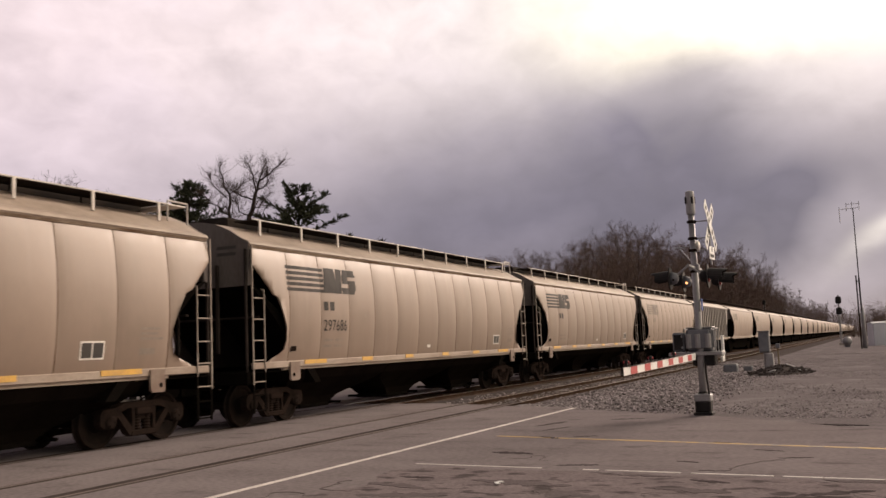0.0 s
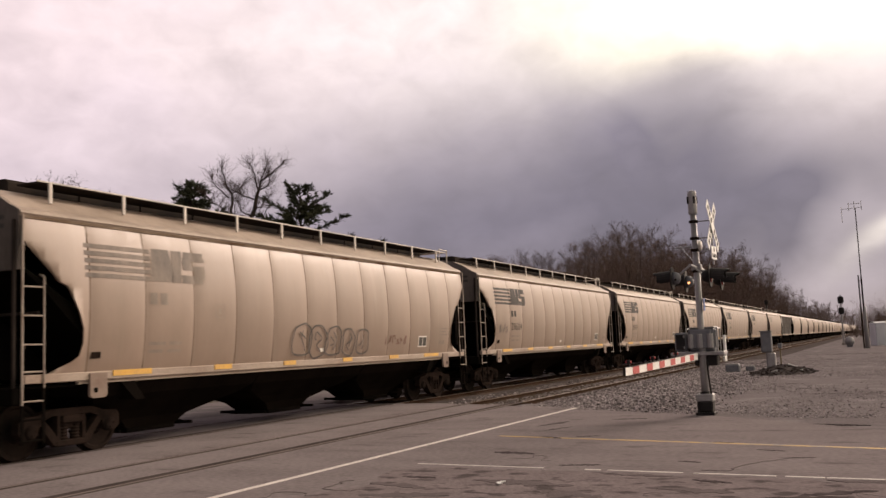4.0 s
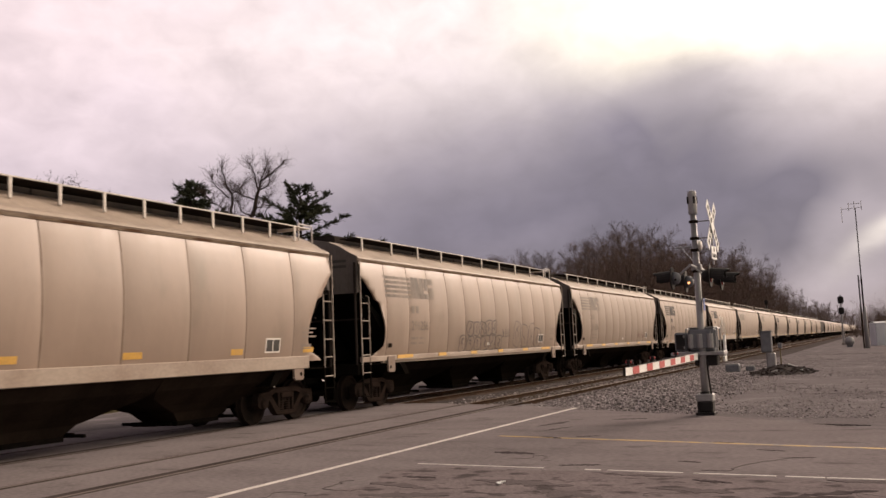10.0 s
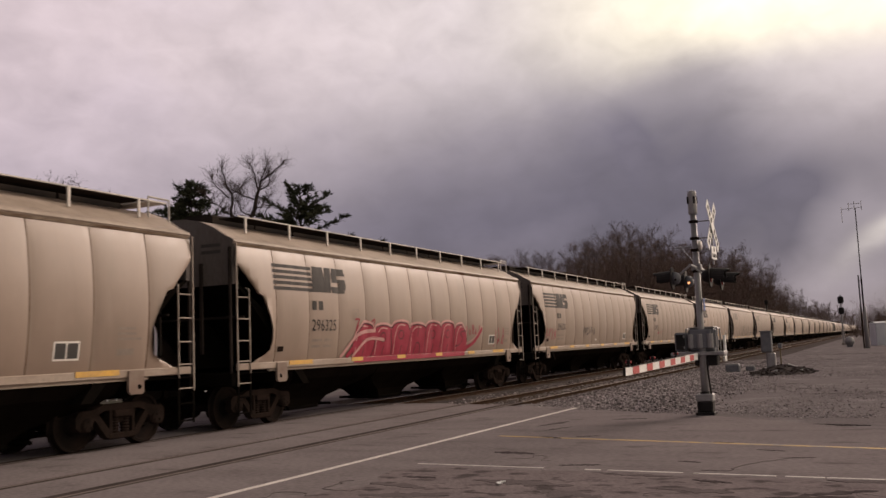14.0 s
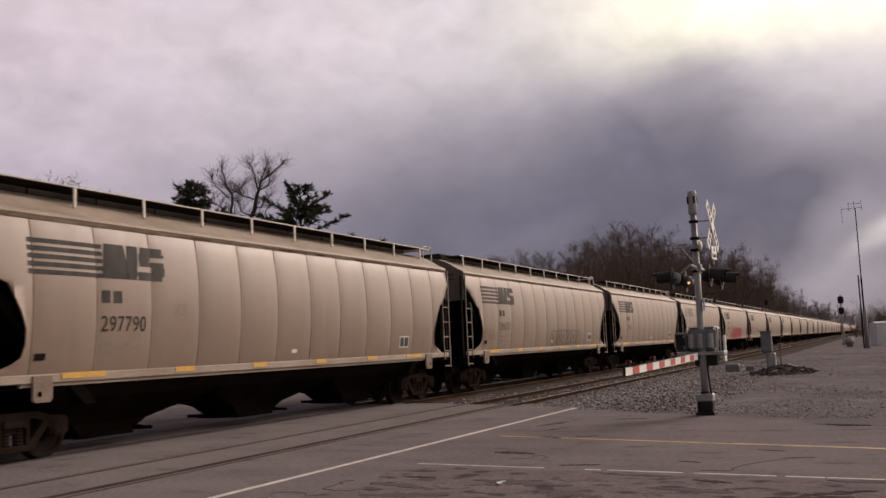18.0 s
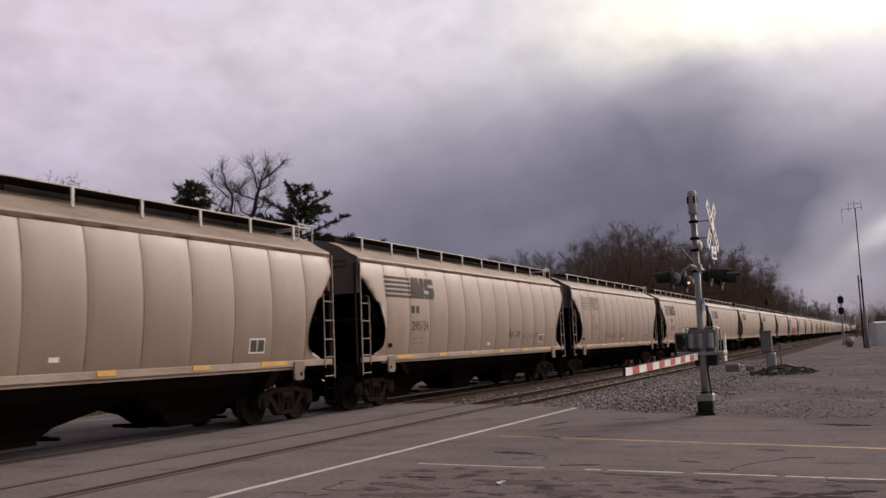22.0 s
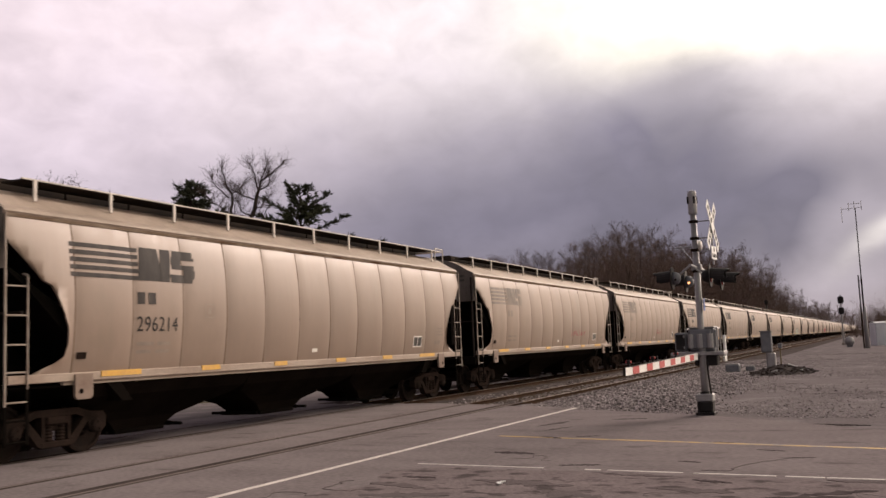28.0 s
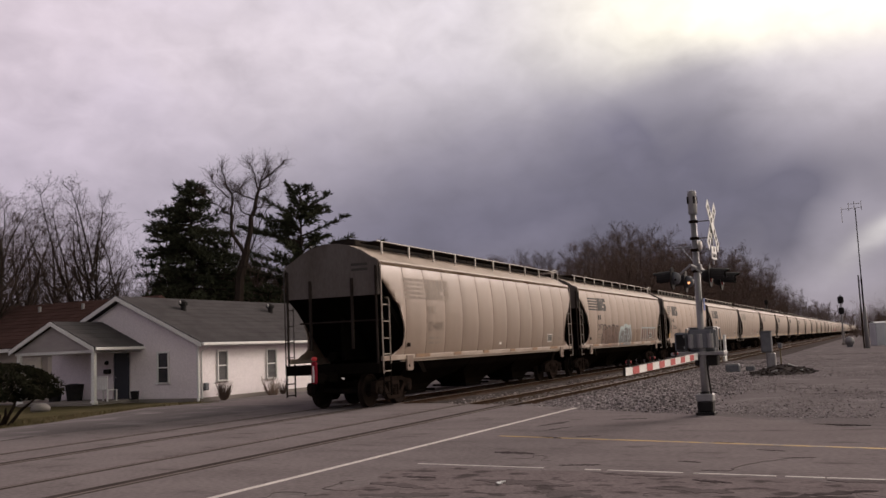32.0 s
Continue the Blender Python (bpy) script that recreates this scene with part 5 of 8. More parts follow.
def letter_piece(car, line_colour, fill, x0, x1, z0, z1, count, seed, width=0.035, rim=None, round_=False, over_sill=True):
    """Interlocking unreadable letter-like forms: one field of colour, outlines, notches and counters drawn on it."""
    aim(car)
    rnd = random.Random(seed)
    step, h = (x1 - x0) / count, z1 - z0
    tops = [z1 - rnd.uniform(0, 0.24) * h for _ in range(count)]

    def top_at(t):
        u = min(count - 1e-6, max(0, t * count))
        k, f = int(u), u - int(u)
        dip = (math.sin(math.pi * f) ** 0.4 if round_ else min(1, 5 * f, 5 * (1 - f)))
        return tops[k] - h * 0.16 * (1 - dip) - h * 0.35 * max(0, 1 - t * 14) - h * 0.35 * max(0, 1 - (1 - t) * 14)

    fm, lm = paint(fill, PAINTS[fill]), paint(line_colour, PAINTS[line_colour])
    ribbon(x0, x1, z0, top_at).make("graffiti_fill", fm, car, "%s spray-painted letter-like field" % fill)
    if over_sill:
        sill_patch(car, x0 + 0.1, x1 - 0.15 * step, fm)
    out, pale = Shape(), Shape()
    edge = [(x0 + (x1 - x0) * k / 70, top_at(k / 70)) for k in range(71)]
    if rim:
        pale.add(*side_stroke([(x, z + width * 1.2) for x, z in edge], width * 2.2, 0.014))
    out.add(*side_stroke(edge, width * 1.15, 0.018))
    for k in range(count + 1):
        x = x0 + step * k
        t = min(0.995, max(0.005, k / count))
        lean = rnd.uniform(-0.10, 0.14) * step
        z = top_at(t)
        pts = [(x + lean, z), (x + lean * 0.3 + rnd.gauss(0, 0.03), z0 + (z - z0) * 0.5), (x - lean * 0.5, z0)]
        out.add(*side_stroke(curve_pts(pts, 5), width, 0.018))
        if k == count:
            break
        cx, zt = x + step * 0.5, tops[k]
        kind = rnd.randrange(3)
        if kind == 0:  # a closed eye
            ring = [(cx + step * 0.15 * math.cos(a), z0 + (zt - z0) * 0.62 + h * 0.13 * math.sin(a)) for a in (i * math.pi / 4 for i in range(9))]
            out.add(*side_stroke(curve_pts(ring, 3), width * 0.9, 0.018))
            out.add(*side_stroke([(cx, z0), (cx + step * 0.06, z0 + h * 0.3)], width, 0.018))
        elif kind == 1:  # a crook
            out.add(*side_stroke(curve_pts([(cx + step * 0.38, z0 + (zt - z0) * 0.78), (cx - step * 0.08, z0 + (zt - z0) * 0.70), (cx + step * 0.12, z0 + (zt - z0) * 0.48), (cx - step * 0.12, z0 + (zt - z0) * 0.26), (cx - step * 0.40, z0 + (zt - z0) * 0.22)], 6), width, 0.018))
        else:  # notches from above and below
            out.add(*side_stroke([(cx + step * 0.05, zt - 0.02), (cx, z0 + (zt - z0) * 0.6)], width, 0.018))
            out.add(*side_stroke(curve_pts([(cx - step * 0.18, z0), (cx - step * 0.06, z0 + h * 0.34), (cx + step * 0.14, z0 + h * 0.30), (cx + step * 0.2, z0)], 4), width, 0.018))
        if rim:
            pale.add(*side_stroke(curve_pts([(x + step * 0.14, z0 + 0.05), (x + step * 0.16, z0 + (zt - z0) * 0.55), (x + step * 0.34, zt - h * 0.10), (x + step * 0.72, zt - h * 0.09)], 5), width * 0.9, 0.016))
    if rim:
        pale.make("graffiti_rim", paint(rim, PAINTS[rim]), car, "%s spray-painted edging" % rim)
    out.make("graffiti_outline", lm, car, "unreadable %s spray-painted outlines" % line_colour)


def swoosh(car, colour, x0, z0, x1, z1, bend, width):
    """One long sprayed curve."""
    aim(car)
    mid_p = ((x0 + x1) / 2 - bend * 0.3, (z0 + z1) / 2 + bend)
    Shape().add(*side_stroke(curve_pts([(x0, z0), mid_p, (x1, z1)], 8), width, 0.02)).make("graffiti_swoosh", paint(colour, PAINTS[colour]), car, "long %s sprayed swoosh" % colour)


def bubble_piece(car, line_colour, fill, x0, x1, z0, z1, count, seed, width=0.05, name="graffiti_piece"):
    """Rounded outline forms side by side, with a fill of another colour."""
    aim(car)
    rnd, out = random.Random(seed), Shape()
    step = (x1 - x0) / count
    for k in range(count):
        cx, top = x0 + step * (k + 0.5), z1 - rnd.uniform(0, 0.22) * (z1 - z0)
        bot, hw = z0 + rnd.uniform(0, 0.06) * (z1 - z0), step * rnd.uniform(0.46, 0.6)
        ring, lean = [], rnd.uniform(-0.12, 0.2)
        for i in range(11):
            a = 2 * math.pi * i / 11 + 0.3
            u = hw * math.copysign(abs(math.cos(a)) ** 0.7, math.cos(a)) * rnd.uniform(0.8, 1.15)
            w2 = (top - bot) / 2 * math.copysign(abs(math.sin(a)) ** 0.75, math.sin(a)) * rnd.uniform(0.85, 1.08)
            ring.append((cx + u + lean * w2, (top + bot) / 2 + w2))
        ring.append(ring[0])
        smooth_ring = curve_pts(ring, 4)
        out.add(*side_stroke(smooth_ring, width, 0.026))
        inner = curve_pts([(cx + hw * rnd.uniform(-0.45, 0.45), bot + (top - bot) * t) for t in (0.2, 0.4, 0.6, 0.82)], 4)
        out.add(*side_stroke(inner, width * 0.9, 0.026))
        hook = curve_pts([(cx + hw * rnd.uniform(-0.5, 0.5), bot + (top - bot) * rnd.uniform(0.25, 0.8)) for _ in range(3)], 4)
        out.add(*side_stroke(hook, width * 0.8, 0.026))
        if fill:
            n = len(smooth_ring) - 1
            mx, mz = sum(p[0] for p in smooth_ring) / (n + 1), sum(p[1] for p in smooth_ring) / (n + 1)
            lay = 0.018 + 0.0008 * (k % 3)
            vs = [on_side(mx, mz, lay)] + [on_side(*p, lay) for p in smooth_ring]
            half = [on_side((mx + p[0]) / 2, (mz + p[1]) / 2, lay) for p in smooth_ring]
            m0 = len(vs)
            vs += half
            fs = []
            for i in range(n):
                fs += [(0, m0 + i, m0 + i + 1), (m0 + i, 1 + i, 2 + i, m0 + i + 1)]
            Shape().add(vs, fs).make("graffiti_fill", paint(fill, PAINTS[fill]), car, "%s spray-painted fill" % fill)
    return out.make(name, paint(line_colour, PAINTS[line_colour]), car, "unreadable %s spray-painted outline forms" % line_colour)


# number from the rear, painted number, kind of car, emblem: dark, faded or pale
CARS = {0: ("294805", "old", "pale"), 1: ("297739", "old", "dark"), 2: ("298305", "new", "dark"), 3: ("296214", "old", "dark"), 4: ("", "old", "faded"), 5: ("", "old", "faded"), 6: ("296520", "old", "dark"), 7: ("295109", "old", "dark"), 8: ("297211", "old", "dark"), 9: ("295124", "old", "dark"), 10: ("297300", "old", "faded"), 11: ("298010", "old", "dark"), 12: ("297790", "old", "dark"), 13: ("296731", "old", "dark"), 14: ("297751", "old", "dark"), 15: ("", "old", "faded"), 16: ("296325", "old", "dark"), 17: ("296226", "old", "dark"), 18: ("297838", "old", "dark"), 19: ("298331", "new", "dark"), 20: ("296256", "old", "faded"), 21: ("296236", "old", "faded"), 22: ("296119", "old", "dark"), 23: ("298104", "new", "dark"), 24: ("", "old", "faded"), 25: ("", "old", "faded"), 26: ("296314", "old", "dark"), 27: ("295105", "old", "dark"), 28: ("294829", "old", "dark"), 29: ("297686", "old", "dark"), 30: ("", "old", "dark"), 31: ("", "old", "faded")}
LOOKS = {"dark": "dark stripes and emblem", "faded": "half-faded stripes and emblem", "pale": "washed-out emblem"}
DECALS = {"dark": DECAL_GREY, "faded": DECAL_FADED, "pale": DECAL_PALE}
train = {}
SHORT = 2 * (HALF["old"] - HALF["new"])  # by how much the other kind is shorter


def place(i):
    """How far car i runs ahead of the last one."""
    news = [k for k, c in CARS.items() if c[1] == "new"]
    return PITCH_CAR * i - SHORT * (sum(k < i for k in news) + 0.5 * (i in news))



def build_train():
    base = {"old": hopper_car("weathered beige-grey covered hopper car"), "new": hopper_car("weathered beige-grey covered hopper car with broad panels", True)}
    used = set()
    for i, (number, kind, look_) in CARS.items():
        if kind in used:
            car = copy_thing(base[kind], pose(0, TRAIN_Y, 0))
        else:
            car = base[kind]
            used.add(kind)
        train[i] = car
    for i, (number, kind, look_) in CARS.items():
        car, mat = train[i], DECALS[look_]
        paint_on["kind"] = kind
        text = "weathered beige-grey covered grain hopper car with " + LOOKS[look_]
        emblem(car, kind, mat)
        stencils(car, number, kind, mat, 100 + i)
        car["label"] = text
    rear_marker(train[0])
    far_cars()


def rear_marker(car):
    """The flashing marker that hangs on the last coupler."""
    x = -HALF["old"] - 0.98
    m = Shape().box(x, -0.02, 1.02, 0.10, 0.15, 0.58, 0.03).make("rear_marker", MARKER_RED, car, "red end-of-train marker with a pale stripe")
    Shape().box(x - 0.056, -0.02, 0.98, 0.012, 0.05, 0.42, 0.004).make("marker_stripe", SIGN_WHITE, m)
    Shape().lathe([(0.07, 0), (0.08, 0.05), (0.05, 0.1)], (x, -0.02, 1.33), "z", 10).make("marker_lamp", RED_LENS, m, "lit red marker lamp")
    Shape().box(x + 0.08, -0.02, 0.95, 0.1, 0.1, 0.2).make("clamp", BLACK_STEEL, m)


def far_cars():
    """The cars that are already far up the line at the start."""
    M, half = MESH["old"], HALF["old"]
    car = empty("hopper_car", pose(0, TRAIN_Y, 0), "distant beige-grey covered hopper car", "railway car", "cars of the grain train")
    for tag in ("near", "far"):
        part("side_sheet", M["side_" + tag], car)
        part("side_sill", M["sill_" + tag], car)
        part("running_board", M["walk_" + tag], car)
    part("roof", M["roof"], car)
    part("underframe", M["far_under"], car)
    for e in (-1, 1):
        part("end_bulkhead", M["bulk_%d" % e], car)
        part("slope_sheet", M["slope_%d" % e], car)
    sh, x0 = mark_mesh("old", DECAL_FADED)
    sh.add(*side_patch(x0, x0 + 1.3, 2.95, 3.55))
    sh.make("emblem_stripes", DECAL_FADED, car, "faded dark stripes and block")
    # the one ribbed grey car
    rib = empty("hopper_car", pose(0, TRAIN_Y, 0), "dull grey covered hopper car with upright side ribs", "railway car", "cars of the grain train")
    for s in (-1, 1):
        Shape().prism([(-half + 0.3, EAVE), (half - 0.3, EAVE), (half - 1.3, 1.3), (-half + 1.3, 1.3)], s * 1.40, s * 1.44).make("side_sheet", OLD_GREY_CAR, rib)
        for k in range(16):
            x = -6.6 + 13.2 * k / 15
            Shape().box(x, s * 1.47, 2.58, 0.09, 0.10, 2.5, 0.01).make("rib", OLD_GREY_CAR, rib)
    part("roof", M["roof"], rib)
    part("side_sill", M["sill_near"], rib)
    part("underframe", M["far_under"], rib)
    part("running_board", M["walk_near"], rib)
    for e in (-1, 1):
        part("end_bulkhead", M["bulk_%d" % e], rib)
        part("slope_sheet", M["slope_%d" % e], rib)
    train[32] = rib
    train[33] = car
    for i in range(34, 76):
        train[i] = copy_thing(car, pose(0, TRAIN_Y, 0))


build_train()

# ---------------------------------------------------------------- trees
def broad_tree(rnd, height, stems=3, trunk_r=0.24, spread=0.30, clear=0.28, thin=0.006):
    """A bare broad-leaved tree: a trunk that parts into leaders, limbs off these, and three orders of crooked twigs. Two shapes."""
    wood, twig = Shape(), Shape()

    def aside(d, deg, a):
        o = d.orthogonal().normalized()
        o = o * math.cos(a) + d.cross(o) * math.sin(a)
        return (d * math.cos(radians(deg)) + o * math.sin(radians(deg))).normalized()

    def run(p, d, length, r0, r1, n, lift, kink, sh, sides):
        """A crooked run of n pieces; gives its nodes (place, way, radius, part of the run)."""
        nodes = []
        for k in range(n):
            d = (d + Vector((rnd.gauss(0, kink), rnd.gauss(0, kink), rnd.gauss(0, kink) + lift))).normalized()
            q = p + d * length / n
            ra, rb = r0 + (r1 - r0) * k / n, r0 + (r1 - r0) * (k + 1) / n
            sh.tube(p, q, ra, rb, sides, caps=False)
            nodes.append((q, d, rb, (k + 1) / n))
            p = q
        return nodes

    def twigs(p, d, length, r, order):
        turn = rnd.uniform(0, 6.28)
        for q, d2, r2, t in run(p, d, length, r, max(thin * 0.6, r * 0.45), 4 if order > 1 else 3, 0.02, 0.17, twig, 3):
            if order:
                turn += 2.4 + rnd.gauss(0, 0.5)
                twigs(q, aside(d2, rnd.uniform(32, 58), turn), length * rnd.uniform(0.38, 0.62), max(thin, r2 * 0.62), order - 1)

    trunk = run(Vector((0, 0, -0.3)), Vector((rnd.gauss(0, 0.05), rnd.gauss(0, 0.05), 1)).normalized(), height * clear, trunk_r, trunk_r * 0.8, 4, 0.05, 0.05, wood, 8)
    p, d, r, _ = trunk[-1]
    turn = rnd.uniform(0, 6.28)
    for i in range(stems):
        lead = aside(d, rnd.uniform(8, 26), turn + i * 6.28 / stems)
        long = height * (1 - clear) * rnd.uniform(0.78, 1.0)
        a = rnd.uniform(0, 6.28)
        for q, d2, r2, t in run(p, lead, long, r * 0.72, 0.02, 8, 0.05, 0.09, wood, 6):
            for _ in range(2 if t < 0.9 else 3):
                a += 2.2 + rnd.gauss(0, 0.5)
                reach = height * max(0.075, spread * (1.1 - t) ** 0.8) * rnd.uniform(0.6, 1.2)
                limb = run(q, aside(d2, rnd.uniform(34, 62), a), reach, max(0.018, r2 * 0.55), 0.012, 5, 0.06, 0.14, wood, 4)
                b = rnd.uniform(0, 6.28)
                for q3, d3, r3, _t in limb:
                    b += 2.4
                    twigs(q3, aside(d3, rnd.uniform(30, 55), b), max(0.5, reach * rnd.uniform(0.32, 0.6)), max(thin, r3 * 0.5), 2)
    k = height / max(v[2] for v in twig.v)
    for sh in (wood, twig):
        sh.v = [(x * k, y * k, z * k) for x, y, z in sh.v]
    return wood, twig


def limb_tree(x, y, z, limbs, seed, label):
    """A bare tree with a known habit: limbs as (across, height) runs with their thickness, twigs grown out of them."""
    rnd = random.Random(seed)
    tree = empty("bare_tree", pose(x, y, z), label, "tree", "bare trees beyond the tracks")
    a = radians(HEAD)
    across, away = Vector((math.cos(a), -math.sin(a), 0)), Vector((math.sin(a), math.cos(a), 0))
    wood, twig = Shape(), Shape()

    def sprout(p, d, length, r, lv):
        for k in range(3):
            d = (d + Vector((rnd.gauss(0, 0.16), rnd.gauss(0, 0.16), rnd.gauss(0.05, 0.14)))).normalized()
            q = p + d * length / 3
            twig.tube(p, q, r, r * 0.82, 3, caps=False)
            p, r = q, r * 0.82
            if lv:
                o = Vector((rnd.gauss(0, 1), rnd.gauss(0, 1), rnd.gauss(0.15, 0.8))).normalized()
                sprout(p, (d + o * 0.75).normalized(), length * rnd.uniform(0.45, 0.75), r * 0.7, lv - 1)

    for points, r0, r1 in limbs:
        depth, drift, prev = 0.0, rnd.uniform(-0.35, 0.35), None
        n = len(points)
        for k, (u, h) in enumerate(points):
            p = across * u + away * depth + Vector((0, 0, h))
            depth += drift * (1.0 if r0 < 0.1 else 0.15)
            if prev is not None:
                t0, t1 = (k - 1) / (n - 1), k / (n - 1)
                ra, rb = r0 + (r1 - r0) * t0, r0 + (r1 - r0) * t1
                mid_p = (prev + p) / 2 + Vector((rnd.gauss(0, 0.05), rnd.gauss(0, 0.05), rnd.gauss(0, 0.05)))
                wood.tube(prev, mid_p, ra, (ra + rb) / 2, 6, caps=False).tube(mid_p, p, (ra + rb) / 2, rb, 6, caps=False)
                d = (p - prev).normalized()
                for q, rr in ((mid_p, (ra + rb) / 2), (p, rb)):
                    if rr < 0.12 and h > 9.4:
                        for _ in range(4):
                            o = Vector((rnd.gauss(0, 1), rnd.gauss(0, 1), rnd.gauss(0.5, 0.7))).normalized()
                            sprout(q, (d * 0.6 + o).normalized(), rnd.uniform(0.35, 0.7), min(0.013, rr * 0.5), 3)
            prev = p
        if r1 < 0.06:
            for _ in range(7):
                o = Vector((rnd.gauss(0, 1), rnd.gauss(0, 1), rnd.gauss(0.4, 0.6))).normalized()
                sprout(prev, (d + o * 0.5).normalized(), rnd.uniform(0.4, 0.75), 0.012, 3)
    wood.make("trunk", BARK, tree)
    twig.make("crown", TWIG, tree, "fine bare twigs")


def conifer(x, y, z, height, radius, seed, label, bare=0.12, droop=-0.15, pines=False, n_whorl=26):
    """An evergreen: trunk, whorls of boughs, and needle sprays along each."""
    rnd = random.Random(seed)
    tree = empty("conifer", pose(x, y, z), label, "tree", "evergreens behind the white house")
    wood, leaf = Shape(), Shape()
    wood.tube((0, 0, -0.3), (0, 0, height * 0.97), height * 0.018, 0.03, 8)

    def spray(p, d, size):
        o = d.orthogonal().normalized()
        for _ in range(6):
            a = rnd.uniform(0, 6.28)
            s = (o * math.cos(a) + d.cross(o) * math.sin(a) * 0.7).normalized()
            tip = p + (d * rnd.uniform(0.5, 1.0) + s * rnd.uniform(0.3, 0.8) + Vector((0, 0, rnd.uniform(-0.1, 0.35)))).normalized() * size * rnd.uniform(0.6, 1.2)
            w = s.cross(tip - p).normalized() * size * 0.085
            mid_p = (p + tip) / 2
            leaf.add([p, mid_p + w, tip, mid_p - w], [(0, 1, 2, 3)])

    for k in range(n_whorl):
        t = bare + (1 - bare) * (k / (n_whorl - 1)) ** 0.9
        h = height * t
        prof = min(1.0, (1 - t) * 1.9) ** 0.7 + 0.06 if pines else min(1.0, (1 - t) * 1.7) ** 0.6 * (1 + 0.12 * math.sin(t * 19)) + 0.03
        for b in range(rnd.randint(3, 5) if pines else rnd.randint(4, 7)):
            a = rnd.uniform(0, 6.28)
            ln = radius * prof * (rnd.uniform(0.35, 1.3) if pines else rnd.uniform(0.55, 1.2))
            d = Vector((math.cos(a), math.sin(a), droop + (0.55 if t > 0.8 else 0.15) * rnd.random())).normalized()
            p0 = Vector((0, 0, h + rnd.uniform(-0.2, 0.2)))
            p1 = p0 + d * ln
            wood.tube(p0, p1, 0.03 + 0.012 * ln, 0.012, 4, caps=False)
            m = max(4, int(ln * (14.0 if not pines else 12.0)))
            for i in range(m):
                u = 0.25 + 0.75 * (i + rnd.random()) / m
                g = 0.07 if pines else 0.12
                q = p0 + d * ln * u + Vector((rnd.gauss(0, g), rnd.gauss(0, g), rnd.gauss(0, g * 0.7)))
                spray(q, (d + Vector((rnd.gauss(0, 0.4), rnd.gauss(0, 0.4), rnd.gauss(0, 0.25)))).normalized(), rnd.uniform(0.26, 0.55) * (1.0 if pines else 0.85))
    wood.make("trunk", BARK, tree)
    leaf.make("crown", NEEDLE, tree, "dense dark green needles")


def ground_at(px, depth):
    """Plan position at a lateral angle (tangent, from the heading) and a depth along the heading."""
    a = radians(HEAD)
    return depth * math.sin(a) + px * depth * math.cos(a), depth * math.cos(a) - px * depth * math.sin(a)


def build_trees():
    x, y = ground_at(-0.217, 56)
    habit = [([(-0.3, -0.3), (-0.2, 3.0), (0.0, 6.6), (0.4, 7.9)], 0.36, 0.24), ([(0.4, 7.9), (0.6, 9.0), (0.7, 10.2), (1.0, 11.0), (1.2, 11.8), (1.3, 12.2)], 0.19, 0.075),
             ([(1.3, 12.2), (1.6, 12.4), (2.1, 12.7), (2.6, 13.1)], 0.06, 0.03), ([(1.2, 11.8), (1.0, 12.4), (0.8, 13.1), (0.6, 13.5)], 0.055, 0.025), ([(1.3, 12.2), (1.5, 12.9), (1.6, 13.4)], 0.055, 0.025),
             ([(1.2, 11.8), (1.6, 11.9), (1.9, 12.2), (1.9, 12.6)], 0.05, 0.025), ([(1.0, 11.2), (0.4, 11.4), (0.0, 11.7), (-0.3, 11.8)], 0.05, 0.025), ([(0.9, 10.5), (1.4, 10.7), (1.7, 11.1)], 0.045, 0.02),
             ([(0.8, 10.3), (0.2, 10.5), (0.1, 11.0), (0.3, 11.4)], 0.04, 0.02), ([(0.4, 7.9), (-0.2, 8.8), (-0.5, 9.7), (-0.5, 10.6), (-0.4, 11.6), (-0.7, 12.0), (-0.8, 12.5), (-1.0, 13.1)], 0.13, 0.03),
             ([(-0.5, 10.4), (-0.9, 10.7), (-1.4, 11.0), (-1.8, 11.5)], 0.05, 0.02), ([(-0.4, 11.6), (-0.1, 11.7), (0.2, 12.0)], 0.04, 0.02), ([(-0.6, 11.4), (-1.2, 12.0), (-1.4, 12.4)], 0.04, 0.02)]
    limb_tree(x, y, -0.4, habit, 14, "tall bare tree with crooked spreading limbs between the evergreens")
    x, y = ground_at(-0.268, 58)
    conifer(x, y, -0.4, 12.7, 3.8, 5, "tall dense dark green spruce behind the white house", n_whorl=46)
    x, y = ground_at(-0.151, 62)
    conifer(x, y, -0.4, 12.8, 4.8, 17, "ragged dark green pine behind the white house", bare=0.2, droop=0.18, pines=True, n_whorl=31)
    for px, d, h, r, seed in ((-0.205, 68, 8.2, 3.6, 61), (-0.165, 67, 7.6, 3.4, 63), (-0.236, 66, 7.6, 3.2, 67)):
        x, y = ground_at(px, d)
        conifer(x, y, -0.4, h, r, seed, "low dark evergreen in the thicket behind the white house", bare=0.03, n_whorl=26)
    spots = ((-0.382, 60, 14.1, 21, 33), (-0.361, 63, 14.5, 23, 30), (-0.4035, 66, 14.4, 25, 34), (-0.3246, 64, 12.7, 27, 24), (-0.455, 52, 11.3, 29, 42), (-0.437, 60, 12.0, 31, 42), (-0.486, 50, 12.7, 33, 40), (-0.4185, 75, 12.9, 35, 36), (-0.337, 78, 10.8, 37, 36), (-0.308, 74, 11.6, 39, 30), (-0.233, 66, 14.4, 41, 30), (-0.465, 70, 12.5, 43, 40), (-0.39, 84, 11.5, 45, 36), (-0.475, 60, 12.8, 47, 40), (-0.35, 90, 11.0, 49, 36), (-0.425, 92, 11.8, 51, 36), (-0.32, 86, 9.5, 53, 30), (-0.28, 80, 9.0, 55, 30), (-0.50, 72, 12.6, 57, 40))
    kinds = []
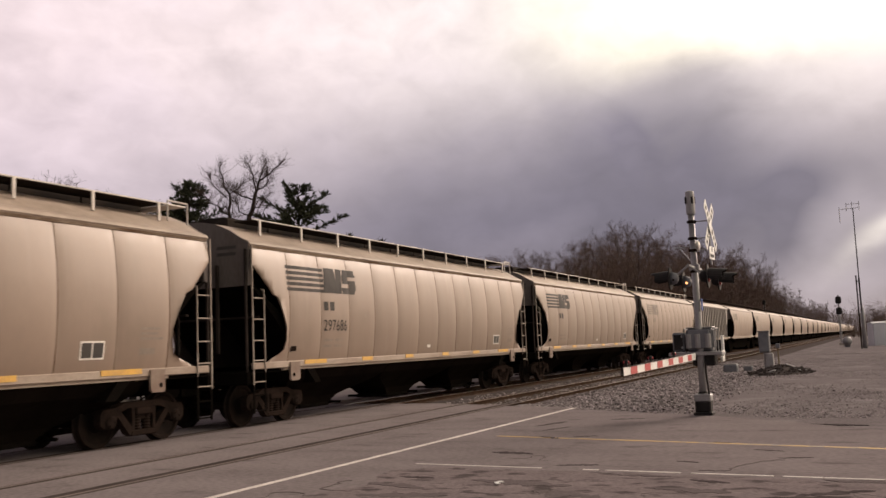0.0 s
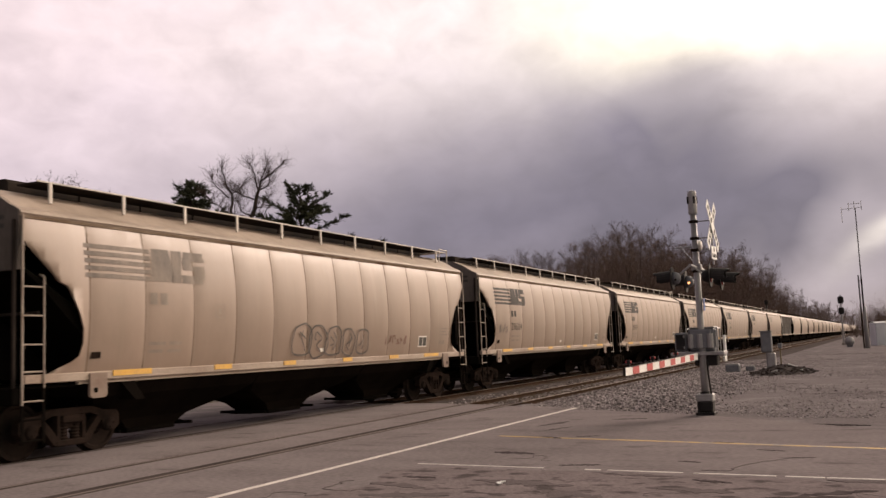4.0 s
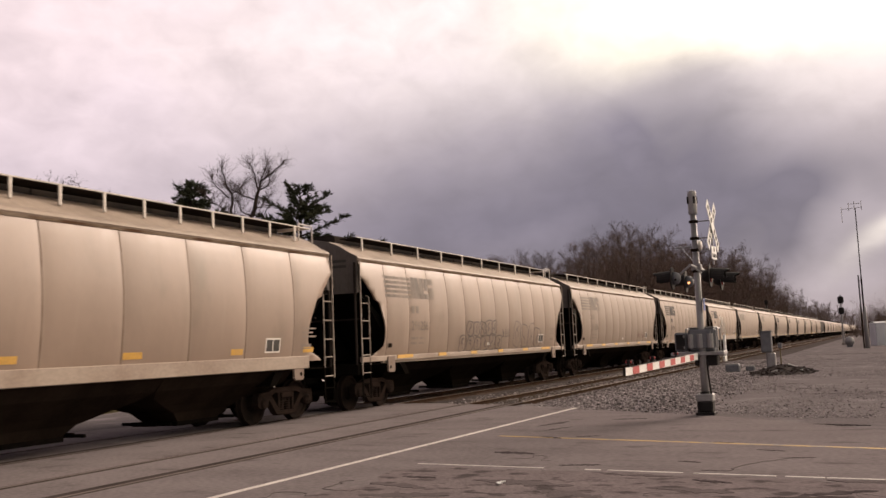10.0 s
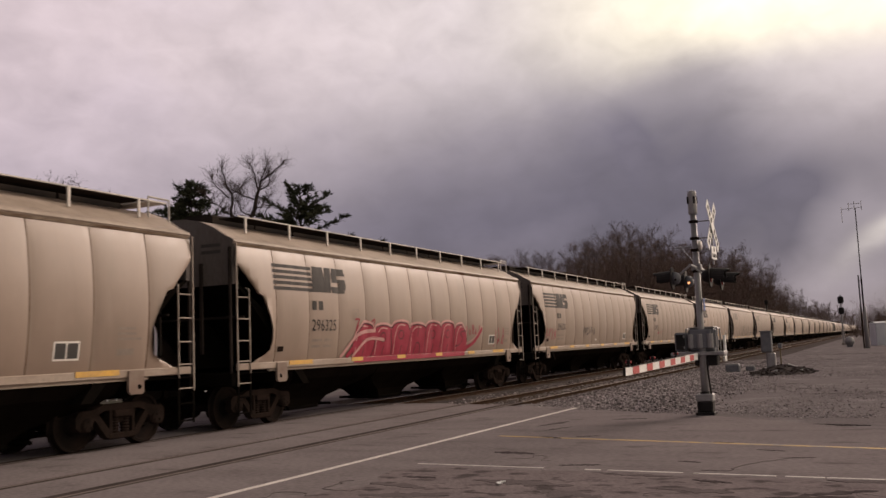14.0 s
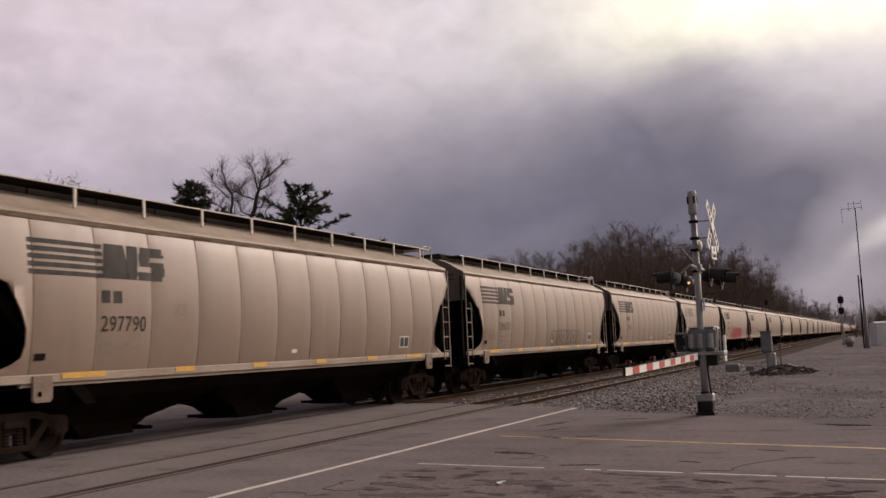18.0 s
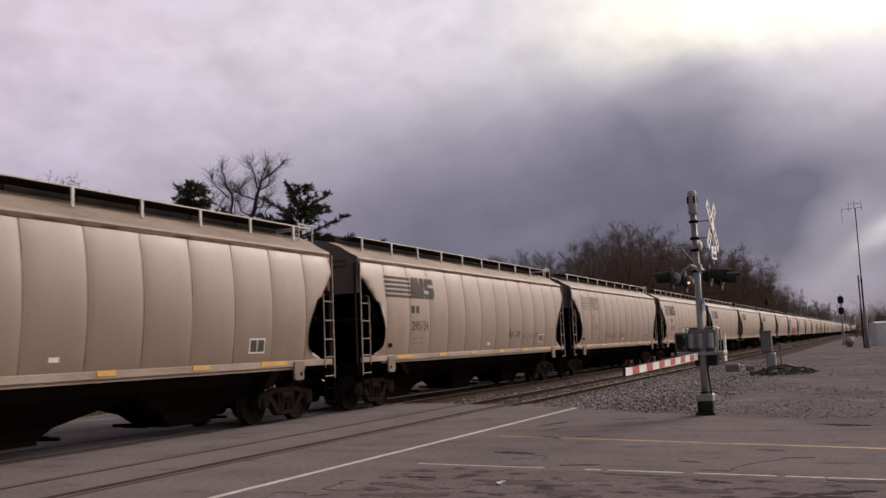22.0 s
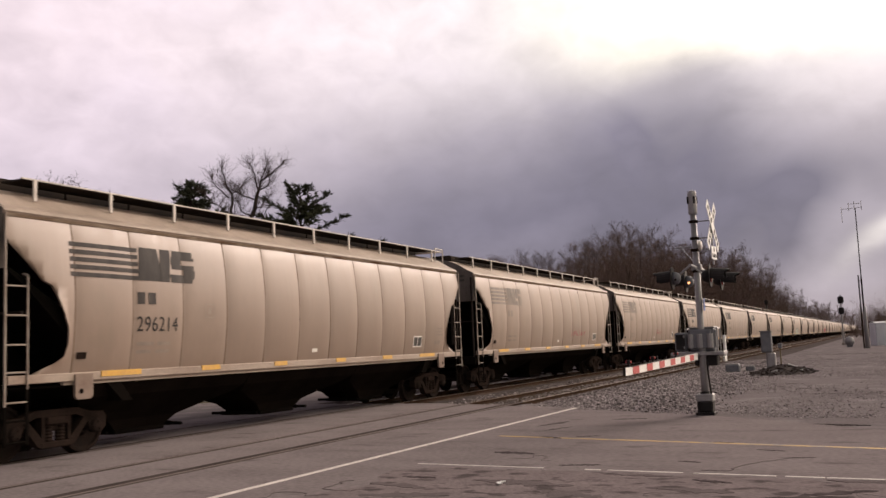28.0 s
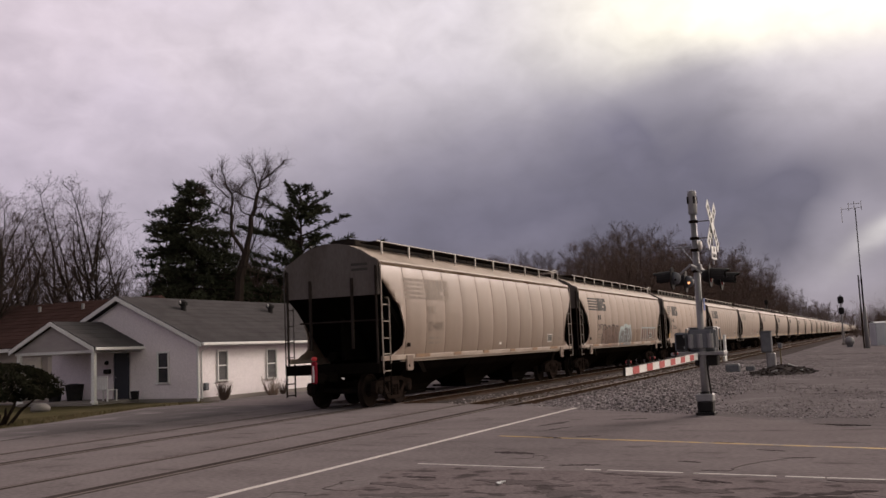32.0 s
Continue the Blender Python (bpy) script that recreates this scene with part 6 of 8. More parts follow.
    for k in range(4):
        wood, twig = broad_tree(random.Random(21 + 3 * k), 13.0, 2 + k % 3, 0.23, 0.29 + 0.02 * k, 0.22, 0.0055)
        kinds.append((wood.mesh("trunk", BARK), twig.mesh("crown", TWIG)))
    for k, (px, d, h, s, ang) in enumerate(spots):
        x, y = ground_at(px, d)
        tree = empty("bare_tree", pose(x, y, -0.4, 0, 0, 67 * k), "bare dark-brown winter tree behind the houses", "tree", "bare trees beyond the tracks")
        part("trunk", kinds[k % 4][0], tree)
        part("crown", kinds[k % 4][1], tree, "fine bare twigs")
        tree.scale = (h / 13 * (0.8 + 0.006 * ang),) * 2 + (h / 13,)
    lib = []
    for k in range(4):
        wood, twig = broad_tree(random.Random(60 + k), 12.0, 1 + k % 3, 0.17, 0.24 + 0.02 * k, 0.30, 0.0055)
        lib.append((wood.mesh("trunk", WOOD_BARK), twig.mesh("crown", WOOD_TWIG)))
    for k, (px, d, h) in enumerate(((0.452, 150, 6.3), (0.459, 153, 6.8), (0.466, 150, 6.6), (0.456, 158, 6.6), (0.472, 155, 6.4), (0.463, 160, 6.9), (0.431, 190, 4.2), (0.437, 194, 4.4))):
        x, y = ground_at(px, d)
        tree = empty("bushy_tree", pose(x, y, -1.2, 0, 0, 53 * k), "low bushy brown winter tree beyond the gravel yard", "tree", "bushy trees beyond the yard")
        part("trunk", lib[k % 4][0], tree)
        part("crown", lib[k % 4][1], tree, "dense bare twigs")
        tree.scale = (h / 12 * 1.25,) * 2 + (h / 12,)
    rnd = random.Random(5)
    # the wood's edge beyond the train: its height follows the skyline
    sky = [(0.0, 0.095), (0.05, 0.098), (0.08, 0.103), (0.117, 0.098), (0.134, 0.109), (0.163, 0.117), (0.18, 0.131), (0.197, 0.132), (0.215, 0.116), (0.235, 0.126), (0.25, 0.12), (0.284, 0.102), (0.316, 0.094), (0.332, 0.076), (0.345, 0.055), (0.36, 0.051), (0.373, 0.039), (0.404, 0.031), (0.42, 0.024), (0.45, 0.02)]
    for row, (off, n) in enumerate(((0, 54), (18, 54), (40, 44), (8, 40), (28, 52))):
        for i in range(n):
            px = (0.29 if row == 3 else 0.02) + (0.155 if row == 3 else 0.415) * (i + rnd.uniform(-0.3, 0.3)) / n
            k = max(j for j in range(len(sky)) if sky[j][0] <= max(px, 0.0))
            k = min(k, len(sky) - 2)
            f = (px - sky[k][0]) / (sky[k + 1][0] - sky[k][0])
            h_ang = sky[k][1] + (sky[k + 1][1] - sky[k][1]) * f
            depth = 85 + off + 190 * max(0, (px - 0.1) / 0.33) ** 1.6
            depth = max(depth, (25 + 0.3 * off + rnd.uniform(0, 6)) / max(0.02, 0.4126 - 0.911 * px))
            x, y = ground_at(px, depth)
            h = (h_ang * depth + 1.6) * (1.04 - 0.34 * rnd.random() ** 1.1)
            tree = empty("bare_tree", pose(x, y, -0.5, 0, 0, rnd.uniform(0, 360)), "bare brown winter tree at the wood's edge", "tree", "trees of the wood beyond the train")
            m = lib[rnd.randrange(4)]
            part("trunk", m[0], tree)
            part("crown", m[1], tree)
            tree.scale = (h / 12 * rnd.uniform(0.85, 1.1),) * 2 + (h / 12,)


build_trees()


def undergrowth():
    """Brush that closes the wood below its crowns, and the far hedge rows."""
    rnd, sh = random.Random(77), Shape()

    def clump(x, y, h, w, n):
        for _ in range(n):
            bx, by = x + rnd.gauss(0, w), y + rnd.gauss(0, w)
            p, d = Vector((bx, by, -0.3)), Vector((rnd.gauss(0, 0.3), rnd.gauss(0, 0.3), 1)).normalized()
            full, r = h * rnd.uniform(0.45, 1.0), 0.05
            for k in range(3):
                q = p + d * full / 3
                sh.tube(p, q, r, r * 0.65, 3, caps=False)
                r *= 0.65
                for _k in range(2 if k == 1 else 1):
                    e2 = q + Vector((rnd.gauss(0, 0.7), rnd.gauss(0, 0.7), rnd.uniform(0.1, 0.9))) * full * 0.2
                    sh.tube(q, e2, 0.018, 0.012, 3, caps=False)
                    sh.tube(e2, e2 + Vector((rnd.gauss(0, 0.7), rnd.gauss(0, 0.7), rnd.uniform(0, 0.8))) * full * 0.14, 0.013, 0.008, 3, caps=False)
                p, d = q, (d + Vector((rnd.gauss(0, 0.25), rnd.gauss(0, 0.25), 0))).normalized()

    for i in range(520):
        px = 0.0 + 0.44 * rnd.random()
        depth = 78 + 190 * max(0, (px - 0.1) / 0.33) ** 1.6 + rnd.uniform(0, 55)
        depth = max(depth, (23 + rnd.uniform(0, 12)) / max(0.02, 0.4126 - 0.911 * px))
        x, y = ground_at(px, depth)
        if y > 20:
            clump(x, y, rnd.uniform(4.0, 9.0) * (1 if depth < 140 else 1.3), 1.6, 14)
    for i in range(230):
        px = -0.50 + 0.48 * rnd.random()
        x, y = ground_at(px, rnd.uniform(68, 100))
        clump(x, y, rnd.uniform(3, 7), 1.8, 12)
    for i in range(110):
        px = -0.27 + 0.17 * rnd.random()
        x, y = ground_at(px, rnd.uniform(63, 80))
        clump(x, y, rnd.uniform(5.5, 9.5), 1.6, 24)
    for i in range(90):
        x, y = ground_at(-0.50 + 0.17 * rnd.random(), rnd.uniform(60, 74))
        clump(x, y, rnd.uniform(3, 6.5), 1.6, 13)
    for i in range(120):
        x, y = ground_at(0.447 + 0.06 * rnd.random(), rnd.uniform(215, 300))
        clump(x, y, rnd.uniform(5, 12) * (0.5 + 0.5 * rnd.random()), 2.5, 14)
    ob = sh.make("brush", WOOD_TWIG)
    tagged(ob, "tangled bare brown brush along the wood's edge", "brush", kind="stuff")


undergrowth()


# ---------------------------------------------------------------- level crossing equipment
MX, MY = 19.35, 3.18


def crossing_mast():
    m = empty("crossing_signal", pose(MX, MY, 0), "grey steel crossing mast with crossbuck, lamps and lowered gate", "crossing signal")
    Shape().lathe([(0.075, 0.3), (0.07, 1.2), (0.062, 4.03)], (0, 0, 0), "z", 16).make("pole", GALV, m, smooth=True)
    base = Shape().box(0, 0, 0.19, 0.30, 0.30, 0.38, 0.03).box(0, 0, 0.03, 0.36, 0.36, 0.06, 0.01)
    base.lathe([(0.12, 0.38), (0.085, 0.46)], (0, 0, 0), "z", 12)
    b = base.make("junction_base", SIGNAL_BLACK, m, "blackened cast base")
    Shape().box(0, 0, 0.34, 0.33, 0.33, 0.15, 0.02).make("base_cap", GALV, b, "pale cap of the base")
    Shape().box(-0.17, -0.03, 0.17, 0.02, 0.22, 0.18, 0.01).make("cover", SIGNAL_BLACK, b)
    cap = Shape().lathe([(0.085, 4.01), (0.09, 4.05), (0.09, 4.43), (0.082, 4.48), (0.03, 4.50)], (0, 0, 0), "z", 16).make("bell", GALV, m, "grey bell housing with dark slots")
    for k in range(4):
        a = 0.6 + k * math.pi / 2
        Shape().box(0.088 * math.cos(a), 0.088 * math.sin(a), 4.30, 0.05, 0.05, 0.16, 0.02).make("slot", SIGNAL_BLACK, cap)
    for z in (3.86, 3.52, 3.28, 2.86):
        Shape().lathe([(0.07, -0.03), (0.095, -0.02), (0.095, 0.02), (0.07, 0.03)], (0, 0, z), "z", 12).make("clamp", TRUCK_STEEL, m)
    # crossbuck, square to the road
    y = -0.36
    facing = pose(0, y, 0) @ pose(0, 0, 0, 0, 0, -3) @ pose(0, -y, 0)
    for s in (-1, 1):
        a = radians(90 + s * 45)
        d = Vector((math.cos(a), 0, math.sin(a)))
        n = Vector((-d.z, 0, d.x))
        c = Vector((0.0, y - 0.012 * s, 3.74))
        pts = [c + d * 0.61 + n * 0.115, c + d * 0.61 - n * 0.115, c - d * 0.61 - n * 0.115, c - d * 0.61 + n * 0.115]
        blade = Shape().add(pts + [p + Vector((0, 0.008, 0)) for p in pts], [(0, 1, 2, 3), (7, 6, 5, 4), (0, 4, 5, 1), (1, 5, 6, 2), (2, 6, 7, 3), (3, 7, 4, 0)]).make("crossbuck_blade", SIGN_WHITE, m, "white crossbuck blade")
        blade.matrix_basis = facing
        for k in range(7):
            if k == 3:
                continue
            u = (k - 3) * 0.16
            q = [c + d * (u + 0.05) + n * 0.05, c + d * (u + 0.05) - n * 0.05, c + d * (u - 0.05) - n * 0.05, c + d * (u - 0.05) + n * 0.05]
            for off in (-0.004, 0.012):
                Shape().add([p + Vector((0, off, 0)) for p in q], [(0, 1, 2, 3)]).make("letter_bar", SIGNAL_BLACK, blade)
    plate = Shape().box(0, y, 3.20, 0.46, 0.01, 0.26, 0.004).make("track_count_plate", SIGN_WHITE, m, "small white plate below the crossbuck")
    plate.matrix_basis = facing
    for k in range(4):
        Shape().box(-0.14 + 0.09 * k, y - 0.007, 3.14, 0.06, 0.004, 0.07).make("letter_bar", SIGNAL_BLACK, plate)
    Shape().box(0, y - 0.007, 3.27, 0.06, 0.004, 0.09).make("letter_bar", SIGNAL_BLACK, plate)
    Shape().box(0, y + 0.02, 3.44, 0.06, 0.03, 0.95, 0.006).make("sign_strap", GALV, m)
    for z in (3.86, 3.52, 3.28):
        Shape().tube((0, 0, z), (0, y + 0.03, z), 0.012, n=6).make("sign_bracket", GALV, m)
    Shape().tube((0, 0.05, 3.36), (0.05, 0.42, 3.35), 0.014, n=6).tube((0.0, 0.05, 3.05), (0.02, 0.3, 3.38), 0.01, n=6).make("bell_arm", GALV, m)
    Shape().lathe([(0.02, 0), (0.10, 0.02), (0.12, 0.06), (0.03, 0.1)], (0.02, -0.14, 3.36), "y", 12).make("gong", SILVER, m)
    # flashing lamps on their cross arm
    Shape().tube((-0.75, 0, 2.93), (0.75, 0, 2.93), 0.03, n=8).box(0, 0, 2.93, 0.16, 0.2, 0.14, 0.02).make("cross_arm", GALV, m)
    for x in (-0.72, 0.72):
        for s in (-1, 1):
            yy = s * 0.36
            lamp = Shape().lathe([(0.22, s * -0.012), (0.22, s * 0.012)], (x, yy, 2.70), "y", 20).make("lamp_background", SIGNAL_BLACK, m, "round lamp background disc")
            back = Shape().lathe([(0.04, -s * 0.16), (0.10, -s * 0.13), (0.135, -s * 0.02)], (x, yy, 2.70), "y", 14)
            shell = back.make("lamp_housing", ALU_BOX if s > 0 else SIGNAL_BLACK, lamp, smooth=True)
            if s > 0:
                Shape().lathe([(0.004, -0.02), (0.024, -0.012), (0.027, 0.0), (0.02, 0.02)], (x - 0.105, yy - 0.075, 2.665), "x", 10).make("side_light", SIDE_LIGHT if x > 0 else SIGNAL_BLACK, shell, "small lit amber side light" if x > 0 else "small dark side light")
            hood, n = Shape(), 12
            for k in range(n + 1):
                a = radians(-20 + 220 * k / n)
                for r in (0.155, 0.145):
                    hood.v += [(x + r * math.cos(a), yy + s * 0.01, 2.70 + r * math.sin(a)), (x + r * math.cos(a), yy + s * (0.36 if 3 < k < 9 else 0.28), 2.70 + r * math.sin(a) - 0.03)]
            for k in range(n):
                q = 4 * k
                hood.f += [(q, q + 1, q + 5, q + 4), (q + 2, q + 6, q + 7, q + 3), (q + 1, q + 3, q + 7, q + 5)]
            hood.make("visor", SIGNAL_BLACK, lamp)
            Shape().lathe([(0.13, s * 0.013), (0.10, s * 0.04), (0.02, s * 0.05)], (x, yy, 2.70), "y", 14).make("lens", material("dark_red_lens", (0.12, 0.01, 0.012), 0.15, 0, None, 3, (1, 1, 1), 0.3, 20, 0.0) if "dark_red_lens" not in bpy.data.materials else bpy.data.materials["dark_red_lens"], lamp)
            Shape().tube((x, 0, 2.93), (x, yy * 0.55, 2.78), 0.02, n=6).tube((x, yy * 0.55, 2.78), (x, yy * 0.75, 2.70), 0.02, n=6).make("lamp_bracket", GALV, lamp)
    Shape().box(-0.02, -0.10, 2.18, 0.16, 0.012, 0.24, 0.004).make("notice_tag", BLUE_TAG, m, "small blue notice plate")
    # gate machine
    box_ = Shape().box(0.22, 0, 1.48, 0.44, 0.50, 0.46, 0.03).make("gate_machine", ALU_BOX, m, "grey gate machine case")
    for s in (-1, 1):
        Shape().box(0.22, s * 0.262, 1.50, 0.34, 0.02, 0.34, 0.02).make("case_door", ALU_BOX, box_)
        Shape().tube((0.02, s * 0.30, 1.24), (0.02, s * 0.30, 1.70), 0.014, n=6).tube((0.02, s * 0.30, 1.70), (0.42, s * 0.30, 1.70), 0.014, n=6).tube((0.42, s * 0.30, 1.70), (0.42, s * 0.30, 1.24), 0.014, n=6).make("guard_bar", GALV, box_)
    side = Shape().box(0.06, 0.40, 1.45, 0.30, 0.24, 0.38, 0.03).make("relay_case", ALU_BOX, m, "second grey case beside the gate machine")
    Shape().box(-0.098, 0.40, 1.45, 0.016, 0.18, 0.30, 0.006).make("case_door", SIGNAL_BLACK, side)
    for z in (1.34, 1.56):
        Shape().box(-0.108, 0.33, z, 0.014, 0.03, 0.05, 0.004).make("hasp", GALV, side)
    for yy in (-0.18, 0.02, 0.20):
        Shape().lathe([(0.055, -0.14), (0.06, -0.12), (0.06, 0.12), (0.055, 0.14)], (-0.09, yy, 1.46), "z", 10).make("spring_can", GALV if yy else SIGNAL_BLACK, box_)
    Shape().box(0.22, 0, 1.725, 0.46, 0.52, 0.025, 0.008).make("lid", GALV, box_, "pale edge of the lid")
    Shape().box(-0.08, 0, 1.50, 0.06, 0.42, 0.38, 0.02).make("front_cover", ALU_BOX, box_)
    Shape().box(0.1, 0.08, 1.21, 0.5, 1.04, 0.07, 0.01).make("mounting_shelf", GALV, m, "flat steel shelf under the gate machine")
    Shape().box(0.16, -0.06, 1.07, 0.34, 0.44, 0.21, 0.02).make("shaft_housing", SIGNAL_BLACK, m)
    Shape().box(0.56, -0.36, 1.30, 0.10, 0.05, 0.52, 0.01).box(0.48, -0.36, 1.08, 0.3, 0.05, 0.10, 0.01).make("counterweight", SIGN_WHITE, m, "pale counterweight plate of the gate")
    Shape().tube((-0.06, -0.09, 1.05), (-0.10, -0.10, 0.8), 0.018, n=6).tube((-0.10, -0.10, 0.8), (-0.12, -0.14, 0.36), 0.018, n=6).make("cable", SIGNAL_BLACK, m, "black cable down to the base")
    # the lowered arm reaches over the lane
    arm = Shape().prism([(-0.35, -0.065), (-6.26, -0.055), (-6.26, 0.055), (-0.35, 0.065)], -0.015, 0.015).make("gate_arm", SIGN_WHITE, m, "red and white striped lowered gate arm")
    arm.matrix_basis = pose(0, 0.05, 1.165, 0, -0.6, 0)
    for k in range(6):
        x = -5.63 + 0.92 * k
        w = 0.41
        for s in (-1, 1):
            Shape().box(x, s * 0.0165, 0, w, 0.003, 0.108).make("red_stripe", GATE_RED, arm)
    Shape().box(-6.275, 0, 0, 0.02, 0.034, 0.116).make("end_cap", SIGNAL_BLACK, arm)
    for x in (-6.0, -4.4, -2.5):
        l = Shape().box(x, 0, 0.085, 0.03, 0.03, 0.06).box(x, 0, 0.128, 0.05, 0.06, 0.065, 0.015).make("arm_lamp", SIGNAL_BLACK, arm, "small black gate lamp")
        for q in (-1, 1):
            Shape().lathe([(0.022, q * 0.031), (0.016, q * 0.039), (0.004, q * 0.043)], (x, 0, 0.128), "y", 10).make("lens", RED_LENS, l, "lit red lens")
    Shape().tube((-1.6, -0.02, 0.07), (-5.95, -0.02, 0.06), 0.007, n=5).make("lamp_wire", SIGNAL_BLACK, arm)


crossing_mast()


def signal_heads(x, y, top, heads, label, pole=GALV, face=180.0):
    s = empty("railway_signal", pose(x, y, -0.05), label, "railway signal")
    Shape().lathe([(0.09, 0), (0.085, top)], (0, 0, 0), "z", 10).make("pole", pole, s)
    Shape().box(0, 0, 0.12, 0.5, 0.5, 0.3, 0.03).make("foundation", CONCRETE, s)
    for z in heads:
        h = Shape().box(-0.05, 0, z, 0.28, 0.62, 0.78, 0.12).make("signal_head", SIGNAL_BLACK, s, "black signal head")
        for k in (-0.2, 0.2):
            Shape().lathe([(0.13, -0.34), (0.13, -0.14), (0.02, -0.14)], (0, 0, z + k), "x", 10).make("visor", SIGNAL_BLACK, h)
    lad = Shape()
    for k in (-0.16, 0.16):
        lad.tube((0.35, k, 0.1), (0.18, k, top - 0.3), 0.014, n=5)
    for k in range(int(top / 0.35)):
        f = (k + 0.5) / int(top / 0.35)
        lad.tube((0.35 - 0.17 * f, -0.16, top * f), (0.35 - 0.17 * f, 0.16, top * f), 0.01, n=4)
    lad.make("ladder", GALV, s)


signal_heads(113.0, 3.3, 5.5, (4.95, 3.75), "tall railway signal with two black heads on a pale mast")
signal_heads(176.0, 17.3, 7.6, (7.1,), "black railway signal head beyond the train", SIGNAL_BLACK)


def antenna_tower():
    a = empty("radio_mast", pose(88.4, 0.8, -0.1), "tall thin grey radio mast with an antenna on top", "radio mast")
    Shape().lathe([(0.075, 0), (0.07, 6), (0.05, 6.2), (0.04, 12.1)], (0, 0, 0), "z", 10).make("pole", TRUCK_STEEL, a)
    Shape().lathe([(0.06, 0), (0.055, 6.3)], (-0.2, 0.22, 0), "z", 8).make("pole", TRUCK_STEEL, a, "shorter second pole")
    Shape().lathe([(0.20, 0), (0.17, 2.2), (0.13, 3.4), (0.08, 3.7)], (0.05, -0.05, 0), "z", 12).make("mast_base", GALV, a, "broad grey base of the mast", smooth=True)
    Shape().box(-0.1, 0.11, 4.6, 0.2, 0.28, 0.06).box(-0.1, 0.11, 5.8, 0.2, 0.28, 0.06).make("pole_tie", TRUCK_STEEL, a)
    ant = Shape()
    for y, z0, z1 in ((-0.5, 11.9, 12.7), (0.07, 12.0, 12.7), (0.52, 11.9, 12.65), (1.1, 10.9, 12.3)):
        ant.tube((0, y, z0), (0, y, z1), 0.025, n=6)
    ant.tube((0, -0.52, 12.15), (0, 1.15, 12.1), 0.02, n=6).tube((0, -0.52, 12.5), (0, 0.55, 12.5), 0.02, n=6)
    ant.make("antenna", GALV, a, "dipole antenna elements")


antenna_tower()


def lineside_boxes():
    c = empty("relay_cabinet", pose(44.6, 4.5, -0.05), "grey signal relay cabinet on a post beside the track", "relay cabinet")
    Shape().box(0, 0, 1.22, 0.34, 0.46, 0.92, 0.03).make("cabinet_body", ALU_BOX, c)
    Shape().box(-0.182, 0, 1.22, 0.02, 0.38, 0.82, 0.01).make("cabinet_door", ALU_BOX, c)
    Shape().box(0, 0, 1.70, 0.42, 0.54, 0.05, 0.02).make("rain_hood", ALU_BOX, c)
    Shape().box(0, 0, 0.38, 0.12, 0.12, 0.8).make("post", GALV, c)
    Shape().box(-0.12, -0.18, 0.42, 0.3, 0.36, 0.62, 0.04).make("cable_case", GALV, c, "pale lower cable case")
    for k in range(3):
        Shape().tube((-0.1, -0.28 + 0.1 * k, 0.1), (-0.1, -0.28 + 0.1 * k, 0.75), 0.02, n=6).make("conduit", SIGN_WHITE, c)
    p = empty("junction_post", pose(52.0, 4.6, -0.05), "small grey junction box on a weathered post", "junction box")
    Shape().box(0, 0, 0.95, 0.18, 0.2, 0.26, 0.03).make("box", ALU_BOX, p)
    Shape().box(0, 0, 0.4, 0.06, 0.07, 0.9).make("post", material("weathered_post_wood", (0.2, 0.16, 0.1), 0.9, 0, (0.13, 0.1, 0.07), 3, (1, 1, 0.2), 0.5, 30, 0.3), p)
    for x, y, s in ((42.6, 5.75, 0.34), (43.6, 5.15, 0.22)):
        b = empty("switch_box", pose(x, y, -0.06), "low blue-grey lineside box on the gravel", "lineside box", "low boxes beside the track")
        Shape().box(0, 0, s * 0.5, s * 1.5, s * 1.7, s, 0.04).make("case", ALU_BOX, b)
        Shape().box(0, 0, s * 1.04, s * 1.35, s * 1.5, s * 0.1, 0.02).make("lid", GALV, b)
    pile = Shape()
    rnd = random.Random(4)
    n, m_ = 28, 9
    pile.v.append((0, 0, 0.28))
    for j in range(1, m_ + 1):
        for i in range(n):
            a, r = 2 * math.pi * i / n, j / m_
            pile.v.append((2.9 * r * math.cos(a) * rnd.uniform(0.92, 1.06), 1.5 * r * math.sin(a) * rnd.uniform(0.92, 1.06), max(-0.12, 0.30 * (1 - r) ** 0.8 - 0.07 * r + rnd.uniform(-0.045, 0.045))))
    pile.f += [(0, 1 + i, 1 + (i + 1) % n) for i in range(n)]
    for j in range(m_ - 1):
        pile.f += [(1 + j * n + i, 1 + (j + 1) * n + i, 1 + (j + 1) * n + (i + 1) % n, 1 + j * n + (i + 1) % n) for i in range(n)]
    ob = pile.make("soil_heap", SOIL, smooth=True)
    ob.matrix_basis = pose(40.2, 3.5, -0.02, 0, 0, -12)
    ob.scale = (0.72, 0.8, 0.95)
    tagged(ob, "low heap of dark churned soil on the gravel", "soil heap")
    rub = Shape()
    for _ in range(700):
        a, r = rnd.uniform(0, 6.28), rnd.random() ** 0.6
        q = Vector((2.95 * r * math.cos(a), 1.55 * r * math.sin(a), 0.30 * (1 - r) ** 0.8 - 0.07 * r))
        e = rnd.uniform(0.02, 0.075)
        k = [q + Vector((rnd.gauss(0, e), rnd.gauss(0, e), rnd.gauss(0.02, e * 0.6))) for _k in range(5)]
        rub.add(k, [(0, 1, 2), (0, 2, 3), (0, 3, 1), (4, 2, 1), (4, 3, 2), (4, 1, 3)])
    rub.make("clods", SOIL, ob, "loose dark clods and stones")
